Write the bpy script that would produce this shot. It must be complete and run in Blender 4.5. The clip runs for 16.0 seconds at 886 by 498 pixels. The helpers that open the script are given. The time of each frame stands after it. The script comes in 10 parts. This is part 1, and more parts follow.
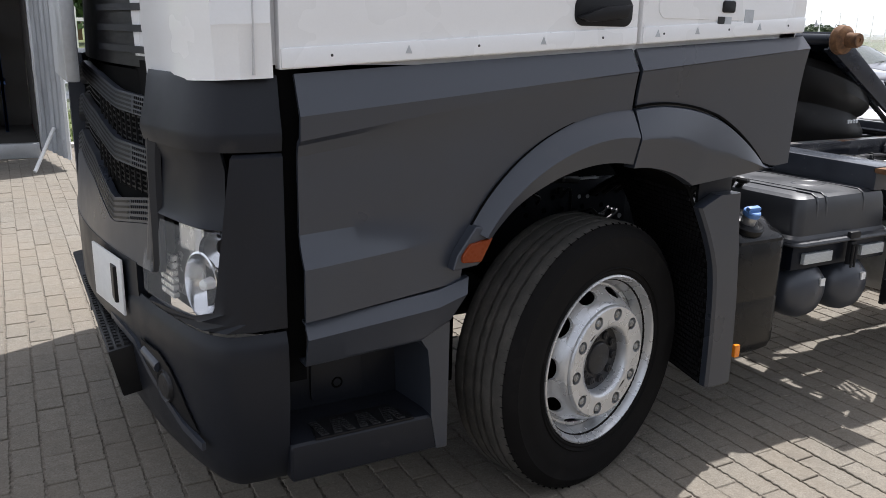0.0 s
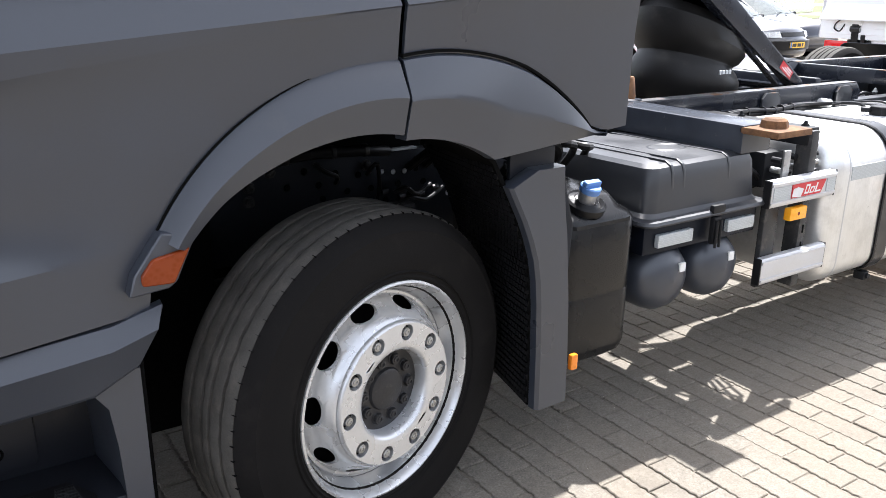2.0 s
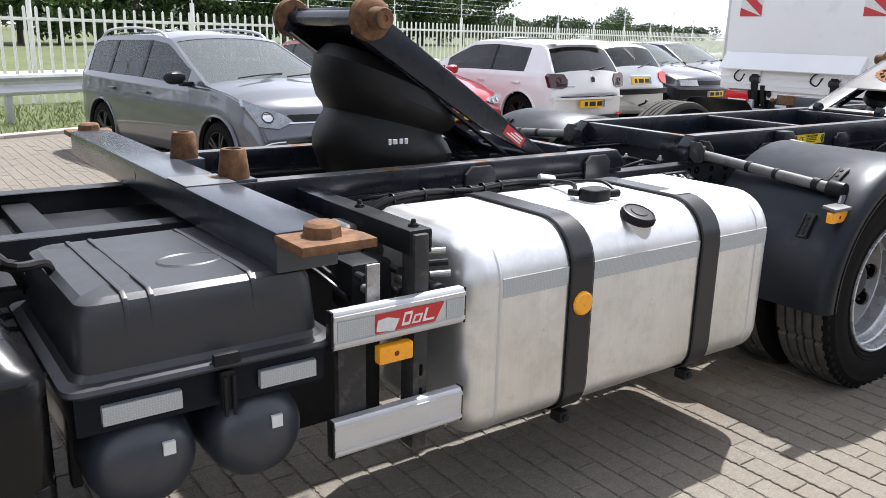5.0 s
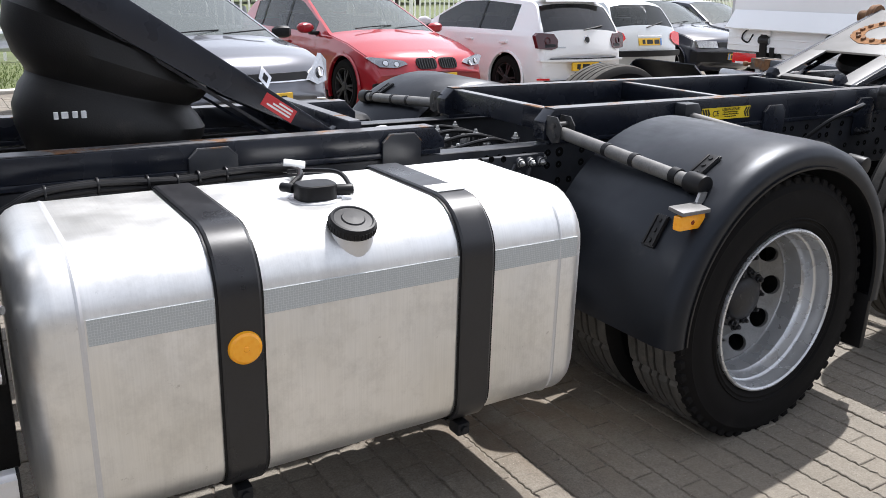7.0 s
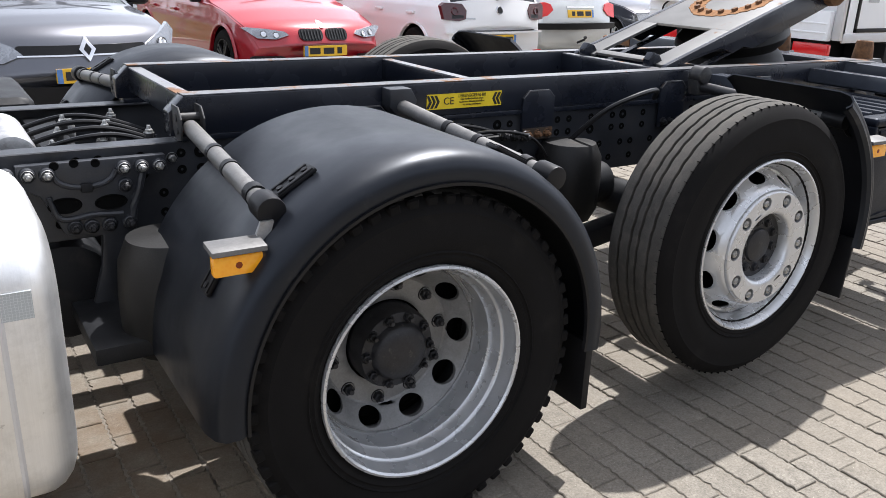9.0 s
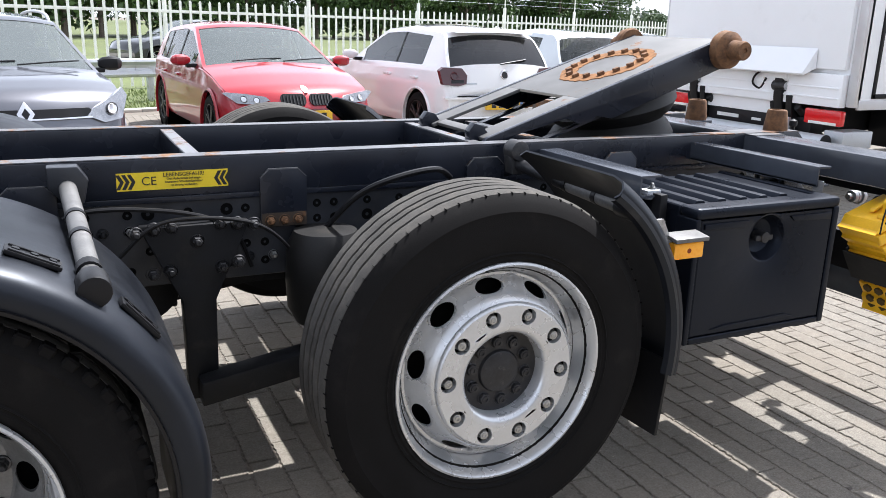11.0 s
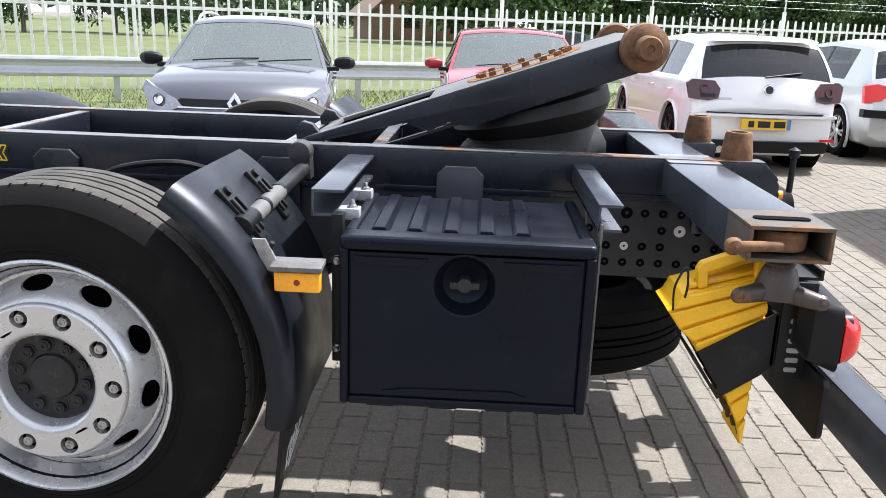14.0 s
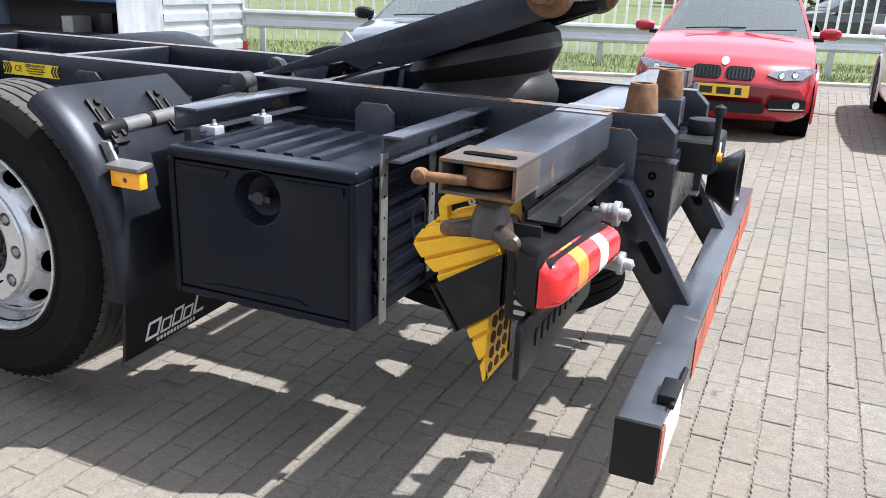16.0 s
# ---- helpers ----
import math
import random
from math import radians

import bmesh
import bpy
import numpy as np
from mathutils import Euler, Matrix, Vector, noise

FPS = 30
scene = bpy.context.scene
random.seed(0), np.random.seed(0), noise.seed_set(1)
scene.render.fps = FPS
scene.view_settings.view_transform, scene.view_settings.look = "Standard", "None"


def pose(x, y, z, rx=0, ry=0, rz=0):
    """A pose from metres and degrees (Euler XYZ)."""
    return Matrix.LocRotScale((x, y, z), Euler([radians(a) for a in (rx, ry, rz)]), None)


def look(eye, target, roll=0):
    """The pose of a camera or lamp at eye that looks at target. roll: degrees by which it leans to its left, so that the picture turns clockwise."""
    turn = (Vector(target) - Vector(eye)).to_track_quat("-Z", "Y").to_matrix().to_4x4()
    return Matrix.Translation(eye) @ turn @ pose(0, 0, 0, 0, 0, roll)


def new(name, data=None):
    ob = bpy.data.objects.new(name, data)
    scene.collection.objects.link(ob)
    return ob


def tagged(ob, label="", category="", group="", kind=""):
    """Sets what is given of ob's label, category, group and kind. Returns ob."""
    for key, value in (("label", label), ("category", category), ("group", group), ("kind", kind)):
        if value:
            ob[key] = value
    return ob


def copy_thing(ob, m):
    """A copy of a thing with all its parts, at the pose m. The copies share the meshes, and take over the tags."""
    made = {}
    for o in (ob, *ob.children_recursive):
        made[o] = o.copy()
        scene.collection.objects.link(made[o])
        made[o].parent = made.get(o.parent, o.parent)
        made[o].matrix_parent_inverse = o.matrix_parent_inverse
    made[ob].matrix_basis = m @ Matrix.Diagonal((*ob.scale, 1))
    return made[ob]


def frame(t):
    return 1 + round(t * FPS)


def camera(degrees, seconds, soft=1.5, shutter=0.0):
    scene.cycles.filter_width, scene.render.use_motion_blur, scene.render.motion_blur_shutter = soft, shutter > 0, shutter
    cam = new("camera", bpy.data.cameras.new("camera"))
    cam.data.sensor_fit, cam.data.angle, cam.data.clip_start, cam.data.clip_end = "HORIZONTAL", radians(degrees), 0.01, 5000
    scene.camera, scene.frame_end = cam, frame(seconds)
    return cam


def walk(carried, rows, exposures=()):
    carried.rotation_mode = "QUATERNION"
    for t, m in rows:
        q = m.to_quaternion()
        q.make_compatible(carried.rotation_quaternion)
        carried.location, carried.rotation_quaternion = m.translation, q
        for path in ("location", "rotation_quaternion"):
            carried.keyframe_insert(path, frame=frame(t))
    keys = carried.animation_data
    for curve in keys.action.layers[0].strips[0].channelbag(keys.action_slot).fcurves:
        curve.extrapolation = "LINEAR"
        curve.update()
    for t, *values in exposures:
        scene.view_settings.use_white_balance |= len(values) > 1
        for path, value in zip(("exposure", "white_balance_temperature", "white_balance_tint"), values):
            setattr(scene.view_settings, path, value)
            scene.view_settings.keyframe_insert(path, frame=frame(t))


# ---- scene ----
cam = camera(57.3, 16.0, soft=0.8)
PATH = [
    (0, (-1.695, -1.993, 1.559), (-0.773, -0.298, 1.034), 1.3),
    (0.5, (-1.582, -1.953, 1.494), (-0.663, -0.276, 0.908), 1.0),
    (1, (-1.411, -1.763, 1.466), (-0.387, -0.153, 0.867), 0.9),
    (1.5, (-1.226, -1.657, 1.478), (-0.161, -0.077, 0.871), 0.9),
    (2, (-0.932, -1.639, 1.482), (0.138, -0.064, 0.87), 0.7),
    (2.5, (-0.633, -1.636, 1.487), (0.456, -0.076, 0.87), 0.7),
    (3, (-0.307, -1.537, 1.501), (0.875, -0.048, 0.881), 0.9),
    (3.5, (-0.052, -1.516, 1.497), (1.194, -0.066, 0.906), 1.0),
    (3.7, (0.055, -1.524, 1.505), (1.311, -0.077, 0.932), 1.1),
    (5.8, (1.244, -1.644, 1.499), (2.299, -0.024, 0.985), 1.3),
    (6, (1.366, -1.64, 1.476), (2.415, -0.019, 0.953), 1.2),
    (6.5, (1.724, -1.559, 1.476), (2.761, 0.061, 0.93), 1.5),
    (7, (2.041, -1.559, 1.47), (3.062, 0.049, 0.863), 1.6),
    (7.5, (2.385, -1.576, 1.465), (3.418, 0.017, 0.837), 1.6),
    (8, (2.742, -1.538, 1.436), (3.77, 0.047, 0.779), 1.7),
    (8.5, (3.09, -1.505, 1.442), (4.115, 0.079, 0.779), 1.8),
    (9, (3.423, -1.544, 1.445), (4.452, 0.036, 0.776), 2.2),
    (9.2, (3.544, -1.554, 1.447), (4.569, 0.028, 0.778), 2.2),
    (11.3, (4.948, -1.647, 1.451), (5.776, 0.1, 0.939), 1.6),
    (11.5, (5.086, -1.612, 1.458), (5.908, 0.141, 0.956), 1.6),
    (12, (5.391, -1.624, 1.463), (6.178, 0.153, 0.988), 1.7),
    (12.5, (5.734, -1.701, 1.448), (6.466, 0.098, 0.973), 1.8),
    (13, (6.064, -1.686, 1.413), (6.623, 0.17, 0.92), 2.0),
    (13.5, (6.392, -1.664, 1.425), (6.629, 0.253, 0.907), 2.0),
    (14, (6.758, -1.709, 1.434), (6.679, 0.217, 0.9), 2.0),
    (14.5, (7.132, -1.648, 1.403), (6.865, 0.258, 0.859), 1.9),
    (15, (7.437, -1.589, 1.424), (7.0, 0.276, 0.847), 2.1),
    (15.5, (7.788, -1.61, 1.434), (7.184, 0.193, 0.815), 2.0),
    (16, (8.04, -1.583, 1.415), (7.278, 0.154, 0.779), 2.3),
]
# seconds, stops, kelvin, tint
EXPOSURES = [(t, stops + 0.13, kelvin, 12) for t, stops, kelvin in ((0.0, 0.38, 6250), (0.5, 1.05, 6250), (1.5, 1.40, 6150), (2.5, 1.38, 6150), (3.5, 1.06, 6150), (6.0, 0.46, 6200), (9.0, 0.68, 6200), (11.5, 0.90, 6050), (12.5, 0.72, 6100), (13.5, 0.80, 6100), (14.5, 1.08, 6050), (15.2, 1.07, 6000), (16.0, 0.90, 5950))]
walk(cam, [(t, look(eye, target, roll)) for t, eye, target, roll in PATH], EXPOSURES)

# ---- light ----
SUN_TO = Vector((0.50, 0.24, 1.0)).normalized()      # from the yard towards the sun
world = bpy.data.worlds.new("sky")
scene.world = world
world.use_nodes = True
wn = world.node_tree
wbg = wn.nodes["Background"]
wsky = wn.nodes.new("ShaderNodeTexSky")
wsky.sky_type = "NISHITA"
wsky.sun_disc = False
wsky.sun_elevation = math.asin(SUN_TO.z)
wsky.sun_rotation = math.atan2(SUN_TO.x, SUN_TO.y)
wsky.air_density = 1.0
wsky.dust_density = 4.0
wsky.ozone_density = 0.6
whue = wn.nodes.new("ShaderNodeHueSaturation")       # thin white haze takes most of the blue away
whue.inputs["Saturation"].default_value = 0.75
wn.links.new(wsky.outputs[0], whue.inputs["Color"])
wco = wn.nodes.new("ShaderNodeTexCoord")              # bright white haze and thin cloud
wsep = wn.nodes.new("ShaderNodeSeparateXYZ")
wramp = wn.nodes.new("ShaderNodeMapRange")
wramp.inputs["From Min"].default_value, wramp.inputs["From Max"].default_value = 0.0, 0.55
wramp.inputs["To Min"].default_value, wramp.inputs["To Max"].default_value = 0.72, 0.62
wmix = wn.nodes.new("ShaderNodeMix")
wmix.data_type = "RGBA"
wmix.inputs[7].default_value = (5.9, 6.1, 6.5, 1)
wn.links.new(wco.outputs["Generated"], wsep.inputs[0])
wn.links.new(wsep.outputs["Z"], wramp.inputs["Value"])
wn.links.new(wramp.outputs[0], wmix.inputs[0])
wn.links.new(whue.outputs[0], wmix.inputs[6])
whaze = wn.nodes.new("ShaderNodeMapRange")            # haze is brightest low over the horizon
whaze.interpolation_type = "SMOOTHSTEP"
whaze.inputs["From Min"].default_value, whaze.inputs["From Max"].default_value = 0.0, 0.60
whaze.inputs["To Min"].default_value, whaze.inputs["To Max"].default_value = 1.55, 0.88
wglow = wn.nodes.new("ShaderNodeMix")
wglow.data_type, wglow.blend_type = "RGBA", "MULTIPLY"
wglow.inputs[0].default_value = 1.0
wn.links.new(wsep.outputs["Z"], whaze.inputs["Value"])
wn.links.new(wmix.outputs[2], wglow.inputs[6])
wn.links.new(whaze.outputs[0], wglow.inputs[7])
wn.links.new(wglow.outputs[2], wbg.inputs[0])
wbg.inputs[1].default_value = 0.125
sun_data = bpy.data.lights.new("sun", "SUN")
sun_data.energy = 5.0
sun_data.angle = radians(0.8)
sun_data.color = (1.0, 0.97, 0.925)
sun = new("sun", sun_data)
sun.matrix_world = look(SUN_TO * 60, (0, 0, 0))


# ---- materials ----
class NT:
    """Small helper round a material's node tree."""

    def __init__(self, name):
        self.m = bpy.data.materials.new(name)
        self.m.use_nodes = True
        self.t = self.m.node_tree
        self.b = self.t.nodes["Principled BSDF"]

    def n(self, kind, **kw):
        nd = self.t.nodes.new(kind)
        for k, v in kw.items():
            nd.inputs[k].default_value = v
        return nd

    def l(self, a, b):
        self.t.links.new(a, b)

    def coords(self):
        return self.n("ShaderNodeTexCoord").outputs["Object"]

    def noise(self, scale, detail=4.0, rough=0.55, co=None):
        nd = self.n("ShaderNodeTexNoise", Scale=scale, Detail=detail, Roughness=rough)
        self.l(co or self.coords(), nd.inputs["Vector"])
        return nd.outputs["Fac"]

    def ramp(self, fac, lo, hi, c0, c1):
        r = self.n("ShaderNodeValToRGB")
        r.color_ramp.elements[0].position, r.color_ramp.elements[1].position = lo, hi
        r.color_ramp.elements[0].color, r.color_ramp.elements[1].color = (*c0, 1), (*c1, 1)
        self.l(fac, r.inputs[0])
        return r.outputs[0]

    def mix(self, fac, a, b, how="MIX"):
        x = self.t.nodes.new("ShaderNodeMix")
        x.data_type, x.blend_type = "RGBA", how
        for sock, v in ((x.inputs[0], fac), (x.inputs[6], a), (x.inputs[7], b)):
            if isinstance(v, (int, float)):
                sock.default_value = v
            elif isinstance(v, tuple):
                sock.default_value = (*v, 1)
            else:
                self.l(v, sock)
        return x.outputs[2]

    def bump(self, height, strength, dist=0.01):
        bp = self.n("ShaderNodeBump", Strength=strength, Distance=dist)
        self.l(height, bp.inputs["Height"])
        self.l(bp.outputs[0], self.b.inputs["Normal"])


def grey(v):
    return (v, v, v)


def surface(name, col, rough=0.5, metal=0.0, var=0.12, scale=9.0, fine=160.0, bump=0.08, dist=0.002, dirt=None, dirt_at=(0.58, 0.75), rvar=0.12, coat=0.0, spec=0.5, tint=None):
    """Base colour with broad and fine variation, roughness variation, fine relief and, if given, patches of dirt."""
    s = NT(name)
    broad, grain = s.noise(scale), s.noise(fine, 3.0)
    c = s.mix(1.0, col, s.ramp(broad, 0.3, 0.7, grey(1 - var), grey(1 + var)), "MULTIPLY")
    c = s.mix(0.5, c, s.mix(1.0, c, s.ramp(grain, 0.3, 0.7, grey(1 - var), grey(1 + var)), "MULTIPLY"))
    if dirt:
        c = s.mix(s.ramp(s.noise(scale * 1.7, 8.0, 0.65), *dirt_at, grey(0), grey(0.85)), c, dirt)
    s.l(c, s.b.inputs["Base Color"])
    r = s.ramp(broad, 0.25, 0.75, grey(max(rough - rvar, 0.03)), grey(min(rough + rvar, 1.0)))
    s.l(r, s.b.inputs["Roughness"])
    s.b.inputs["Metallic"].default_value = metal
    s.b.inputs["Specular IOR Level"].default_value = spec
    if tint:
        s.b.inputs["Specular Tint"].default_value = (*tint, 1)
    s.b.inputs["Coat Weight"].default_value = coat
    s.b.inputs["Coat Roughness"].default_value = 0.06
    if bump:
        s.bump(grain, bump, dist)
    return s.m


M_CAB = surface("matt_grey_cab_paint", (0.0310, 0.0358, 0.0475), 0.34, var=0.07, spec=0.72, scale=3.0, fine=420, bump=0.05, dist=0.001, dirt=(0.052, 0.052, 0.054), dirt_at=(0.62, 0.9))
M_BUMP = surface("anthracite_bumper_plastic", (0.0125, 0.0140, 0.0185), 0.42, var=0.08, spec=0.26, scale=4.0, fine=500, bump=0.08, dist=0.001, dirt=(0.045, 0.044, 0.043), dirt_at=(0.6, 0.9))
M_WHITE = surface("white_cab_paint", (0.86, 0.865, 0.87), 0.28, var=0.02, scale=2.0, bump=0.0, coat=0.4)
M_BLACK = surface("black_moulded_plastic", (0.008, 0.008, 0.009), 0.42, var=0.2, spec=0.25, scale=6, fine=500, bump=0.12, dist=0.001, dirt=(0.022, 0.021, 0.020), dirt_at=(0.6, 0.95))
M_BOXBLK = surface("grained_charcoal_plastic", (0.0048, 0.0060, 0.0098), 0.34, var=0.14, spec=0.22, tint=(0.70, 0.80, 1.0), scale=5, fine=700, bump=0.18, dist=0.001, dirt=(0.020, 0.021, 0.024), dirt_at=(0.6, 0.92))
M_BATT = surface("charcoal_box_lid_plastic", (0.027, 0.029, 0.034), 0.42, spec=0.6, var=0.12, scale=5, fine=600, bump=0.1, dist=0.001, dirt=(0.05, 0.05, 0.05), dirt_at=(0.55, 0.9))
M_CHASSIS = surface("blue_black_chassis_paint", (0.012, 0.0145, 0.022), 0.27, var=0.25, spec=0.45, scale=4, fine=240, bump=0.08, dist=0.002, dirt=(0.035, 0.033, 0.032), dirt_at=(0.62, 0.9))
M_FRAME = surface("dusty_black_frame_paint", (0.010, 0.0105, 0.012), 0.5, var=0.3, spec=0.25, scale=9, fine=260, bump=0.15, dist=0.002, dirt=(0.034, 0.031, 0.028), dirt_at=(0.55, 0.85))
M_FENDER = surface("smooth_black_fender_plastic", (0.0055, 0.0066, 0.0095), 0.41, var=0.2, spec=0.36, tint=(0.84, 0.90, 1.0), scale=7, fine=300, bump=0.08, dist=0.001, dirt=(0.045, 0.042, 0.040), dirt_at=(0.62, 0.92))
M_WORN = surface("worn_grey_black_steel", (0.030, 0.030, 0.031), 0.5, var=0.3, spec=0.4, scale=14, fine=200, bump=0.15, dirt=(0.13, 0.115, 0.10), dirt_at=(0.52, 0.78))
M_RAIL = surface("dusty_grey_black_rail_paint", (0.024, 0.026, 0.031), 0.38, var=0.25, spec=0.5, scale=8, fine=240, bump=0.12, dist=0.002, dirt=(0.055, 0.051, 0.047), dirt_at=(0.55, 0.88))
M_TANKBLK = surface("glossy_black_tank_plastic", (0.0065, 0.0066, 0.0072), 0.26, var=0.2, spec=0.32, scale=6, fine=400, bump=0.08, dist=0.001, dirt=(0.020, 0.019, 0.018), dirt_at=(0.6, 0.95))
M_TREADST = surface("worn_step_steel", (0.045, 0.045, 0.046), 0.45, metal=0.4, var=0.2, scale=30, bump=0.1)
M_STAY = surface("scuffed_grey_tube", (0.14, 0.137, 0.132), 0.5, metal=0.2, var=0.2, scale=20, bump=0.1, dirt=(0.06, 0.055, 0.05))
# darker than the rim: the shade deep in the dish is in this colour
M_DISC = surface("shaded_disc_paint", (0.21, 0.209, 0.205), 0.45, metal=0.4, var=0.2, scale=14, bump=0.08, dirt=(0.13, 0.12, 0.11), dirt_at=(0.55, 0.85))
# near-black: the shade in holes, gaps and hollows is put into this colour
M_DEEP = surface("recess_shade_black", (0.004, 0.004, 0.004), 0.9, var=0.2, spec=0.05, bump=0.0)
M_TYRE = surface("worn_tyre_rubber", (0.0078, 0.0073, 0.0072), 0.8, var=0.25, spec=0.10, scale=5, fine=330, bump=0.25, dist=0.002, dirt=(0.022, 0.020, 0.018), dirt_at=(0.55, 0.9))
M_TREAD = surface("dusty_tread_rubber", (0.068, 0.064, 0.058), 0.85, var=0.25, spec=0.2, scale=14, fine=300, bump=0.3, dist=0.003, dirt=(0.125, 0.112, 0.095), dirt_at=(0.50, 0.85))
M_RIM = surface("silver_wheel_paint", (0.57, 0.58, 0.59), 0.28, metal=0.6, var=0.06, scale=12, bump=0.04, dist=0.001, dirt=(0.50, 0.495, 0.49), dirt_at=(0.66, 1.0))
M_HUB = surface("dark_hub_iron", (0.022, 0.022, 0.024), 0.45, metal=0.3, var=0.3, scale=25, bump=0.2, dirt=(0.10, 0.09, 0.08))
M_BOLT = surface("galvanised_bolt_steel", (0.42, 0.42, 0.41), 0.42, metal=0.9, var=0.2, scale=40, bump=0.1, dirt=(0.14, 0.12, 0.10))
M_STEEL = surface("bare_grey_steel", (0.45, 0.45, 0.45), 0.45, metal=0.8, var=0.2, scale=18, bump=0.15, dirt=(0.16, 0.13, 0.11))
M_ALU = surface("anodised_aluminium", (0.62, 0.62, 0.63), 0.42, metal=0.55, var=0.04, scale=7, bump=0.04, dist=0.001, dirt=(0.42, 0.41, 0.39), dirt_at=(0.6, 0.95))
M_STRAP = surface("black_tank_strap", (0.014, 0.014, 0.016), 0.32, var=0.15, scale=7, bump=0.06, dist=0.001)
M_RUBBER = surface("black_bellows_rubber", (0.011, 0.0105, 0.010), 0.5, var=0.25, spec=0.3, scale=5, fine=200, bump=0.18, dist=0.003, dirt=(0.05, 0.043, 0.036), dirt_at=(0.58, 0.9))
M_YELLOW = surface("yellow_plastic", (0.85, 0.475, 0.010), 0.42, var=0.08, scale=14, bump=0.08, dist=0.001, dirt=(0.45, 0.28, 0.06), dirt_at=(0.64, 0.9))
M_BLUE = surface("blue_cap_plastic", (0.10, 0.22, 0.50), 0.4, var=0.1, scale=30, bump=0.05)
M_CHROME = surface("bright_steel", (0.75, 0.75, 0.76), 0.16, metal=1.0, var=0.05, bump=0.0)
M_STICK = surface("white_sticker", (0.74, 0.74, 0.72), 0.5, var=0.05, scale=30, bump=0.0)
# dark yellow carries the shade inside the chock's hollow cells
M_CELL = surface("shaded_hollow_yellow", (0.060, 0.036, 0.008), 0.8, var=0.3, scale=40, bump=0.2)
M_PLATEY = surface("yellow_number_plate", (0.80, 0.48, 0.03), 0.45, var=0.03, bump=0.0)
M_REDLAB = surface("red_label", (0.52, 0.03, 0.035), 0.4, var=0.06, bump=0.0)
M_YELLAB = surface("yellow_warning_label", (0.85, 0.62, 0.02), 0.45, var=0.05, bump=0.0)
M_INK = surface("black_print", (0.015, 0.015, 0.015), 0.5, var=0.05, bump=0.0)
M_GALV = surface("galvanised_sheet", (0.50, 0.52, 0.54), 0.5, metal=0.6, var=0.1, scale=3, fine=60, bump=0.04, dirt=(0.36, 0.36, 0.36))
M_FENCE = surface("cream_fence_paint", (0.88, 0.87, 0.81), 0.55, var=0.05, scale=3, bump=0.03)
M_CURB = surface("pale_concrete", (0.42, 0.40, 0.36), 0.85, var=0.15, scale=4, fine=90, bump=0.3, dist=0.004, dirt=(0.25, 0.24, 0.2))


def rust_paint(name, paint, amount, rough=0.5):
    s = NT(name)
    co = s.coords()
    rust = s.ramp(s.noise(26, 8, 0.7, co), 0.3, 0.75, (0.060, 0.028, 0.014), (0.27, 0.135, 0.058))
    where = s.ramp(s.noise(7, 9, 0.68, co), 0.62 - amount, 0.68 - amount, grey(0), grey(1))
    base = s.mix(1.0, paint, s.ramp(s.noise(5, 4, 0.5, co), 0.3, 0.7, grey(0.75), grey(1.25)), "MULTIPLY")
    s.l(s.mix(where, base, rust), s.b.inputs["Base Color"])
    s.l(s.mix(where, grey(rough), grey(0.85)), s.b.inputs["Roughness"])
    s.bump(s.mix(where, grey(0.5), s.noise(120, 5, 0.6, co)), 0.35, 0.003)
    return s.m


M_SHOE = rust_paint("rusty_beam_end_paint", (0.085, 0.072, 0.060), 0.13, 0.55)
M_RUST = rust_paint("rusty_steel", (0.070, 0.042, 0.029), 0.38, 0.7)
M_RUSTY = rust_paint("worn_paint_with_rust", (0.15, 0.15, 0.155), 0.05, 0.30)
M_BEAM = rust_paint("scuffed_blue_grey_beam_paint", (0.050, 0.056, 0.069), -0.02, 0.22)
M_BUMPER = rust_paint("chipped_dark_bumper_paint", (0.050, 0.056, 0.066), -0.02, 0.24)
M_EDGE = rust_paint("scraped_frame_edge", (0.10, 0.10, 0.105), 0.07, 0.35)
M_OILY = rust_paint("oily_dark_rusty_steel", (0.050, 0.037, 0.027), 0.10, 0.42)
M_ORUST = surface("orange_surface_rust", (0.23, 0.118, 0.056), 0.85, var=0.35, spec=0.1, scale=30, fine=200, bump=0.2, dirt=(0.13, 0.065, 0.032), dirt_at=(0.5, 0.75))
M_ARMTOP = rust_paint("weathered_arm_plate", (0.105, 0.103, 0.099), 0.02, 0.5)


def make_lens(name, col, rough=0.08):
    s = NT(name)
    co = s.coords()
    w = s.n("ShaderNodeTexVoronoi", Scale=90.0)
    s.l(co, w.inputs["Vector"])
    s.l(s.mix(s.ramp(w.outputs["Distance"], 0.1, 0.6, grey(0), grey(0.4)), col, tuple(min(1, c * 1.25 + 0.02) for c in col)), s.b.inputs["Base Color"])
    s.b.inputs["Roughness"].default_value = rough
    s.b.inputs["Coat Weight"].default_value = 0.25
    s.b.inputs["Subsurface Weight"].default_value = 0.12
    s.b.inputs["Subsurface Radius"].default_value = (0.01, 0.005, 0.003)
    s.bump(w.outputs["Distance"], 0.15, 0.002)
    return s.m


M_ORANGE = make_lens("amber_lens", (0.93, 0.37, 0.010), 0.15)
M_DEEPAMBER = make_lens("deep_amber_lens", (0.72, 0.21, 0.010), 0.12)
M_MARKER = make_lens("dark_orange_marker_lens", (0.19, 0.030, 0.002), 0.2)
M_MARKER.node_tree.nodes["Principled BSDF"].inputs["Coat Weight"].default_value = 0.0
M_MARKER.node_tree.nodes["Principled BSDF"].inputs["Specular IOR Level"].default_value = 0.25
M_RED = make_lens("red_lens", (0.62, 0.012, 0.014))
M_DKRED = make_lens("smoked_red_lens", (0.055, 0.008, 0.011))
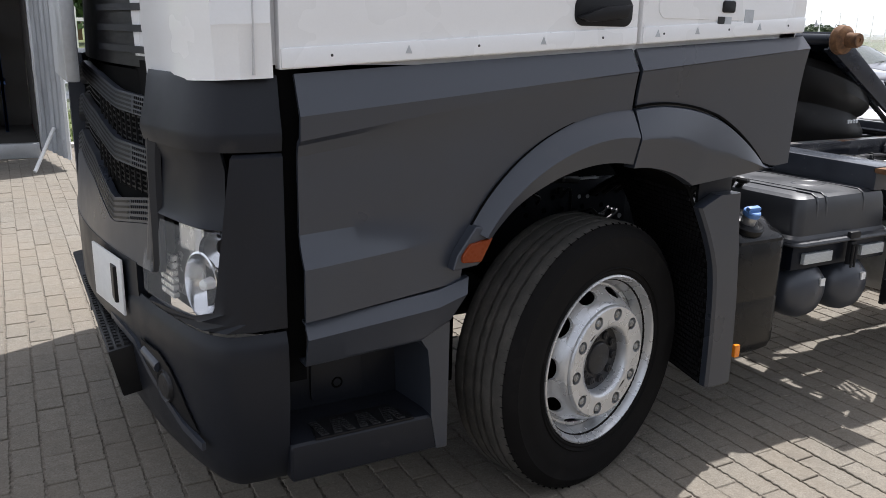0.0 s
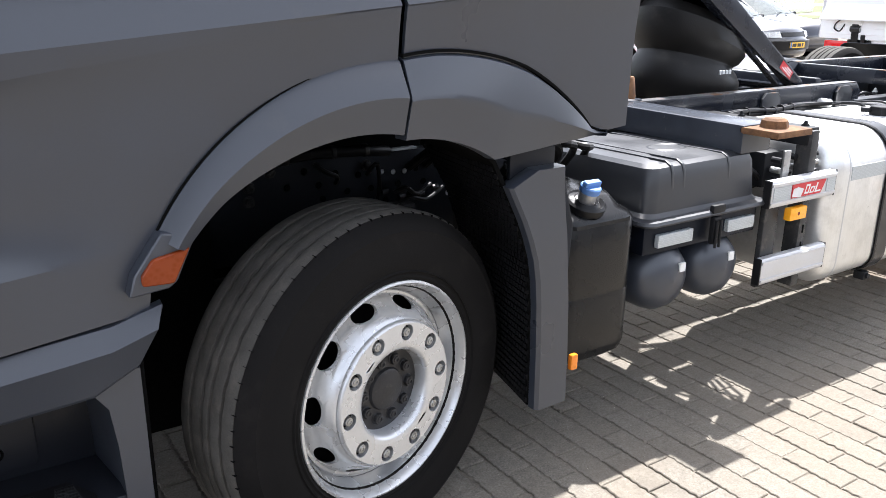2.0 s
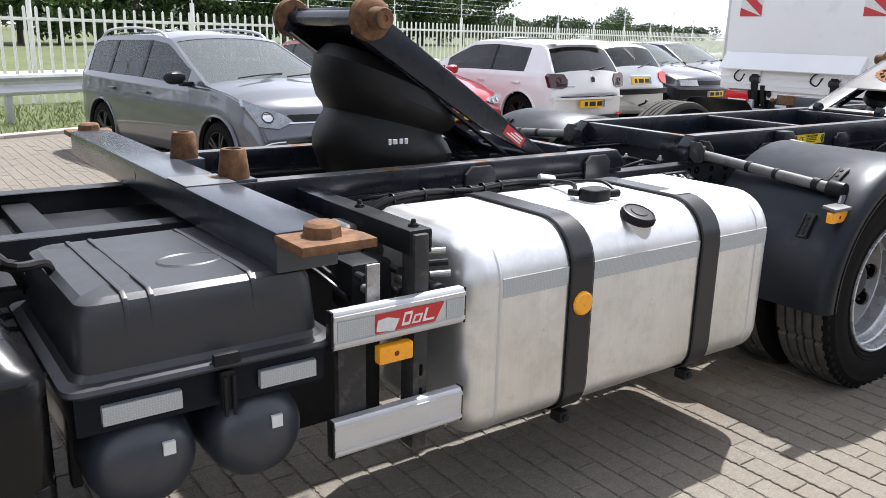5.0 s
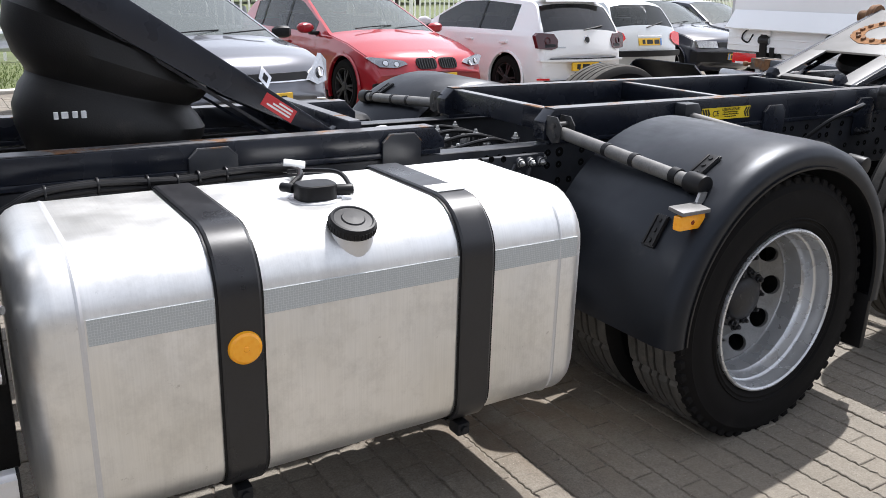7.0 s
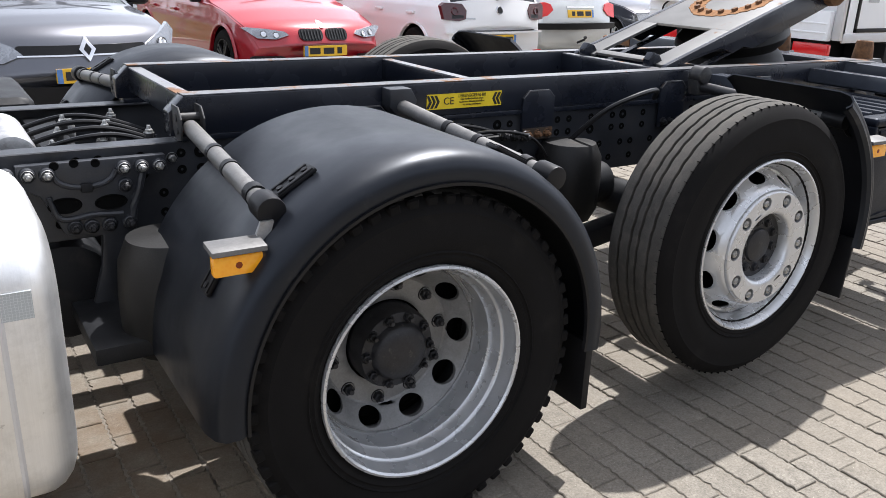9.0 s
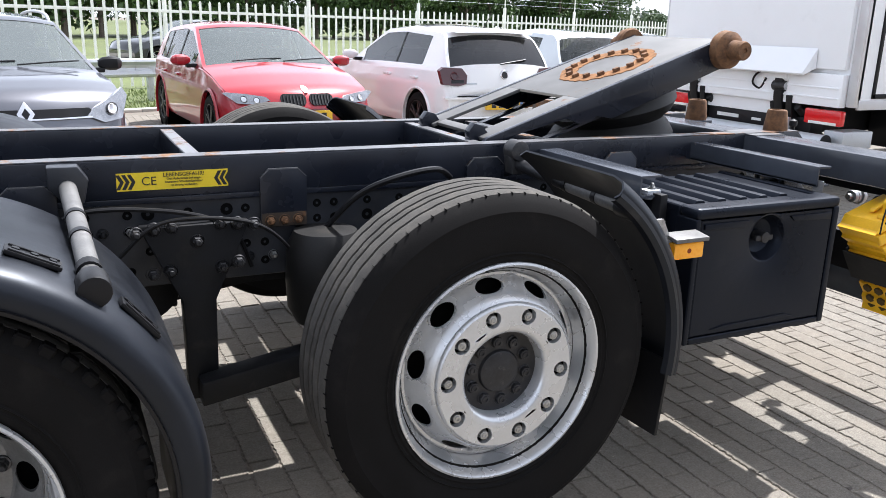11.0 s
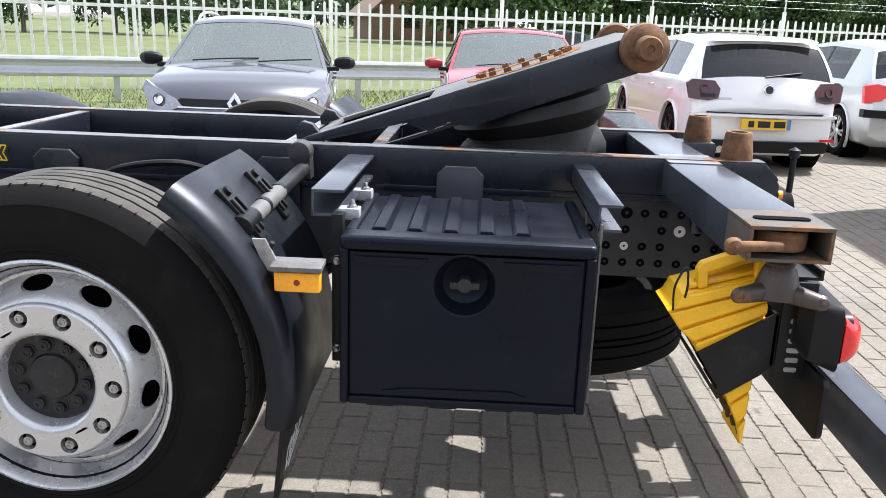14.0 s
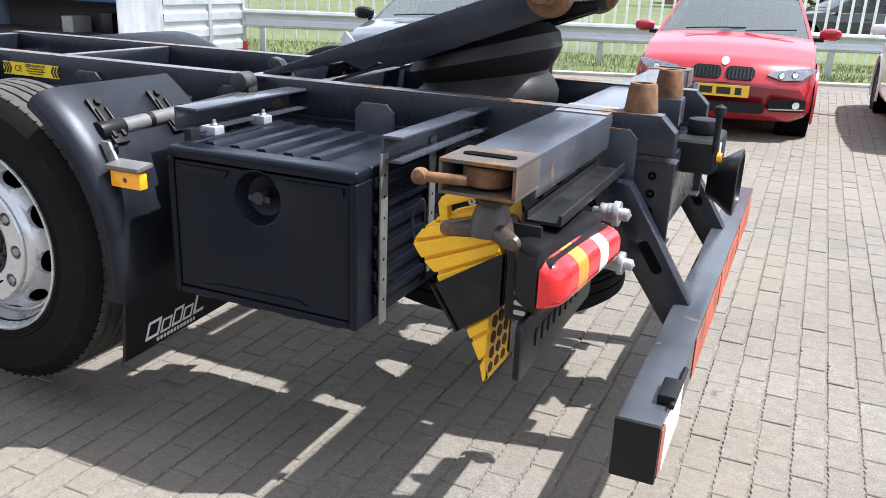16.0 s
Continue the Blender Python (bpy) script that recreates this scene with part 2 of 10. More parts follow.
M_CLEARW = make_lens("milky_lens", (0.75, 0.75, 0.73), 0.15)


def tank_metal():
    s = NT("brushed_aluminium_tank")
    co = s.coords()
    mp = s.n("ShaderNodeMapping")
    mp.inputs["Scale"].default_value = (260, 6, 6)
    s.l(co, mp.inputs["Vector"])
    brush = s.noise(1.0, 5, 0.6, mp.outputs[0])
    broad = s.noise(2.4, 5, 0.6, co)
    c = s.ramp(broad, 0.3, 0.7, (0.72, 0.715, 0.69), (0.87, 0.87, 0.865))
    c = s.mix(0.35, c, s.mix(1.0, c, s.ramp(brush, 0.3, 0.7, grey(0.88), grey(1.08)), "MULTIPLY"))
    spots = s.ramp(s.noise(34, 8, 0.7, co), 0.66, 0.72, grey(0), grey(0.5))
    scuff = s.ramp(s.noise(7, 9, 0.75, co), 0.48, 0.66, grey(0), grey(0.40))
    c = s.mix(scuff, c, (0.50, 0.495, 0.48))
    s.l(s.mix(spots, c, (0.36, 0.355, 0.34)), s.b.inputs["Base Color"])
    s.b.inputs["Metallic"].default_value = 0.86
    s.l(s.ramp(s.noise(5, 6, 0.6, co), 0.3, 0.7, grey(0.34), grey(0.50)), s.b.inputs["Roughness"])
    s.bump(brush, 0.05, 0.001)
    return s.m


M_TANK = tank_metal()


def honeycomb():
    s = NT("silver_reflective_tape")
    v = s.n("ShaderNodeTexVoronoi", Scale=165.0)
    v.inputs["Randomness"].default_value = 0.25
    v.feature = "DISTANCE_TO_EDGE"
    s.l(s.coords(), v.inputs["Vector"])
    s.l(s.ramp(v.outputs["Distance"], 0.02, 0.09, (0.60, 0.63, 0.64), (0.42, 0.45, 0.465)), s.b.inputs["Base Color"])
    s.b.inputs["Roughness"].default_value = 0.4
    s.b.inputs["Metallic"].default_value = 0.3
    return s.m


M_TAPE = honeycomb()
M_TAPEW = surface("white_reflector_tape", (0.68, 0.68, 0.68), 0.4, var=0.06, scale=60, fine=250, bump=0.1)


def glass(name, tint, alpha=0.35):
    s = NT(name)
    s.b.inputs["Base Color"].default_value = (*tint, 1)
    s.b.inputs["Roughness"].default_value = 0.02
    s.b.inputs["IOR"].default_value = 1.55
    s.b.inputs["Alpha"].default_value = alpha
    s.b.inputs["Specular IOR Level"].default_value = 0.5
    return s.m


M_GLASS = glass("car_window_glass", (0.022, 0.026, 0.026), 0.70)
M_SCREEN = glass("windscreen_glass", (0.10, 0.115, 0.112), 0.80)
M_SCREEN.node_tree.nodes["Principled BSDF"].inputs["IOR"].default_value = 1.65
M_DGLASS = glass("dark_tinted_glass", (0.012, 0.013, 0.015), 0.93)
M_LAMPIN = surface("bright_lamp_inside", (0.74, 0.73, 0.70), 0.25, metal=0.35, var=0.15, scale=30, fine=80, bump=0.2, dist=0.004)
M_LENS = glass("clear_lamp_cover", (0.75, 0.78, 0.80), 0.13)


def car_paint(name, col, metal=0.0, rough=0.3):
    s = NT(name)
    flake = s.noise(900, 2)
    s.l(s.mix(0.25, col, s.mix(1.0, col, s.ramp(flake, 0.3, 0.7, grey(0.7), grey(1.3)), "MULTIPLY")), s.b.inputs["Base Color"])
    s.b.inputs["Metallic"].default_value = metal
    s.b.inputs["Roughness"].default_value = rough
    s.b.inputs["Coat Weight"].default_value = 1.0
    s.b.inputs["Coat Roughness"].default_value = 0.03
    return s.m


P_RED = car_paint("red_car_paint", (0.36, 0.007, 0.016), 0.15)
P_GREY = car_paint("grey_metallic_car_paint", (0.125, 0.128, 0.145), 0.8, 0.34)
P_WHITE = car_paint("white_car_paint", (0.87, 0.87, 0.87))
P_SILVER = car_paint("silver_car_paint", (0.52, 0.54, 0.55), 0.6, 0.35)
P_NAVY = car_paint("navy_car_paint", (0.008, 0.010, 0.022), 0.2)
P_BLACKC = car_paint("black_car_paint", (0.010, 0.010, 0.011))
M_VAN = surface("white_box_body_panel", (0.87, 0.875, 0.88), 0.4, var=0.025, scale=1.2, bump=0.02, dirt=(0.66, 0.66, 0.65), dirt_at=(0.6, 0.9))


def paver_mat(name, per_object):
    s = NT(name)
    co = s.n("ShaderNodeNewGeometry")
    if per_object:
        rnd = s.n("ShaderNodeObjectInfo").outputs["Random"]
    else:
        rnd = co.outputs["Random Per Island"]
    pos = co.outputs["Position"]
    base = s.ramp(rnd, 0.0, 1.0, (0.166, 0.150, 0.124), (0.190, 0.173, 0.145))
    base = s.mix(1.0, base, s.ramp(s.noise(0.55, 6, 0.6, pos), 0.3, 0.72, grey(0.80), grey(1.14)), "MULTIPLY")
    base = s.mix(1.0, base, s.ramp(s.noise(130, 4, 0.7, pos), 0.28, 0.72, grey(0.52), grey(1.42)), "MULTIPLY")
    base = s.mix(1.0, base, s.ramp(s.noise(24, 6, 0.65, pos), 0.30, 0.70, grey(0.78), grey(1.20)), "MULTIPLY")
    base = s.mix(s.ramp(s.noise(1.6, 9, 0.75, pos), 0.58, 0.70, grey(0), grey(0.55)), base, (0.085, 0.075, 0.062))
    base = s.mix(s.ramp(s.noise(4.5, 9, 0.7, pos), 0.60, 0.74, grey(0), grey(0.6)), base, (0.105, 0.096, 0.084))
    base = s.mix(s.ramp(s.noise(0.9, 8, 0.7, pos), 0.36, 0.62, grey(0), grey(0.60)), base, s.ramp(s.noise(60, 5, 0.7, pos), 0.3, 0.7, (0.150, 0.124, 0.092), (0.235, 0.200, 0.155)))
    base = s.mix(s.ramp(s.noise(7.5, 3, 0.5, pos), 0.735, 0.765, grey(0), grey(0.8)), base, (0.050, 0.042, 0.034))
    base = s.mix(s.ramp(s.noise(11, 7, 0.7, pos), 0.70, 0.76, grey(0), grey(0.55)), base, (0.33, 0.305, 0.26))
    base = s.mix(s.ramp(s.noise(70, 3, 0.8, pos), 0.685, 0.72, grey(0), grey(0.75)), base, (0.50, 0.455, 0.36))
    gap = s.t.nodes.new("ShaderNodeVectorMath")           # darker brown patch with ragged edge around one point
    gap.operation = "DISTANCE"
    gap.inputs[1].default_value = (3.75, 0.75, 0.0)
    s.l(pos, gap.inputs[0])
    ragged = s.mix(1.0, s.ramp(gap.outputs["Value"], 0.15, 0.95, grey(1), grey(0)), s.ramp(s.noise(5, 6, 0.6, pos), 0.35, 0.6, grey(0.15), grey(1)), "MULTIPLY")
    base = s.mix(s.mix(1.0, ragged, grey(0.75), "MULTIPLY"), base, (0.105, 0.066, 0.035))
    s.l(base, s.b.inputs["Base Color"])
    s.b.inputs["Roughness"].default_value = 0.88
    s.bump(s.noise(160, 5, 0.7, pos), 0.45, 0.004)
    return s.m


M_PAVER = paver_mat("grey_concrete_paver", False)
M_PAVER_ONE = paver_mat("grey_concrete_paver_single", True)


def ground_mat():
    s = NT("sandy_joints_and_far_paving")
    pos = s.n("ShaderNodeNewGeometry").outputs["Position"]
    c = s.ramp(s.noise(40, 7, 0.7, pos), 0.3, 0.7, (0.085, 0.074, 0.06), (0.24, 0.208, 0.168))
    c = s.mix(1.0, c, s.ramp(s.noise(0.5, 6, 0.6, pos), 0.3, 0.7, grey(0.8), grey(1.15)), "MULTIPLY")
    s.l(c, s.b.inputs["Base Color"])
    s.b.inputs["Roughness"].default_value = 0.95
    s.bump(s.noise(200, 4, 0.7, pos), 0.5, 0.004)
    return s.m


M_GROUND = ground_mat()


def leaf_mat(name, a, b):
    s = NT(name)
    rnd = s.n("ShaderNodeNewGeometry").outputs["Random Per Island"]
    s.l(s.ramp(rnd, 0.0, 1.0, a, b), s.b.inputs["Base Color"])
    s.b.inputs["Roughness"].default_value = 0.6
    s.b.inputs["Transmission Weight"].default_value = 0.0
    s.b.inputs["Subsurface Weight"].default_value = 0.0
    return s.m


M_LEAF = leaf_mat("tree_leaves", (0.025, 0.055, 0.014), (0.085, 0.15, 0.035))
M_LEAF2 = leaf_mat("far_wood_leaves", (0.04, 0.065, 0.03), (0.09, 0.13, 0.055))
M_GRASS = leaf_mat("grass_blades", (0.085, 0.14, 0.025), (0.20, 0.24, 0.075))
M_BARK = surface("bark", (0.10, 0.08, 0.06), 0.9, var=0.3, scale=9, fine=60, bump=0.5, dist=0.01)
M_FIELD = surface("rough_meadow", (0.092, 0.112, 0.036), 0.9, var=0.3, scale=0.4, fine=6, bump=0.5, dist=0.05, dirt=(0.21, 0.195, 0.11))


# ---- mesh helpers ----
def BM():
    return bmesh.new()


def finish(name, bm, mat, smooth=True, angle=32):
    bmesh.ops.remove_doubles(bm, verts=bm.verts, dist=1e-5)
    bmesh.ops.recalc_face_normals(bm, faces=bm.faces)
    me = bpy.data.meshes.new(name)
    bm.to_mesh(me)
    bm.free()
    for m in (mat if isinstance(mat, (list, tuple)) else [mat]):
        me.materials.append(m)
    if smooth:
        me.shade_smooth()
        me.set_sharp_from_angle(angle=radians(angle))
    return me


def part(name, bm, mat, parent, label="", smooth=True, angle=32):
    """Link a bmesh as one mesh object under a thing or a part."""
    ob = new(name, finish(name, bm, mat, smooth, angle))
    if parent is not None:
        ob.parent = parent
    if label:
        tagged(ob, label)
    return ob


def solid(name, bm, mat, label, category, group="", kind="", smooth=True, angle=32):
    """A thing or piece of the setting made of one mesh."""
    return tagged(part(name, bm, mat, None, "", smooth, angle), label, category, group, kind)


def thing(name, label, category, group="", m=None, kind=""):
    ob = tagged(new(name), label, category, group, kind)
    ob.empty_display_size = 0.1
    if m is not None:
        ob.matrix_basis = m
    return ob


def bev(bm, w, seg=2, min_angle=25, faces_from=0):
    bm.normal_update()
    es = [e for e in bm.edges if len(e.link_faces) == 2 and e.calc_face_angle(0) > radians(min_angle)]
    if es and w:
        bmesh.ops.bevel(bm, geom=es, offset=w, segments=seg, affect="EDGES", profile=0.6, clamp_overlap=True)
    return bm


def put(dst, src, m=None):
    """Join src into dst."""
    if m is not None:
        bmesh.ops.transform(src, matrix=m, verts=src.verts)
    me = bpy.data.meshes.new("tmp")
    src.to_mesh(me)
    src.free()
    dst.from_mesh(me)
    bpy.data.meshes.remove(me)
    return dst


def box(x0, x1, y0, y1, z0, z1, w=0.0, seg=2):
    bm = BM()
    bmesh.ops.create_cube(bm, size=1.0)
    for v in bm.verts:
        v.co = Vector(((x0 + x1) / 2 + v.co.x * (x1 - x0), (y0 + y1) / 2 + v.co.y * (y1 - y0), (z0 + z1) / 2 + v.co.z * (z1 - z0)))
    return bev(bm, w, seg) if w else bm


def prism(pts, axis, a, b, w=0.0, seg=2):
    """Polygon pts in the plane across an axis, drawn out from a to b. For x: (y, z); y: (x, z); z: (x, y)."""
    bm = BM()

    def at(p, h):
        return {"x": (h, p[0], p[1]), "y": (p[0], h, p[1]), "z": (p[0], p[1], h)}[axis]
    lo, hi = [bm.verts.new(at(p, a)) for p in pts], [bm.verts.new(at(p, b)) for p in pts]
    n = len(pts)
    bm.faces.new(lo)
    bm.faces.new(list(reversed(hi)))
    for i in range(n):
        bm.faces.new((lo[i], hi[i], hi[(i + 1) % n], lo[(i + 1) % n]))
    bmesh.ops.recalc_face_normals(bm, faces=bm.faces)
    return bev(bm, w, seg) if w else bm


def lathe(prof, n=32, m=None, a0=0.0, a1=360.0, closed=False):
    """Profile (radius, height along +y) turned round the y axis."""
    bm = BM()
    full = abs(a1 - a0) >= 359.9
    cols = n if full else n + 1
    rings = []
    for i in range(cols):
        a = radians(a0 + (a1 - a0) * i / n)
        rings.append([bm.verts.new((r * math.cos(a), h, r * math.sin(a))) for r, h in prof])
    k = len(prof)
    for i in range(n):
        p, q = rings[i], rings[(i + 1) % cols]
        for j in range(k - 1 if not closed else k):
            try:
                bm.faces.new((p[j], p[(j + 1) % k], q[(j + 1) % k], q[j]))
            except ValueError:
                pass
    bmesh.ops.remove_doubles(bm, verts=bm.verts, dist=1e-6)
    bmesh.ops.recalc_face_normals(bm, faces=bm.faces)
    if m is not None:
        bmesh.ops.transform(bm, matrix=m, verts=bm.verts)
    return bm


def cyl(p, q, r, n=20, r2=None, w=0.0):
    """A capped cylinder or cone from p to q."""
    p, q = Vector(p), Vector(q)
    d = q - p
    bm = BM()
    bmesh.ops.create_cone(bm, cap_ends=True, segments=n, radius1=r, radius2=r if r2 is None else r2, depth=d.length)
    bmesh.ops.transform(bm, matrix=Matrix.Translation((p + q) / 2) @ d.to_track_quat("Z", "Y").to_matrix().to_4x4(), verts=bm.verts)
    return bev(bm, w, 2, 50) if w else bm


def tube(pts, r, n=10, smooth_steps=6):
    """A round hose or cable along a smoothed path."""
    P = [Vector(p) for p in pts]
    path = []
    for i in range(len(P) - 1):
        a, b, c, d = P[max(i - 1, 0)], P[i], P[i + 1], P[min(i + 2, len(P) - 1)]
        for k in range(smooth_steps):
            t = k / smooth_steps
            path.append(0.5 * ((2 * b) + (c - a) * t + (2 * a - 5 * b + 4 * c - d) * t * t + (3 * b - a - 3 * c + d) * t ** 3))
    path.append(P[-1])
    bm = BM()
    rings = []
    up = Vector((0.13, 0.2, 1)).normalized()
    for i, p in enumerate(path):
        d = (path[min(i + 1, len(path) - 1)] - path[max(i - 1, 0)]).normalized()
        s = d.cross(up).normalized()
        u = s.cross(d)
        rings.append([bm.verts.new(p + r * (math.cos(2 * math.pi * k / n) * s + math.sin(2 * math.pi * k / n) * u)) for k in range(n)])
    for i in range(len(rings) - 1):
        for k in range(n):
            bm.faces.new((rings[i][k], rings[i][(k + 1) % n], rings[i + 1][(k + 1) % n], rings[i + 1][k]))
    bm.faces.new(rings[0])
    bm.faces.new(list(reversed(rings[-1])))
    return bm


def loft(rows, close_u=False, cap=False):
    """Skin through rows of points of equal length."""
    bm = BM()
    vs = [[bm.verts.new(p) for p in r] for r in rows]
    n = len(rows[0])
    for i in range(len(rows) - 1):
        for j in range(n if close_u else n - 1):
            try:
                bm.faces.new((vs[i][j], vs[i][(j + 1) % n], vs[i + 1][(j + 1) % n], vs[i + 1][j]))
            except ValueError:
                pass
    if cap:
        bm.faces.new(list(reversed(vs[0])))
        bm.faces.new(vs[-1])
    bmesh.ops.recalc_face_normals(bm, faces=bm.faces)
    return bm


def thicken(bm, t):
    """Give a skin thickness, to the back of its faces."""
    bm.normal_update()
    bmesh.ops.solidify(bm, geom=bm.faces[:], thickness=t)
    return bm


def arc(cx, cz, r, a0, a1, n):
    return [(cx + r * math.cos(radians(a0 + (a1 - a0) * i / n)), cz + r * math.sin(radians(a0 + (a1 - a0) * i / n))) for i in range(n + 1)]


def rounded(x0, x1, z0, z1, r, n=5):
    """Rounded rectangle as points."""
    return (arc(x1 - r, z1 - r, r, 0, 90, n) + arc(x0 + r, z1 - r, r, 90, 180, n) + arc(x0 + r, z0 + r, r, 180, 270, n) + arc(x1 - r, z0 + r, r, 270, 360, n))


def lettering(name, text, size, m, mat, parent, label="", shear=0.0, thick=0.0006):
    """Raised writing in the built-in font, as a mesh."""
    cu = bpy.data.curves.new(name, "FONT")
    cu.body, cu.size, cu.extrude, cu.shear = text, size, thick, shear
    cu.align_x, cu.align_y = "CENTER", "CENTER"
    tmp = new(name + "_tmp", cu)
    bpy.context.view_layer.update()
    me = bpy.data.meshes.new_from_object(tmp)
    bpy.data.objects.remove(tmp)
    bpy.data.curves.remove(cu)
    me.transform(m)
    me.materials.clear()
    me.materials.append(mat)
    ob = new(name, me)
    ob.parent = parent
    if label:
        tagged(ob, label)
    return ob


SIDE = pose(0, 0, 0, 90, 0, 0)          # turns the xy plane to face -y


# ---- ground ----
def paver_poly(seed=0, teeth=0):
    """Paving stone, long along y: 0.21 m, pitch across x 0.105 m, wavy flanks; with teeth, crumbled saw-edged flanks."""
    L, W, d, j = 0.105, 0.0525, 0.0026, 0.0024
    if not teeth:
        wave = [(t * L * (1 - j / L), d * math.sin(2 * math.pi * t)) for t in (-1.0, -0.75, -0.25, 0.25, 0.75, 1.0)]
        right = [(W + o - j, s) for s, o in wave]
        left = [(-W + o + j, s) for s, o in reversed(wave)]
        return right + left
    rng = random.Random(seed)
    n = 2 * teeth
    ends = L - 0.0026
    at = [-ends + 2 * ends * k / n for k in range(n + 1)]
    saw = [0.4 * d * math.sin(math.pi * s / L) + (0.0024 if k % 2 else -0.0024) for k, s in enumerate(at)]
    right = [(W + o - 0.0034 - abs(rng.gauss(0, 0.0014)), s + rng.gauss(0, 0.0006)) for s, o in zip(at, saw)]
    left = [(-W + o + 0.0034 + abs(rng.gauss(0, 0.0014)), s + rng.gauss(0, 0.0006)) for s, o in zip(reversed(at), reversed(saw))]
    return right + left


PAVE_X, PAVE_Y = (-7.0, 19.0), (-4.2, 12.4)
ROW, LEN = 0.105, 0.21
NEAR_X, NEAR_Y = (7.0, 8.3), (-0.5, 4.5)      # the stretch whose stones are objects of their own


def paver_rows():
    plain = [np.array(paver_poly())]
    sawn = [np.array(paver_poly(k, 6)) for k in range(7)]
    rng = np.random.default_rng(7)
    verts, faces, single = [], [], []
    for i in range(int((PAVE_X[1] - PAVE_X[0]) / ROW)):
        x = PAVE_X[0] + i * ROW
        for k in range(int((PAVE_Y[1] - PAVE_Y[0]) / LEN)):
            y = PAVE_Y[0] + k * LEN + (LEN / 2 if i % 2 else 0)
            if y > 9.2 + 0.39 * x or (x > 12.5 and y < -2):
                continue
            dz, tx, ty = rng.normal(0, 0.0012), rng.normal(0, 0.006), rng.normal(0, 0.006)
            if NEAR_X[0] < x < NEAR_X[1] and NEAR_Y[0] < y < NEAR_Y[1]:
                single.append((x, y, dz, tx, ty))
                continue
            poly = sawn[(i * 5 + k * 3) % 7] if -2.6 < x < 10.0 and -1.2 < y < 3.6 else plain[0]
            inner = poly * np.array([0.945, 0.972])
            n = len(poly)
            b = len(verts)
            for ring, z in ((poly, -0.012), (poly, -0.0030), (inner, 0.0)):
                for px, py in ring:
                    verts.append((x + px, y + py, z + (dz + px * tx + py * ty if z > -0.02 else 0)))
            for r in range(2):
                for q in range(n):
                    p2 = (q + 1) % n
                    faces.append((b + r * n + q, b + r * n + p2, b + (r + 1) * n + p2, b + (r + 1) * n + q))
            faces.append(tuple(b + 2 * n + q for q in range(n)))
    return verts, faces, single


def build_ground():
    bm = BM()
    for v in ((-900, -600), (900, -600), (900, 900), (-900, 900)):
        bm.verts.new((*v, -0.0046))
    bm.faces.new(bm.verts[:])
    g = solid("ground", bm, M_GROUND, "sandy bedding of the paved yard, reaching to the horizon", "ground", kind="structure")
    # concrete edging strip and the grass verge behind it, along the slanting edge of the yard
    return g


GROUND = build_ground()


# ---- the truck ----
TRUCK = thing("truck", "matt grey and white three-axle swap-body truck with bare blue-black chassis", "truck")
MID = 1.25                                   # the truck's middle plane


def mirror_part(ob):
    """The same part on the truck's other side."""
    made = copy_thing(ob, ob.matrix_basis)
    made.matrix_basis = Matrix.Translation((0, 2 * MID, 0)) @ Matrix.Diagonal((1, -1, 1, 1)) @ ob.matrix_basis
    return made


def tyre_profile(R, w, rim):
    s = [(rim - 0.012, 0.040), (rim + 0.004, 0.018), (rim + 0.022, 0.007), (rim + 0.028, 0.0095), (rim + 0.06, 0.001), (rim + 0.10, 0.0), (R - 0.055, 0.006),
         (R - 0.046, 0.0045), (R - 0.028, 0.014), (R - 0.012, 0.028), (R - 0.006, 0.036), (R - 0.017, 0.040)]
    return s + [(R - 0.017, w - 0.040)] + [(r, w - h) for r, h in reversed(s[:-1])]


def tread_mesh(R, w, block):
    """Ribs with zigzag grooves between them; block tread on the driven tyres."""
    bm = BM()
    n = 192
    ribs = [(0.036, 0.075), (0.084, 0.1215), (0.1305, w - 0.1305), (w - 0.1215, w - 0.084), (w - 0.075, w - 0.036)]
    for q, (a, b) in enumerate(ribs):
        rows = []
        for i in range(n):
            an = 2 * math.pi * i / n
            z = (0.0010 if i % 4 < 2 else -0.0010)
            lo, hi = a + (z if q else 0), b + (z if q < 4 else 0)
            drop = 0.014 if block and i % 12 == 0 else 0.0
            sh = 0.004 if q in (0, 4) else 0.0
            prof = [(R - 0.016, lo), (R - 0.001 - (sh if q == 0 else 0) - drop, lo + 0.001), (R + 0.002 - drop, (lo + hi) / 2), (R - 0.001 - (sh if q == 4 else 0) - drop, hi - 0.001), (R - 0.016, hi)]
            rows.append([(r * math.cos(an), h, r * math.sin(an)) for r, h in prof])
        rows.append(rows[0])
        put(bm, loft(rows))
    return bm


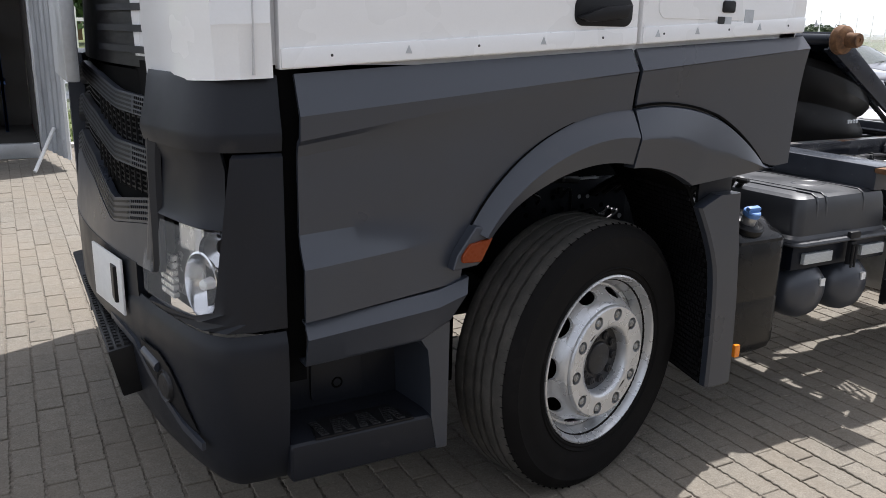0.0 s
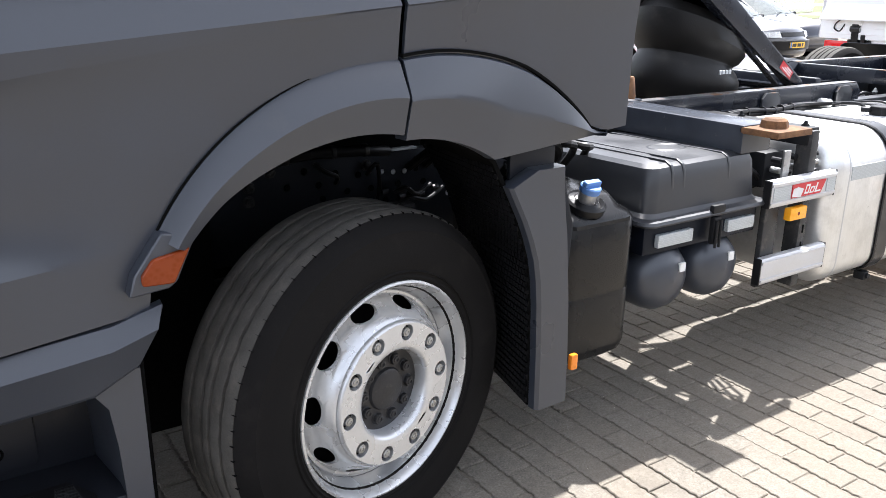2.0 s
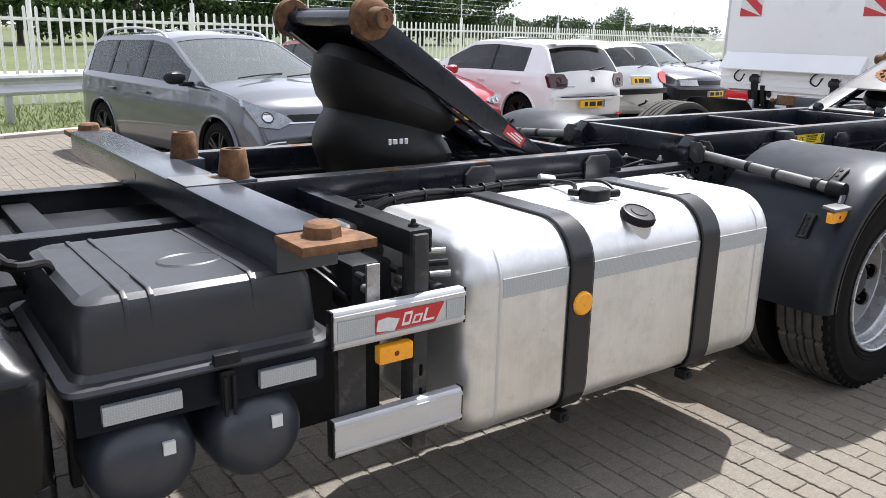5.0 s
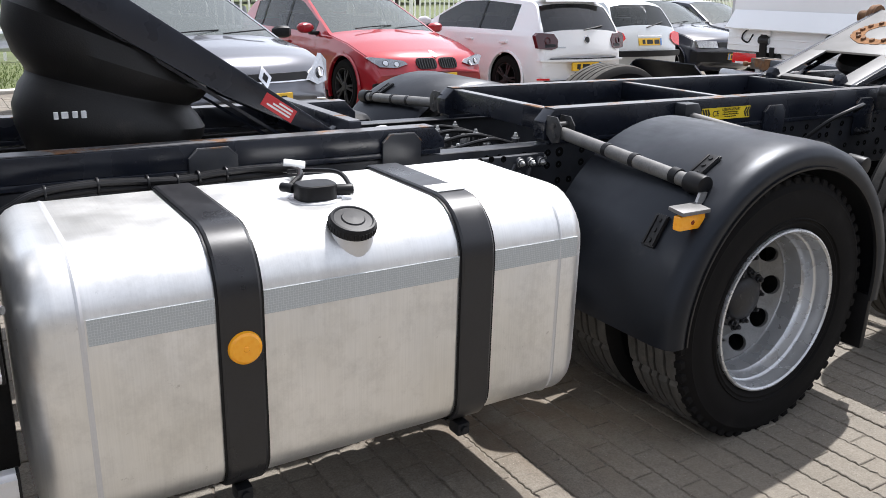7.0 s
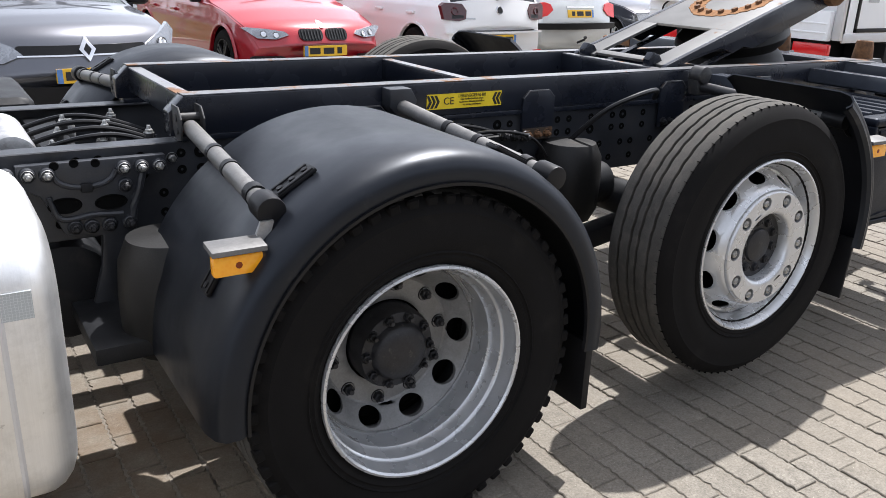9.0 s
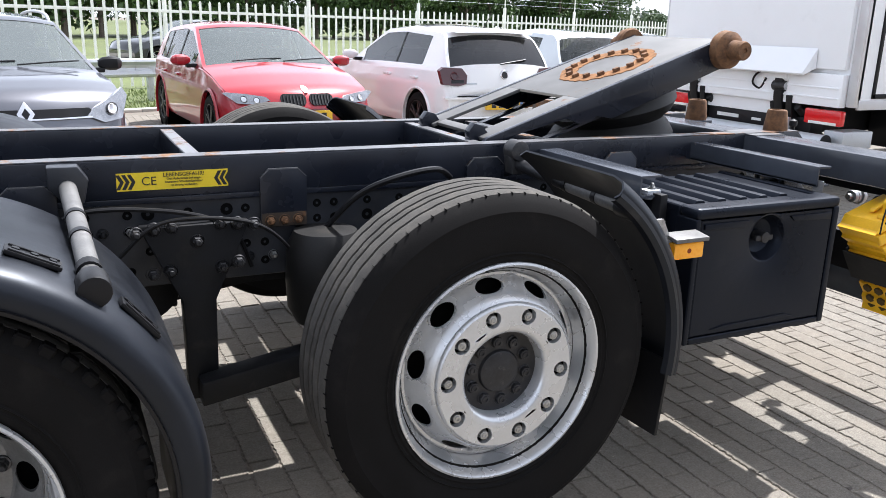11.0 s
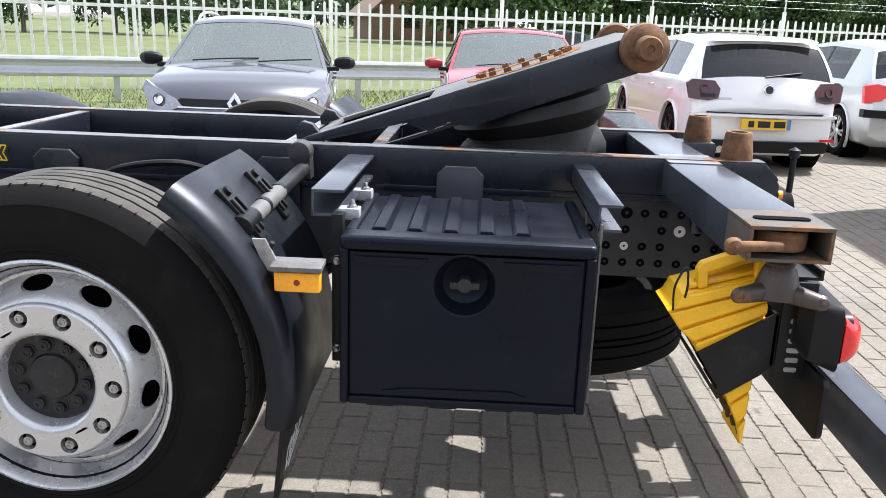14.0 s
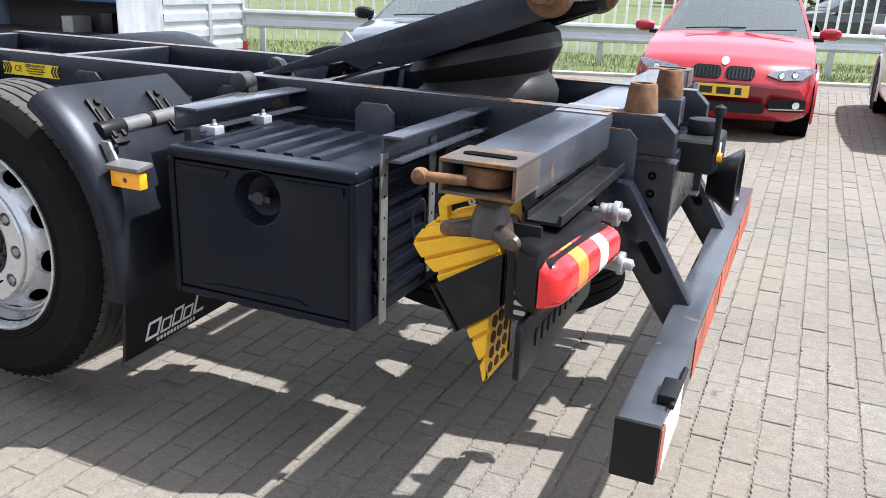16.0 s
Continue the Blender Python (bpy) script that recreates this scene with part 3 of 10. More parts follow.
def cone_with_holes(p_out, p_in, n, cover_u, cover_v, deep=0.012, turn=0.0):
    """Conical ring between (radius, height) p_out and p_in, pierced by n oval holes."""
    bm = BM()
    ring = 24

    def at(a, v, d=0.0):
        r = p_out[0] + (p_in[0] - p_out[0]) * v
        h = p_out[1] + (p_in[1] - p_out[1]) * v + d
        return (r * math.cos(a), h, r * math.sin(a))
    for k in range(n):
        c, half = 2 * math.pi * (k + turn) / n, math.pi / n
        outer, hole, back = [], [], []
        for i in range(ring):
            t = 2 * math.pi * i / ring
            x, y = math.cos(t), math.sin(t)
            s = 1 / max(abs(x), abs(y))
            outer.append(bm.verts.new(at(c + half * x * s, 0.5 + 0.5 * y * s)))
            hole.append(bm.verts.new(at(c + half * cover_u * x, 0.5 + 0.5 * cover_v * y)))
            back.append(bm.verts.new(at(c + half * cover_u * x, 0.5 + 0.5 * cover_v * y, deep)))
        for i in range(ring):
            j = (i + 1) % ring
            bm.faces.new((outer[i], outer[j], hole[j], hole[i]))
            bm.faces.new((hole[i], hole[j], back[j], back[i]))
    return bm


def hexnut(r, h, m):
    bm = BM()
    put(bm, lathe([(0.0001, -h - 0.012), (r * 0.45, -h - 0.011), (r * 0.62, -h - 0.004), (r * 0.62, 0)], 12))
    put(bm, lathe([(r * 0.8, -h), (r, -h + 0.003), (r, 0)], 6))
    put(bm, lathe([(0.0001, -h), (r * 0.8, -h)], 6))
    put(bm, lathe([(r * 1.25, -0.004), (r * 1.35, 0)], 16))
    bmesh.ops.transform(bm, matrix=m, verts=bm.verts)
    return bm


def capnut(r, h, m):
    """Wheel nut with a pressed collar and a domed end."""
    bm = BM()
    put(bm, lathe([(r, 0.0), (r, -h + 0.003), (r * 0.88, -h)], 6))
    put(bm, lathe([(r * 0.88, -h), (r * 0.62, -h - 0.0005), (r * 0.58, -h - 0.003), (r * 0.35, -h - 0.0035), (r * 0.30, -h - 0.001), (0.0001, -h - 0.001)], 12))
    put(bm, lathe([(r * 1.0, -0.004), (r * 1.16, -0.003), (r * 1.20, 0.0)], 16))
    bmesh.ops.transform(bm, matrix=m, verts=bm.verts)
    return bm


def build_wheel(kind, R=0.48, w=0.285):
    """kind 'steer': disc bulging outwards, nuts near the outer plane; 'drive': deep dish, twin tyres. Outer side towards -y."""
    wh = new("wheel")
    wh.empty_display_size = 0.1
    wh.parent = TRUCK
    rim_r = 0.290 if kind == "steer" else 0.2925
    part("tyre", lathe(tyre_profile(R, w, rim_r), 96, closed=False), M_TYRE, wh, "black worn tyre with scuffed sidewall")
    part("tread", tread_mesh(R, w, kind == "drive"), M_TREAD, wh, "dusty worn tread with grooves")
    if kind == "drive":
        lug = part("shoulder_lug", box(-0.0165, 0.0165, 0.015, 0.050, R - 0.036, R - 0.0035, 0.005, 1), M_TYRE, wh)
        for k in range(1, 56):
            more = new("shoulder_lug", lug.data)
            more.parent = wh
            more.matrix_basis = pose(0, 0, 0, 0, 360 * k / 56, 0)
    part("sidewall_ring", lathe([(rim_r + 0.034, 0.008), (rim_r + 0.037, 0.002), (rim_r + 0.041, 0.006)], 72), M_TYRE, wh)
    if kind == "steer":
        cuts = BM()
        for k in range(80):
            put(cuts, box(-0.0006, 0.0006, 0.031, 0.043, R - 0.008, R - 0.0022), pose(0, 0, 0, 0, 4.5 * k, 0))
        tagged(part("shoulder_cuts", cuts, M_DEEP, wh, "fine cuts along the tread shoulder"), kind="stuff")
    lip = [(0.291, 0.040), (0.300, 0.030), (0.304, 0.016), (0.302, 0.008), (0.296, 0.006), (0.291, 0.012), (0.284, 0.030)]
    if kind == "drive":
        lip = [(r - 0.010, h) for r, h in lip[:-1]] + [(0.2815, 0.022)]
    if kind == "steer":
        p = lathe(lip + [(0.276, 0.050), (0.264, 0.072)], 64)
        put(p, lathe([(0.264, 0.072), (0.258, 0.080), (0.251, 0.080)], 64))
        put(p, cone_with_holes((0.251, 0.080), (0.216, 0.018), 10, 0.54, 0.84))
        put(p, lathe([(0.216, 0.018), (0.211, 0.009), (0.206, 0.003), (0.2025, 0.000), (0.2020, 0.003), (0.2000, 0.003), (0.1995, -0.005), (0.197, -0.0095), (0.194, -0.0115)], 64))
        put(p, cone_with_holes((0.194, -0.0115), (0.141, -0.0115), 10, 0.415, 0.82, 0.020, 0.25))
        put(p, lathe([(0.141, -0.0115), (0.130, -0.0105), (0.122, -0.006), (0.117, 0.002), (0.115, 0.05)], 64))
        rim = part("rim", p, M_RIM, wh, "silver painted steel rim with oval holes")
        face = 0.013
    else:
        p = lathe(lip + [(0.2790, 0.034), (0.2765, 0.060), (0.2745, 0.064), (0.2700, 0.068), (0.2645, 0.092), (0.2600, 0.104), (0.2570, 0.108), (0.2545, 0.135), (0.2535, 0.172), (0.2500, 0.180), (0.2440, 0.179)], 72)
        rim = part("rim", p, M_RIM, wh, "silver deep-dish steel rim with stepped well", angle=20)
        p = lathe([(0.2505, 0.184), (0.2470, 0.174), (0.2430, 0.172), (0.2400, 0.176)], 64)
        put(p, cone_with_holes((0.240, 0.176), (0.190, 0.228), 10, 0.56, 0.93))
        put(p, lathe([(0.190, 0.228), (0.184, 0.232), (0.134, 0.232), (0.122, 0.236)], 64))
        part("wheel_disc", p, M_DISC, rim, "grey wheel disc darkened for shade, with round holes")
        face = 0.232
    for k in range(10):
        a = 2 * math.pi * (k + 0.25) / 10
        at = Matrix.Translation((0.1675 * math.cos(a), face, 0.1675 * math.sin(a)))
        if kind == "steer":
            part("nut_recess", lathe([(0.0001, 0.0), (0.0245, 0.0), (0.0250, -0.012)], 16, at), M_DEEP, rim)
            part("wheel_nut", capnut(0.0130, 0.023, at), M_BOLT, rim, "galvanised wheel nut")
        else:
            part("wheel_nut", hexnut(0.0155, 0.016, at), M_HUB, rim)
    hb = BM()
    if kind == "steer":
        put(hb, lathe([(0.0001, 0.022), (0.050, 0.023), (0.056, 0.026), (0.060, 0.034), (0.108, 0.038), (0.117, 0.036), (0.118, 0.05)], 40))
        ring_r, ring_h = 0.083, 0.037
    else:
        put(hb, lathe([(0.0001, 0.132), (0.02, 0.131), (0.05, 0.136), (0.070, 0.142), (0.078, 0.150), (0.084, 0.164), (0.108, 0.170), (0.115, 0.184), (0.116, 0.24)], 40))
        ring_r, ring_h = 0.096, 0.168
    hub = part("hub", hb, M_HUB, wh, "dark greasy wheel hub")
    for k in range(10):
        a = 2 * math.pi * k / 10
        part("hub_bolt", (capnut if kind == "steer" else hexnut)(0.0155 if kind == "steer" else 0.0125, 0.014, Matrix.Translation((ring_r * math.cos(a), ring_h, ring_r * math.sin(a)))), M_HUB, hub)
    # drum takes the shade black, so the rim holes look deep
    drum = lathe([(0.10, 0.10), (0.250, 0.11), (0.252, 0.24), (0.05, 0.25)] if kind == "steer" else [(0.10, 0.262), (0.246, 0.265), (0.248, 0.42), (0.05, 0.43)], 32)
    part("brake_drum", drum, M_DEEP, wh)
    inner = lathe([(0.262, 0.072), (0.266, w - 0.05), (0.296, w - 0.01)] if kind == "steer" else [(0.2525, 0.184), (0.262, 0.24), (0.29, w)], 48)
    part("rim_barrel", inner, M_HUB, wh)
    if kind == "drive":
        t2 = lathe(tyre_profile(R, w, rim_r), 72)
        bmesh.ops.transform(t2, matrix=Matrix.Translation((0, 0.325, 0)), verts=t2.verts)
        part("inner_tyre", t2, M_TYRE, wh)
        t3 = tread_mesh(R, w, True)
        bmesh.ops.transform(t3, matrix=Matrix.Translation((0, 0.325, 0)), verts=t3.verts)
        part("inner_tread", t3, M_TREAD, wh)
    return wh


FRONT_C, DRIVE_C, TAG_C = (0.02, 0.466), (4.405, 0.452), (5.745, 0.575)
STEER = 14.0


def build_wheels():
    w = build_wheel("steer")
    w.matrix_basis = pose(FRONT_C[0] - 0.008, 0.15, FRONT_C[1], 0, 4, STEER) @ pose(0, -0.135, 0)
    copy_thing(w, pose(FRONT_C[0], 2 * MID - 0.15, FRONT_C[1], 0, 0, 180 + STEER) @ pose(0, -0.135, 0))
    copy_thing(w, pose(TAG_C[0], 0.035, TAG_C[1], 0, 11, 0))
    copy_thing(w, pose(TAG_C[0], 2 * MID - 0.035, TAG_C[1], 0, 0, 180))
    d = build_wheel("drive", R=0.475)
    d.matrix_basis = pose(DRIVE_C[0], 0.0, DRIVE_C[1])
    copy_thing(d, pose(DRIVE_C[0], 2 * MID, DRIVE_C[1], 0, 0, 180))
    # axles
    for (x, z), r in ((FRONT_C, 0.06), (DRIVE_C, 0.085), (TAG_C, 0.07)):
        a = cyl((x, 0.36, z), (x, 2 * MID - 0.36, z), r, 20)
        if r == 0.085:
            put(a, lathe([(0.0001, -0.2), (0.12, -0.17), (0.2, -0.05), (0.21, 0.05), (0.12, 0.18), (0.0001, 0.2)], 28, Matrix.Translation((x, MID, z))))
        part("axle", a, M_FRAME, TRUCK)


build_wheels()


# chassis: frame rails, swap-body subframe and cross members
def c_rail(x0, x1, y, z0, z1, depth, t=0.008):
    """C section open to the truck's middle."""
    pts = [(y, z0), (y, z1), (y + depth, z1), (y + depth, z1 - t), (y + t, z1 - t), (y + t, z0 + t), (y + depth, z0 + t), (y + depth, z0)]
    return prism(pts, "x", x0, x1, 0.003, 1)


def build_chassis():
    rail = part("frame_rail", c_rail(-0.9, 7.71, 0.862, 0.655, 0.915, 0.075), M_RAIL, TRUCK, "black dusty frame rail with rows of holes")
    spots = [(1.0 + 0.058 * i, (0.70, 0.86, 0.76, 0.82)[i % 4]) for i in range(17)] + [(3.70 + 0.058 * i, z) for i in range(58) for z in (0.705, 0.765, 0.83, 0.88) if (i * 7 + int(z * 100)) % 5 < 3 and 3.70 + 0.058 * i < 6.9]
    spots += [(6.95 + 0.058 * i, 0.705 + 0.055 * j) for i in range(13) for j in range(4) if (i + 2 * j) % 7 != 3]
    for i, (x, row) in enumerate(spots):
        r = 0.0115 if i % 9 else 0.017
        # dark discs as holes; a few rear ones white for light shining through
        part("rail_hole", lathe([(0.0001, 0.0), (r, -0.0006), (r + 0.0015, -0.0022), (r + 0.003, 0.001)], 12, Matrix.Translation((x, 0.8622, row))), M_STICK if x > 7.0 and i % 11 == 4 else M_DEEP, rail)
    mirror_part(rail)
    for x0, x1, z0, z1 in ((1.58, 3.57, 0.938, 1.013), (4.02, 7.70, 0.932, 1.047)):
        c = 0.045
        pts = [(x0, z0), (x1, z0), (x1, z1 - c), (x1 - c, z1), (x0 + c, z1), (x0, z1 - c)] if x0 > 2 else [(x0, z0), (x1, z0), (x1, z1 - c), (x1 - c, z1), (x0, z1)]
        sub = part("subframe_rail", prism(pts, "y", 0.857, 0.925, 0.004), M_CHASSIS, TRUCK, "blue-black subframe rail with scraped top edge")
        part("scraped_edge", prism([(x0 + c, z1 + 0.0005), (x1 - c, z1 + 0.0005), (x1 - c, z1 + 0.0035), (x0 + c, z1 + 0.0035)], "y", 0.8595, 0.9225), M_EDGE, sub, "scraped top edge with rust")
        lip = part("lower_lip", prism([(x0 + 0.02, z0 - 0.018), (x1 - 0.02, z0 - 0.018), (x1 - 0.02, z0), (x0 + 0.02, z0)], "y", 0.852, 0.93, 0.003), M_CHASSIS, sub)
        mirror_part(sub)
    # cross members between the rails
    for x, mat in ((3.25, M_EDGE), (4.09, M_RUSTY), (5.13, M_RUSTY), (6.13, M_RUSTY), (6.42, M_EDGE)):
        cm = part("cross_member", box(x - 0.024, x + 0.024, 0.92, 2 * MID - 0.92, 0.955, 1.040, 0.004), M_CHASSIS, TRUCK, "dark steel cross member with scraped top")
        part("scraped_top", box(x - 0.021, x + 0.021, 0.926, 2 * MID - 0.926, 1.0395, 1.0425), mat, cm)
    for x in (-0.6, 1.2, 3.75, 5.05, 6.6, 7.55):
        part("frame_cross_tube", box(x - 0.05, x + 0.05, 0.90, 2 * MID - 0.90, 0.68, 0.88, 0.01), M_FRAME, TRUCK)
    # shear plates that bolt subframe to rail, with chamfered upper corners
    for x, z1 in ((2.74, 1.003), (3.39, 1.003), (4.66, 0.985), (5.385, 1.003), (6.11, 1.006), (6.70, 1.00), (7.52, 1.005)):
        c = 0.028
        z0 = 0.815
        pl = part("shear_plate", prism([(x - 0.075, z0), (x + 0.075, z0), (x + 0.075, z1 - c), (x + 0.075 - c, z1), (x - 0.075 + c, z1), (x - 0.075, z1 - c)], "y", 0.842, 0.854, 0.003), M_RAIL if x < 4 else M_CHASSIS if x < 6.6 else M_BEAM, TRUCK, "bolted shear plate with rusty lower edge")
        part("worn_edge", prism([(x - 0.075, z1 - c), (x - 0.075 + c, z1), (x + 0.075 - c, z1), (x + 0.075, z1 - c), (x + 0.075 - 0.002, z1 - c - 0.002), (x + 0.075 - c - 0.001, z1 - 0.004), (x - 0.075 + c + 0.001, z1 - 0.004), (x - 0.075 + 0.002, z1 - c - 0.002)], "y", 0.8408, 0.8525), M_EDGE, pl, "scraped upper edge")
        for dx in (-0.045, 0.0, 0.045):
            part("bolt", hexnut(0.0135, 0.014, Matrix.Translation((x + dx, 0.842, z0 + 0.022))), M_RUST if x in (5.385, 3.39) else M_FRAME, pl)
        if x in (5.385, 3.39):
            part("dusty_band", box(x - 0.072, x + 0.072, 0.8408, 0.8425, z0 + 0.002, z0 + 0.046), M_OILY, pl, "dust and rust along the lower edge")
        mirror_part(pl)
    # bolt rows along the rail
    for x in (2.234, 2.278, 2.331, 2.484, 2.540, 2.835, 2.890, 2.947, 3.10, 3.20, 3.491, 3.539):
        bo = part("bolt_washer", lathe([(0.0001, -0.004), (0.017, -0.004), (0.019, 0.0)], 14, Matrix.Translation((x, 0.861, 0.858))), M_RAIL, TRUCK)
        part("rail_bolt", hexnut(0.0135, 0.016, Matrix.Translation((x, 0.857, 0.858))), M_BOLT, bo, "dusty rail bolt")
    for x0, x1, z, n in ((3.72, 4.02, 0.868, 6), (4.62, 5.30, 0.83, 10), (5.05, 5.35, 0.72, 5)):
        for k in range(n):
            x = x0 + (x1 - x0) * k / (n - 1)
            part("rail_bolt", hexnut(0.0125, 0.013, Matrix.Translation((x, 0.861, z))), M_BOLT if k % 3 else M_FRAME, TRUCK, "dusty rail bolt")
    # gearbox, tank and pipe bulk in the shade between the rails
    part("gearbox", box(0.4, 1.7, 0.98, 1.52, 0.42, 0.85, 0.06, 3), M_FRAME, TRUCK)
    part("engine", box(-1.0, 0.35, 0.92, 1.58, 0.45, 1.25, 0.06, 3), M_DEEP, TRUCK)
    part("drive_shaft", cyl((1.7, MID, 0.62), (4.25, MID, 0.52), 0.055, 20), M_FRAME, TRUCK)
    part("far_side_tank", box(3.25, 3.78, 1.80, 2.42, 0.32, 0.92, 0.06, 3), M_FRAME, TRUCK)
    part("silencer", box(2.3, 3.2, 1.70, 2.35, 0.35, 0.85, 0.08, 3), M_FRAME, TRUCK)
    for k in range(9):
        x, y, z = 3.72 + 0.034 * k, 1.0 + 0.13 * ((k * 5) % 4), 0.88 + 0.012 * (k % 3)
        vl = part("air_valve", cyl((x, y, z - 0.05), (x, y, z + 0.015), 0.020 - 0.003 * (k % 3), 12, w=0.003), M_HUB if k % 3 else M_STEEL, TRUCK, "small air valve fitting")
        part("valve_nut", hexnut(0.012, 0.012, Matrix.Translation((x, y, z + 0.015)) @ pose(0, 0, 0, -90, 0, 0)), M_BOLT, vl)
    for k in range(4):
        part("air_pipe", tube([(3.66, 1.02 + 0.12 * k, 0.88), (3.80, 0.97 + 0.12 * k, 0.925), (3.92, 1.0 + 0.10 * k, 0.915), (4.05, 0.96 + 0.1 * k, 0.87)], 0.008, 8), M_BLACK, TRUCK)
    part("strap_strip", box(3.545, 3.565, 0.95, 1.30, 0.905, 0.930, 0.003), M_GALV, TRUCK, "pale steel strap beside the air vessel")
    part("air_vessel", cyl((3.62, 1.05, 0.86), (3.62, 1.45, 0.86), 0.07, 24, w=0.02), M_STEEL, TRUCK)
    # cast brackets, air spring and pipes between tank and driven axle
    y = 0.812
    plate = prism([(3.60, 0.893), (3.99, 0.893), (3.995, 0.842), (3.915, 0.835), (3.895, 0.69), (3.885, 0.60), (3.82, 0.42), (3.745, 0.42), (3.79, 0.58), (3.80, 0.672), (3.705, 0.685), (3.655, 0.80), (3.60, 0.835)], "y", y, y + 0.03, 0.006)
    b = part("cast_bracket", plate, M_RAIL, TRUCK, "black cast suspension bracket with oval openings")
    part("bracket_rim", tube([(3.688, y - 0.002, 0.862), (3.700, y - 0.002, 0.840), (3.730, y - 0.002, 0.825), (3.768, y - 0.002, 0.820), (3.810, y - 0.002, 0.825), (3.838, y - 0.002, 0.840), (3.852, y - 0.002, 0.862)], 0.008, 8), M_RAIL, b)
    part("bracket_rim", tube([(3.925, y - 0.002, 0.855), (3.912, y - 0.002, 0.81), (3.893, y - 0.002, 0.76), (3.884, y - 0.002, 0.71)], 0.011, 8), M_RAIL, b)
    part("bracket_rim", tube([(3.672, y - 0.002, 0.80), (3.690, y - 0.002, 0.742), (3.725, y - 0.002, 0.732), (3.78, y - 0.002, 0.738), (3.86, y - 0.002, 0.732)], 0.008, 8), M_RAIL, b)
    part("bracket_clip", box(3.755, 3.785, y - 0.014, y + 0.002, 0.806, 0.832, 0.004), M_FRAME, b)
    # black discs on the solid plate stand for shade in its openings
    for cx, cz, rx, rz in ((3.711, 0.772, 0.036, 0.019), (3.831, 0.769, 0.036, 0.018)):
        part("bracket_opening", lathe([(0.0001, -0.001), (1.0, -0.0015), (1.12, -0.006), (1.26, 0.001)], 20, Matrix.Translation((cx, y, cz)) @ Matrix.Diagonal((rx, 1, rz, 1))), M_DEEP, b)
    for k, (bx, bz) in enumerate(((3.576, 0.869), (3.627, 0.866), (3.675, 0.863), (3.872, 0.865), (3.921, 0.863), (3.969, 0.863), (3.73, 0.708), (3.773, 0.705), (3.821, 0.704), (3.876, 0.705), (3.872, 0.815))):
        boss = part("bolt_boss", lathe([(0.0001, -0.014), (0.014, -0.014), (0.019, -0.010), (0.022, 0.002)], 18, Matrix.Translation((bx, y, bz))), M_RAIL, b)
        part("bracket_bolt", hexnut(0.0125, 0.012, Matrix.Translation((bx, y - 0.012, bz))), M_HUB if k > 5 else M_BOLT, boss)
    for k, (hx, hz) in enumerate(((3.695, 0.885), (3.745, 0.888), (3.80, 0.884))):
        part("bracket_hole", lathe([(0.0001, 0.0), (0.009, -0.0008), (0.011, -0.002), (0.013, 0.001)], 12, Matrix.Translation((hx, y, hz))), M_DEEP, b)
    mirror_part(b)
    part("axle_air_spring", lathe([(0.0001, -0.17), (0.12, -0.16), (0.14, -0.09), (0.142, 0.0), (0.135, 0.10), (0.11, 0.16), (0.0001, 0.17)], 28, Matrix.Translation((3.93, 0.60, 0.56)) @ pose(0, 0, 0, 90, 0, 0)), M_RUBBER, TRUCK, "black rubber air spring")
    part("support_beam", box(3.70, 4.0, 0.50, 0.86, 0.42, 0.47, 0.01), M_FRAME, TRUCK)
    # axles, differential and brake chambers
    for x, z in ((0.02, 0.44), (4.405, 0.452), (5.745, 0.575)):
        ax = part("axle", cyl((x, 0.32, z), (x, 2 * MID - 0.32, z), 0.095 if x > 4.2 and x < 5 else 0.065, 20, w=0.01), M_FRAME, TRUCK, "black steel axle beam")
        for y in (0.62, 2 * MID - 0.62):
            part("brake_chamber", cyl((x - 0.30, y + (0.16 if y < 1 else -0.16), z + 0.06), (x - 0.06, y + (0.16 if y < 1 else -0.16), z + 0.06), 0.085, 20, w=0.02), M_FRAME, ax, "black brake chamber")
    part("differential", lathe([(0.0001, -0.24), (0.10, -0.22), (0.19, -0.14), (0.225, 0.0), (0.19, 0.14), (0.10, 0.22), (0.0001, 0.24)], 28, Matrix.Translation((4.40, MID, 0.46))), M_FRAME, TRUCK, "black differential housing")
    part("axle_seat", box(4.10, 4.72, 0.74, 1.12, 0.50, 0.56, 0.02), M_FRAME, TRUCK)
    part("axle_seat", box(4.10, 4.72, 2 * MID - 1.12, 2 * MID - 0.74, 0.50, 0.56, 0.02), M_FRAME, TRUCK)
    part("cross_cylinder", cyl((4.95, 0.98, 0.62), (4.95, 1.52, 0.62), 0.13, 28, w=0.03), M_FRAME, TRUCK, "black cylinder set across under the frame")
    # added dark cylinder that hides the sunlit ground below the cast bracket
    part("cross_cylinder", cyl((3.70, 0.90, 0.48), (3.70, 1.60, 0.48), 0.15, 28, w=0.03), M_FRAME, TRUCK, "black cylinder set across under the frame")
    part("lift_axle_beam", box(5.15, 5.65, 0.95, 1.55, 0.60, 0.70, 0.02), M_FRAME, TRUCK)
    # spring hangers
    for x, y in ((5.10, 0.80),):
        h = prism([(x - 0.16, 0.86), (x + 0.16, 0.86), (x + 0.05, 0.62), (x + 0.045, 0.30), (x - 0.045, 0.30), (x - 0.05, 0.62)], "y", y - 0.03, y + 0.03, 0.008)
        hg = part("suspension_hanger", h, M_FRAME, TRUCK, "cast black suspension hanger")
        mirror_part(hg)
    arm = part("trailing_arm", prism([(5.08, 0.30), (5.85, 0.42), (5.85, 0.50), (5.08, 0.38)], "y", 0.70, 0.79, 0.012), M_FRAME, TRUCK)
    mirror_part(arm)
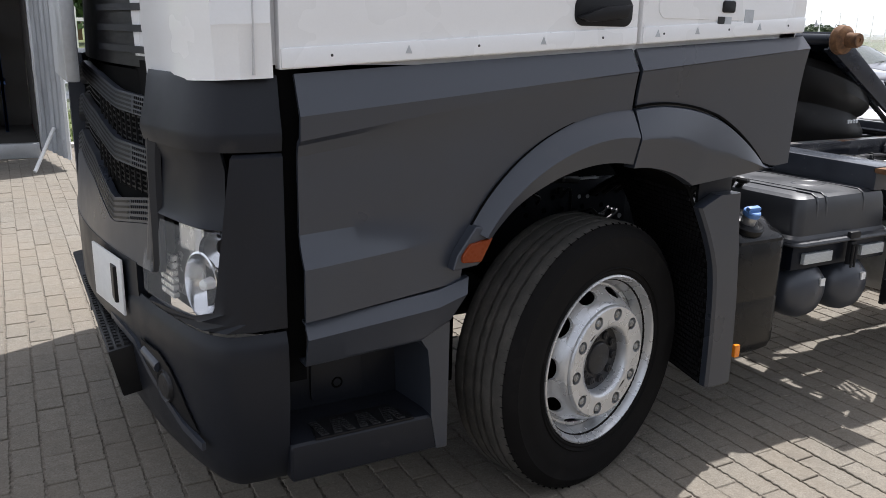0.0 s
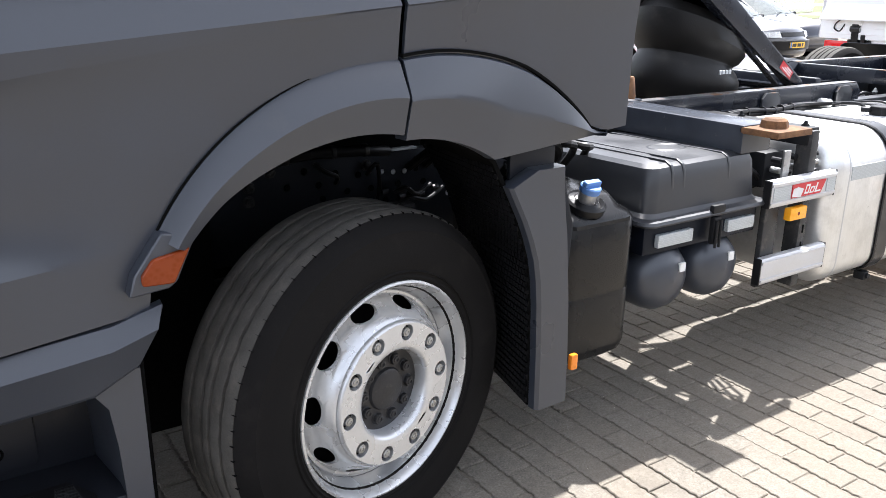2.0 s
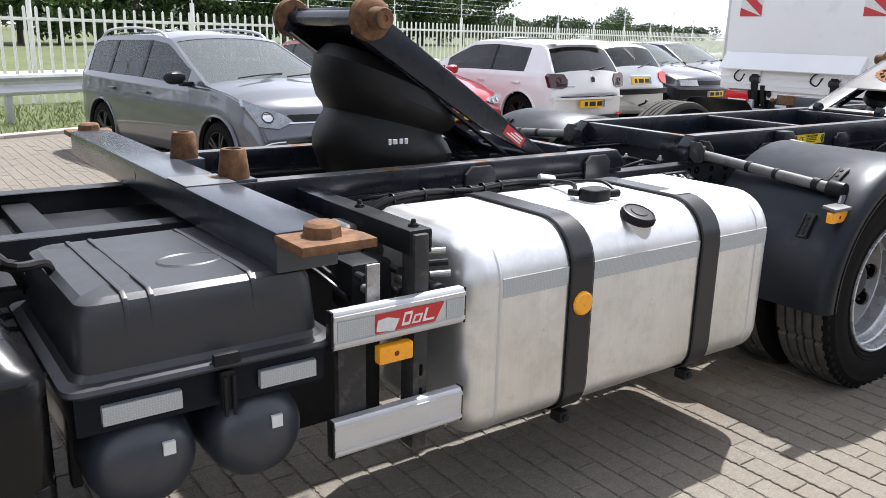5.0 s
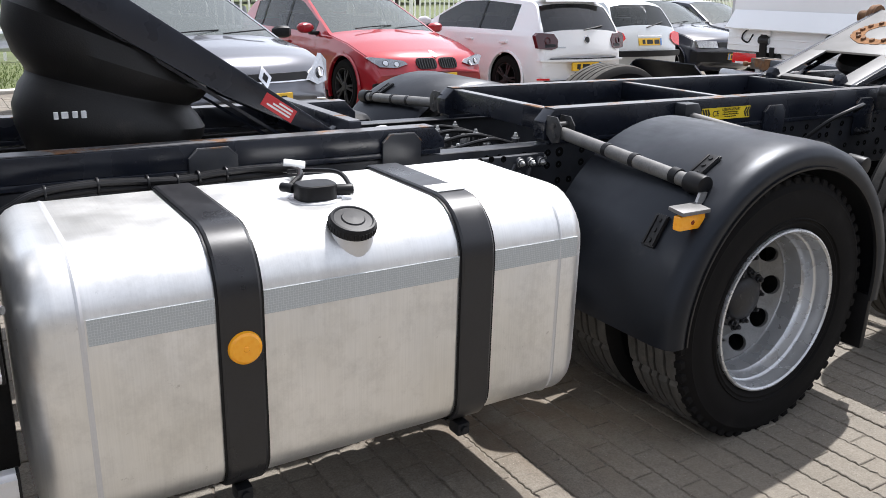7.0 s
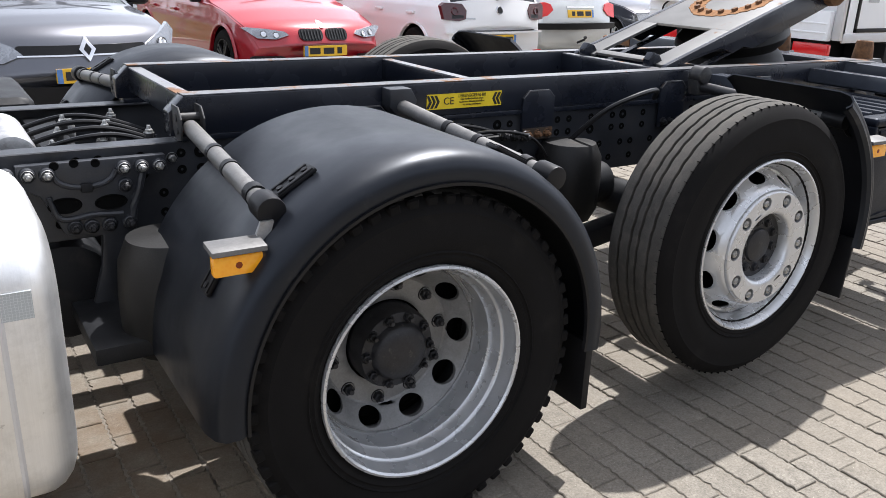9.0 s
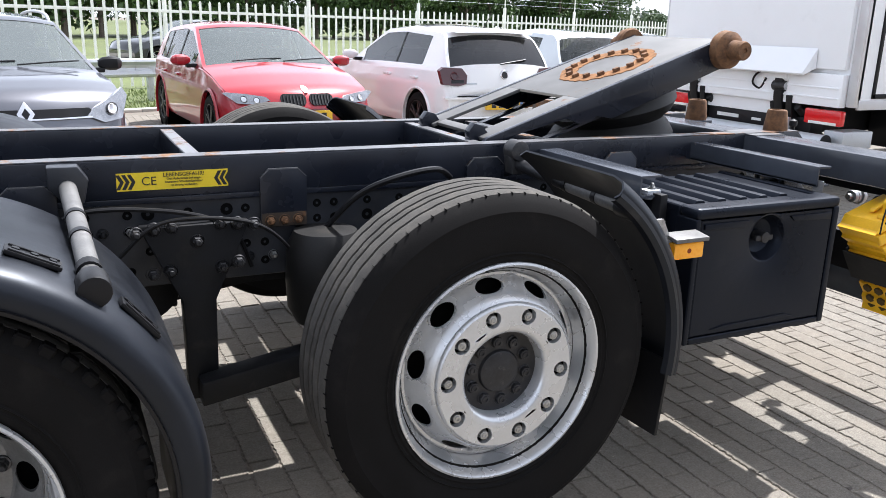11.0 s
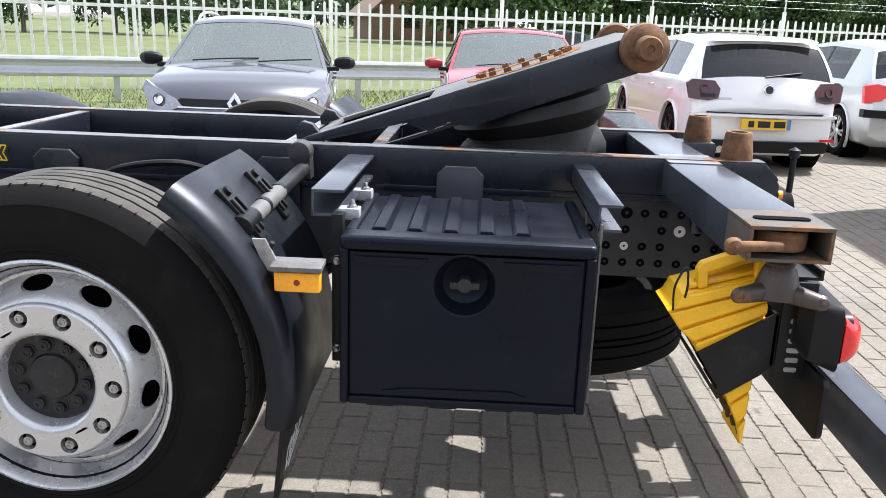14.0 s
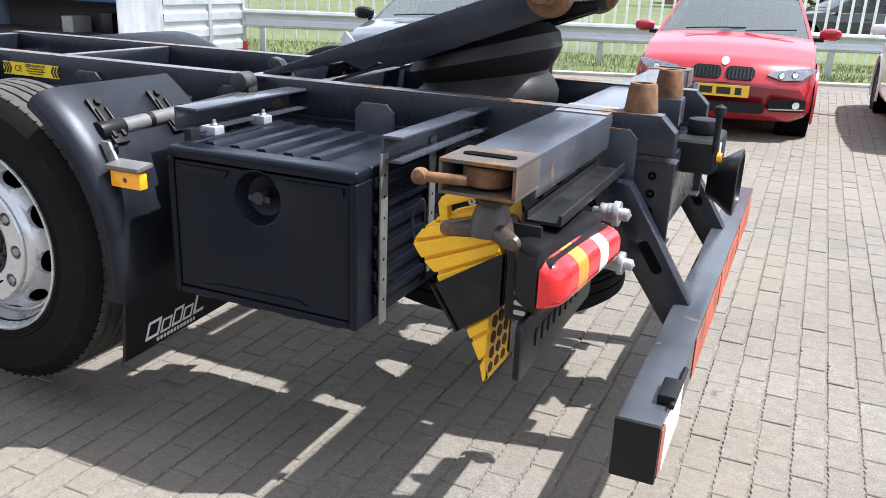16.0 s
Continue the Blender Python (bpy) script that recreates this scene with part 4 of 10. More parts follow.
    arm = part("leaf_spring", prism([(3.90, 0.38), (4.42, 0.34), (4.95, 0.40), (4.95, 0.44), (4.42, 0.39), (3.90, 0.43)], "y", 0.75, 0.84, 0.008), M_FRAME, TRUCK)
    mirror_part(arm)
    for x, z in ((4.72, 0.62), (5.50, 0.66)):
        b = lathe([(0.0001, -0.16), (0.10, -0.15), (0.125, -0.10), (0.13, 0.0), (0.125, 0.10), (0.10, 0.15), (0.0001, 0.16)], 28, Matrix.Translation((x, 0.78, z)) @ pose(0, 0, 0, 90, 0, 0))
        mirror_part(part("air_spring", b, M_RUBBER, TRUCK, "black rubber air spring"))


build_chassis()


def build_swap_beam(x, z, rear):
    """Cross beam that carries a swap body: box beam, near and far end shoe, two rusty centring cones."""
    w = 0.085
    bm = box(x - w, x + w, 0.14, 2 * MID - 0.14, z - 0.105, z, 0.010, 2)
    beam = part("swap_body_beam", bm, M_BEAM, TRUCK, "scuffed blue-grey cross beam with rusty ends")
    for s in (0, 1):
        f = (lambda y: y) if s == 0 else (lambda y: 2 * MID - y)
        a, b = sorted((f(-0.02), f(0.145)))
        sh = part("end_shoe", box(x - w - 0.004, x + w + 0.004, a, b, z - 0.006, z + 0.003, 0.002), M_SHOE, beam, "rusty open beam end") if rear else None
        if rear:
            part("shoe_floor", box(x - w - 0.004, x + w + 0.004, a, b, z - 0.076, z - 0.068, 0.002), M_SHOE, sh)
            part("shoe_cheek", box(x - w - 0.004, x - w + 0.004, a, b, z - 0.0675, z - 0.0065, 0.001), M_SHOE, sh)
            part("shoe_cheek", box(x + w - 0.004, x + w + 0.004, a, b, z - 0.0675, z - 0.0065, 0.001), M_SHOE, sh)
        if rear:
            yc = f(0.055)
            slot = part("shoe_slot", prism(rounded(x - 0.062, x + 0.062, yc - 0.016, yc + 0.016, 0.015), "z", z + 0.0032, z + 0.006), M_DEEP, beam)
            part("lock_disc", lathe([(0.0001, -0.022), (0.054, -0.022), (0.058, -0.017), (0.058, 0.017), (0.054, 0.022), (0.0001, 0.022)], 28, Matrix.Translation((x, yc, z - 0.037)) @ pose(0, 0, 0, 90, 0, 0)), M_RUST, beam, "rusty locking disc")
            lev = cyl((x - 0.12, f(-0.035), z - 0.040), (x - 0.02, f(-0.02), z - 0.040), 0.012, 12)
            put(lev, lathe([(0.0001, -0.02), (0.016, -0.014), (0.02, 0.0), (0.016, 0.014), (0.0001, 0.02)], 14, Matrix.Translation((x - 0.125, f(-0.035), z - 0.040))))
            part("lock_lever", lev, M_RUST, beam, "rusty lock lever")
            sc = BM()
            rows = []
            prof = [(0.030 + (0.004 if k % 2 else 0), -0.073 - 0.007 * k) for k in range(8)]
            put(sc, lathe([(r, h) for r, h in prof], 20, Matrix.Translation((x + 0.012, yc, z)) @ pose(0, 0, 0, 90, 0, 0)))
            put(sc, lathe([(0.034, -0.106), (0.038, -0.114), (0.050, -0.152), (0.054, -0.172), (0.0001, -0.174)], 24, Matrix.Translation((x + 0.012, yc, z)) @ pose(0, 0, 0, 90, 0, 0)))
            for k in range(3):
                an = radians(120 * k + 200)
                tip = (x + 0.012 + 0.098 * math.cos(an), yc + 0.098 * math.sin(an), z - 0.166)
                put(sc, cyl((x + 0.012, yc, z - 0.158), tip, 0.026, 14, 0.018, w=0.004))
                put(sc, lathe([(0.0001, -0.016), (0.014, -0.011), (0.019, 0.0), (0.014, 0.011), (0.0001, 0.016)], 12, Matrix.Translation(tip)))
            part("screw_foot", sc, M_OILY, beam, "rusty threaded foot with star nut")
        else:
            pad = BM()
            yc = f(0.065)
            put(pad, prism([(x - 0.085, f(0.0)), (x + 0.115, f(0.0)), (x + 0.115, f(0.07)), (x + 0.09, f(0.16)), (x - 0.085, f(0.16))], "z", z - 0.030, z - 0.006, 0.005))
            put(pad, lathe([(0.0001, 0.030), (0.036, 0.030), (0.046, 0.022), (0.050, -0.006)], 8, Matrix.Translation((x + 0.01, yc + (0.02 if s == 0 else -0.02), z - 0.002)) @ pose(0, 0, 0, 90, 0, 0)))
            part("lock_pad", pad, M_RUST, beam, "rusty twist-lock pad")
    for y in (0.92, 1.41):
        cone = lathe([(0.050, 0.0), (0.051, 0.012), (0.042, 0.088), (0.038, 0.096), (0.026, 0.096), (0.024, 0.060), (0.0001, 0.058)], 28, Matrix.Translation((x + (0.155 if rear else 0.12), y, z - 0.005)) @ pose(0, 0, 0, 90, 0, 0))
        part("cone_mount", box(x + 0.05, x + (0.21 if rear else 0.18), y - 0.055, y + 0.055, z - 0.10, z - 0.004, 0.006), M_BEAM, beam)
        part("centring_cone", cone, M_RUST, beam, "rusty hollow centring cone")
    part("beam_patch", box(x - w + 0.004, x + w - 0.004, 0.80, 0.98, z + 0.0005, z + 0.003), M_RUSTY, beam)
    return beam


build_swap_beam(1.645, 1.032, False)
build_swap_beam(7.425, 1.045, True)


def bellows(x, y, z0, z1, r, tilt):
    """Two-lobed lifting bellows, its upper half leaning with the arm."""
    h = z1 - z0
    prof = [(0.0001, 0.0), (r * 0.72, 0.0), (r * 0.90, 0.06 * h), (r, 0.20 * h), (r * 1.01, 0.30 * h), (r * 0.93, 0.42 * h), (r * 0.86, 0.475 * h), (r * 0.85, 0.50 * h), (r * 0.87, 0.525 * h),
            (r * 0.96, 0.58 * h), (r * 1.04, 0.70 * h), (r * 1.0, 0.84 * h), (r * 0.85, 0.95 * h), (r * 0.5, 1.0 * h), (0.0001, h)]
    bm = lathe(prof, 48, pose(0, 0, 0, 90, 0, 0))
    for v in bm.verts:
        t = max(0.0, v.co.z / h)
        v.co.z += v.co.x * math.tan(radians(tilt)) * t
        v.co.x += 0.06 * t * (1 if tilt > 0 else -1) * -0.3
        v.co = v.co + Vector((x, y, z0))
    ob = part("lifting_bellows", bm, M_RUBBER, TRUCK, "black two-lobed rubber lifting bellows")
    ring = lathe([(r * 0.86, 0.0), (r * 0.90, 0.008), (r * 0.86, 0.016)], 48, Matrix.Translation((x, y, z0 + 0.492 * h)) @ pose(0, -tilt * 0.5, 0) @ pose(0, 0, 0, 90, 0, 0))
    part("waist_ring", ring, M_BLACK, ob)
    return ob


def build_arm(x_hinge, z_hinge, x_tip, z_tip, with_ring, cheek):
    """Raised lifting arm: two deep cheeks joined by a plate, rollers at the free end."""
    d = Vector((x_tip - x_hinge, 0, z_tip - z_hinge))
    L = d.length
    sgn = 1 if d.x > 0 else -1
    ang = math.degrees(math.atan2(d.z, abs(d.x)))
    turn = Matrix.Translation((x_hinge, 0, z_hinge)) @ (pose(0, 0, 0, 0, -ang, 0) if sgn > 0 else pose(0, 2 * MID, 0, 0, ang, 180) @ pose(0, 0, 0))
    if sgn < 0:
        turn = Matrix.Translation((x_hinge, 2 * MID, z_hinge)) @ pose(0, 0, 0, 0, 0, 180) @ pose(0, 0, 0, 0, -ang, 0)
    y0, y1 = 0.95, 2 * MID - 0.95
    arm, far = BM(), BM()
    for bmx, a, b in ((arm, y0, y0 + 0.025), (far, y1 - 0.025, y1)):
        put(bmx, prism([(-0.04, -0.02)] + [(L * u, z) for u, z in cheek] + [(L + 0.02, -0.115), (L + 0.02, 0.0), (0.0, 0.0)], "y", a, b, 0.004))
    ob = part("lifting_arm", arm, M_CHASSIS, TRUCK, "raised blue-black lifting arm with scraped edges")
    ob.matrix_basis = turn
    part("arm_cheek", far, M_CHASSIS, ob)
    tp = BM()
    put(tp, box(L * 0.38, L + 0.01, y0 + 0.024, y1 - 0.024, -0.016, -0.002, 0.003))
    put(tp, box(0.0, L * 0.38, y0 + 0.024, y0 + 0.13, -0.016, -0.002, 0.003))
    put(tp, box(0.0, L * 0.38, y1 - 0.13, y1 - 0.024, -0.016, -0.002, 0.003))
    put(tp, box(0.02, 0.06, y0 + 0.13, y1 - 0.13, -0.016, -0.002, 0.003))
    part("arm_plate", tp, M_ARMTOP if with_ring else M_CHASSIS, ob, "weathered top plate with square opening")
    part("arm_flange", box(0.0, L, y0 + 0.025, y0 + 0.06, -0.11, -0.10), M_CHASSIS, ob)
    part("arm_flange", box(0.0, L, y1 - 0.06, y1 - 0.025, -0.11, -0.10), M_CHASSIS, ob)
    if with_ring:
        rr = lathe([(0.126, 0.0), (0.127, 0.0025), (0.204, 0.0025), (0.205, 0.0)], 72)
        rng = random.Random(5)
        edge_w = [rng.uniform(0.965, 1.035) for k in range(72)]
        for v in rr.verts:
            k = int(round(math.atan2(v.co.z, v.co.x) / (2 * math.pi) * 72)) % 72
            f = edge_w[k] if v.co.x ** 2 + v.co.z ** 2 > 0.0225 else 2 - edge_w[(k * 7 + 3) % 72]
            v.co.x *= f
            v.co.z *= f
        bmesh.ops.transform(rr, matrix=Matrix.Translation((L * 0.68, MID, -0.0015)) @ pose(0, 0, 0, 90, 0, 0), verts=rr.verts)
        part("bolt_ring", rr, M_ORUST, ob, "orange rust ring with ragged edge round the bolts")
        for k in range(16):
            a = 2 * math.pi * k / 16
            part("ring_bolt", box(L * 0.68 + 0.162 * math.cos(a) - 0.013, L * 0.68 + 0.162 * math.cos(a) + 0.013, MID + 0.162 * math.sin(a) - 0.010, MID + 0.162 * math.sin(a) + 0.010, 0.0, 0.016, 0.003), M_RUST, ob)
    for y, s in ((y0, -1), (y1, 1)):
        rl = lathe([(0.0001, 0.0), (0.072, 0.0), (0.078, 0.012), (0.074, 0.045), (0.055, 0.062), (0.040, 0.066), (0.038, 0.120), (0.034, 0.128), (0.012, 0.128), (0.010, 0.122), (0.0001, 0.122)], 32,
                   Matrix.Translation((L + 0.0, y - 0.01 * s, -0.045)) @ (pose(0, 0, 0, 0, 0, 180) if s < 0 else pose(0, 0, 0)))
        part("arm_roller", rl, M_RUST, ob, "rusty guide roller")
    pin = cyl((L, y0, -0.045), (L, y1, -0.045), 0.03, 20)
    part("arm_tube", pin, M_CHASSIS, ob)
    for y in (y0 + 0.09, y1 - 0.09):
        part("hinge_lug", prism([(-0.05, -0.05), (0.06, -0.05), (0.03, 0.03), (0.0, 0.05), (-0.03, 0.03)], "y", y - 0.02, y + 0.02, 0.004), M_CHASSIS, ob)
    return ob


build_arm(6.17, 1.055, 7.245, 1.425, True, ((0.30, -0.05), (0.36, -0.10), (0.42, -0.09), (0.48, -0.125)))
front_arm = build_arm(3.24, 0.972, 2.315, 1.583, False, ((0.20, -0.06), (0.40, -0.092), (0.70, -0.105)))
red_lab = part("red_label", box(0.215, 0.335, 2 * MID - 0.9505, 2 * MID - 0.9485, -0.056, -0.012), M_REDLAB, front_arm, "small red label with pale bars")
for k in range(3):
    part("label_bar", box(0.228, 0.318 - 0.018 * k, 2 * MID - 0.9485, 2 * MID - 0.9478, -0.046 + 0.011 * k, -0.040 + 0.011 * k), M_STICK, red_lab)
bellows(6.95, MID, 0.93, 1.225, 0.265, 18)
bellows(2.53, MID, 0.93, 1.36, 0.285, -27)


# tanks and boxes along the near side
def build_fuel_tank():
    x0, x1, y0, y1, z0, z1 = 2.12, 3.60, 0.100, 0.68, 0.31, 0.945
    rows = []

    def section(inset, n=7):
        r = 0.15
        p = arc(y1 - 0.07, z1 - 0.07, 0.07, 0, 90, n) + arc(y0 + r, z1 - r, r, 90, 180, n) + arc(y0 + 0.10, z0 + 0.10, 0.10, 180, 270, n) + arc(y1 - 0.07, z0 + 0.07, 0.07, 270, 360, n)
        cy, cz = (y0 + y1) / 2, (z0 + z1) / 2
        ky, kz = ((y1 - y0) / 2 - inset) / ((y1 - y0) / 2), ((z1 - z0) / 2 - inset) / ((z1 - z0) / 2)
        return [(cy + (a - cy) * ky, cz + (b - cz) * kz) for a, b in p]
    R = 0.075
    st = [(x0 + R * (1 - math.cos(radians(a))), R * (1 - math.sin(radians(a)))) for a in (4, 20, 40, 60, 78, 90)]
    st = st + [(x0 + 0.15, 0.0), (x1 - 0.15, 0.0)] + [(x1 - (x - x0), i) for x, i in reversed(st)]
    for x, i in st:
        rows.append([(x, a, b) for a, b in section(i)])
    tank = part("fuel_tank", loft(rows, True, True), M_TANK, TRUCK, "brushed aluminium fuel tank with two black straps", angle=40)
    for x in (x0 + 0.115, x1 - 0.115):
        ring = section(-0.0012)
        part("weld_seam", loft([[(x - 0.006, a, b) for a, b in section(-0.0004)], [(x, a, b) for a, b in section(-0.0022)], [(x + 0.006, a, b) for a, b in section(-0.0004)]], True), M_ALU, tank, "pale weld bead")
    for xa, xb in ((2.513, 2.611), (3.151, 3.252)):
        st = part("tank_strap", thicken(loft([[(x, a, b) for a, b in section(-0.010 if 0 < k < 3 else -0.006)] for k, x in enumerate((xa, xa + 0.006, xb - 0.006, xb))], True), 0.004), M_STRAP, tank, "black steel tank strap with rubber edge")
        part("strap_rubber", loft([[(x, a, b) for a, b in section(-0.0035)] for x in (xa - 0.006, xb + 0.006)], True), M_BLACK, st)
        br = BM()
        put(br, box((xa + xb) / 2 - 0.02, (xa + xb) / 2 + 0.02, y0 + 0.03, y0 + 0.08, z0 - 0.05, z0 - 0.012, 0.006))
        put(br, cyl(((xa + xb) / 2, y0 + 0.02, z0 - 0.03), ((xa + xb) / 2, y0 + 0.06, z0 - 0.03), 0.012, 8))
        part("strap_bolt", br, M_FRAME, st)
    # reflective tape on the front face, above the flat
    for xa, xb in ((2.245, 2.507), (2.618, 3.145), (3.259, 3.545)):
        part("reflective_tape", box(xa, xb, y0 - 0.0018, y0 + 0.003, 0.758, 0.816), M_TAPE, tank, "silver reflective tape")
    refl = lathe([(0.0001, -0.012), (0.032, -0.012), (0.038, -0.008), (0.040, 0.0)], 28, Matrix.Translation((2.566, y0 - 0.010, 0.690)))
    put(refl, lathe([(0.0001, -0.0145), (0.006, -0.014), (0.008, -0.011)], 10, Matrix.Translation((2.566, y0 - 0.010, 0.690))))
    part("round_reflector", refl, M_ORANGE, tank, "round amber reflector")
    # filler
    m = Matrix.Translation((2.866, 0.168, 0.886)) @ pose(0, 0, 0, 20, 0, 0) @ pose(0, 0, 0, 90, 0, 0)
    part("filler_neck", lathe([(0.066, -0.02), (0.060, 0.0), (0.056, 0.022), (0.054, 0.034)], 32, m), M_ALU, tank, "aluminium filler neck")
    cap = lathe([(0.056, 0.030), (0.059, 0.034), (0.059, 0.052), (0.055, 0.059), (0.050, 0.060), (0.047, 0.057), (0.030, 0.058), (0.027, 0.061), (0.0001, 0.062)], 40, m)
    capo = part("filler_cap", cap, M_BLACK, tank, "black ribbed filler cap")
    for k in range(40):
        a = 2 * math.pi * k / 40
        part("cap_rib", lathe([(0.0001, 0.033), (0.0022, 0.034), (0.0022, 0.050), (0.0001, 0.051)], 6, m @ Matrix.Translation((0.0588 * math.cos(a), 0, 0.0588 * math.sin(a)))), M_BLACK, capo)
    snd = part("level_sender", prism(rounded(2.800, 2.905, 0.300, 0.385, 0.030, 5), "z", 0.938, 0.990, 0.008, 3), M_BLACK, tank, "black level sender with plug")
    part("sender_flange", cyl((2.852, 0.345, 0.940), (2.852, 0.345, 0.9495), 0.070, 28, w=0.002), M_ALU, snd)
    part("sender_plug", cyl((2.900, 0.330, 0.968), (2.948, 0.318, 0.968), 0.0155, 12, w=0.003), M_BLACK, snd)
    part("sender_plug", cyl((2.805, 0.372, 0.972), (2.785, 0.405, 0.972), 0.0125, 12, w=0.003), M_BLACK, snd)
    part("plug_lead", tube([(2.945, 0.319, 0.968), (2.948, 0.40, 0.995), (2.915, 0.50, 0.985), (2.88, 0.60, 0.965)], 0.006, 8), M_BLACK, snd)
    part("strap_sticker", box(3.158, 3.245, 0.235, 0.31, 0.9555, 0.9575), M_STICK, tank, "white sticker on the strap")


build_fuel_tank()


def reflector_lamp(x, y, z, w=0.105, h=0.046, parent=TRUCK, shield=True):
    lamp = part("side_marker_lamp", box(x - w / 2, x + w / 2, y - 0.018, y + 0.012, z - h / 2, z + h / 2, 0.006), M_ORANGE, parent, "rectangular amber side marker lamp")
    part("lamp_mark", lathe([(0.0001, -0.0005), (0.0075, -0.0004), (0.0085, 0.001)], 8, Matrix.Translation((x, y - 0.0182, z))), M_MARKER, lamp)
    if shield:
        part("lamp_shield", prism([(y - 0.03, z + h / 2 + 0.004), (y - 0.03, z + h / 2 + 0.016), (y + 0.03, z + h / 2 + 0.024), (y + 0.03, z + h / 2 + 0.012)], "x", x - w / 2 - 0.006, x + w / 2 + 0.006, 0.002), M_STAY, lamp, "bent steel cover plate")
    return lamp


def build_battery_box():
    # tray
    tray = part("battery_tray", box(1.075, 1.68, 0.125, 0.78, 0.63, 0.735, 0.012), M_BOXBLK, TRUCK, "black battery tray under a moulded lid")
    # lid: rim flange and a domed top that falls towards the front
    rows = []
    for k, (ins, z, tilt) in enumerate(((-0.012, 0.735, 0), (-0.016, 0.742, 0), (-0.012, 0.752, 0), (0.012, 0.758, 0), (0.024, 0.772, 0.1), (0.030, 0.86, 0.7), (0.034, 0.900, 0.9), (0.043, 0.924, 1), (0.062, 0.935, 1), (0.16, 0.938, 1), (0.26, 0.938, 1))):
        pts = rounded(1.065 + ins, 1.695 - ins, 0.105 + ins, 0.80 - ins, 0.045)
        rows.append([(x, y, z - tilt * (0.012 * (y - 0.12) / 0.6) - tilt * 0.03 * max(0.0, 1.25 - x)) for x, y in pts])
    lid = loft(rows, True)
    lid.faces.new([v for v in lid.verts][-len(rows[0]):])
    for v in lid.verts:                                  # a moulded channel along the lid's front third
        if v.co.z > 0.80 and 1.24 < v.co.x < 1.28:
            v.co.z -= 0.004
    lid_ob = part("battery_lid", lid, M_BATT, TRUCK, "charcoal moulded battery lid with raised ribs", angle=24)
    for x in (1.205, 1.262, 1.50):
        part("lid_rib", prism([(0.160, 0.925), (0.172, 0.9395), (0.72, 0.9285), (0.74, 0.918)], "x", x - 0.006, x + 0.006, 0.002), M_BATT, lid_ob)
        part("lid_front_rib", prism([(0.132, 0.775), (0.1345, 0.86), (0.137, 0.902), (0.1465, 0.9265), (0.172, 0.9395), (0.176, 0.93), (0.152, 0.775)], "x", x - 0.006, x + 0.006, 0.002), M_BATT, lid_ob)
    part("embossed_oval", lathe([(0.060, 0.0), (0.066, 0.004), (0.072, 0.0)], 40, Matrix.Translation((1.42, 0.36, 0.932)) @ pose(0, 0, 0, -1, 0, 0) @ pose(0, 0, 0, 90, 0, 0) @ Matrix.Diagonal((1.2, 1, 0.9, 1))), M_BATT, lid_ob, "embossed oval on the lid")
    for k, (xa, xb) in enumerate(((1.13, 1.305), (1.495, 1.645))):
        part("reflector_strip", box(xa, xb, 0.108, 0.128, 0.655, 0.700, 0.002), M_TAPE, tray, "white reflector strip")
    la = box(1.39, 1.425, 0.088, 0.11, 0.63, 0.73, 0.006)
    put(la, box(1.375, 1.44, 0.085, 0.105, 0.745, 0.775, 0.006))
    put(la, cyl((1.397, 0.082, 0.62), (1.397, 0.082, 0.72), 0.005, 8))
    put(la, cyl((1.418, 0.082, 0.62), (1.418, 0.082, 0.72), 0.005, 8))
    part("lid_latch", la, M_FRAME, tray, "black rubber latch with steel hook")
    for x, z, r, sx in ((1.225, 0.520, 0.128, 1.268), (1.505, 0.515, 0.126, 1.535)):
        t = lathe([(0.0001, 0.0), (r * 0.45, 0.008), (r * 0.78, 0.030), (r * 0.95, 0.062), (r, 0.10), (r, 0.70), (r * 0.9, 0.75), (0.0001, 0.77)], 40, Matrix.Translation((x, 0.105, z)))
        air = part("air_tank", t, M_CAB, TRUCK, "grey painted air tank with domed end")
        part("tank_sticker", box(sx - 0.014, sx + 0.014, 0.1065, 0.116, z + 0.028, z + 0.060), M_STICK, air, "small white sticker")
    for x in (1.10, 1.36, 1.64):
        part("air_tank_bracket", box(x - 0.012, x + 0.012, 0.30, 0.34, 0.42, 0.66, 0.004), M_FRAME, TRUCK)


build_battery_box()


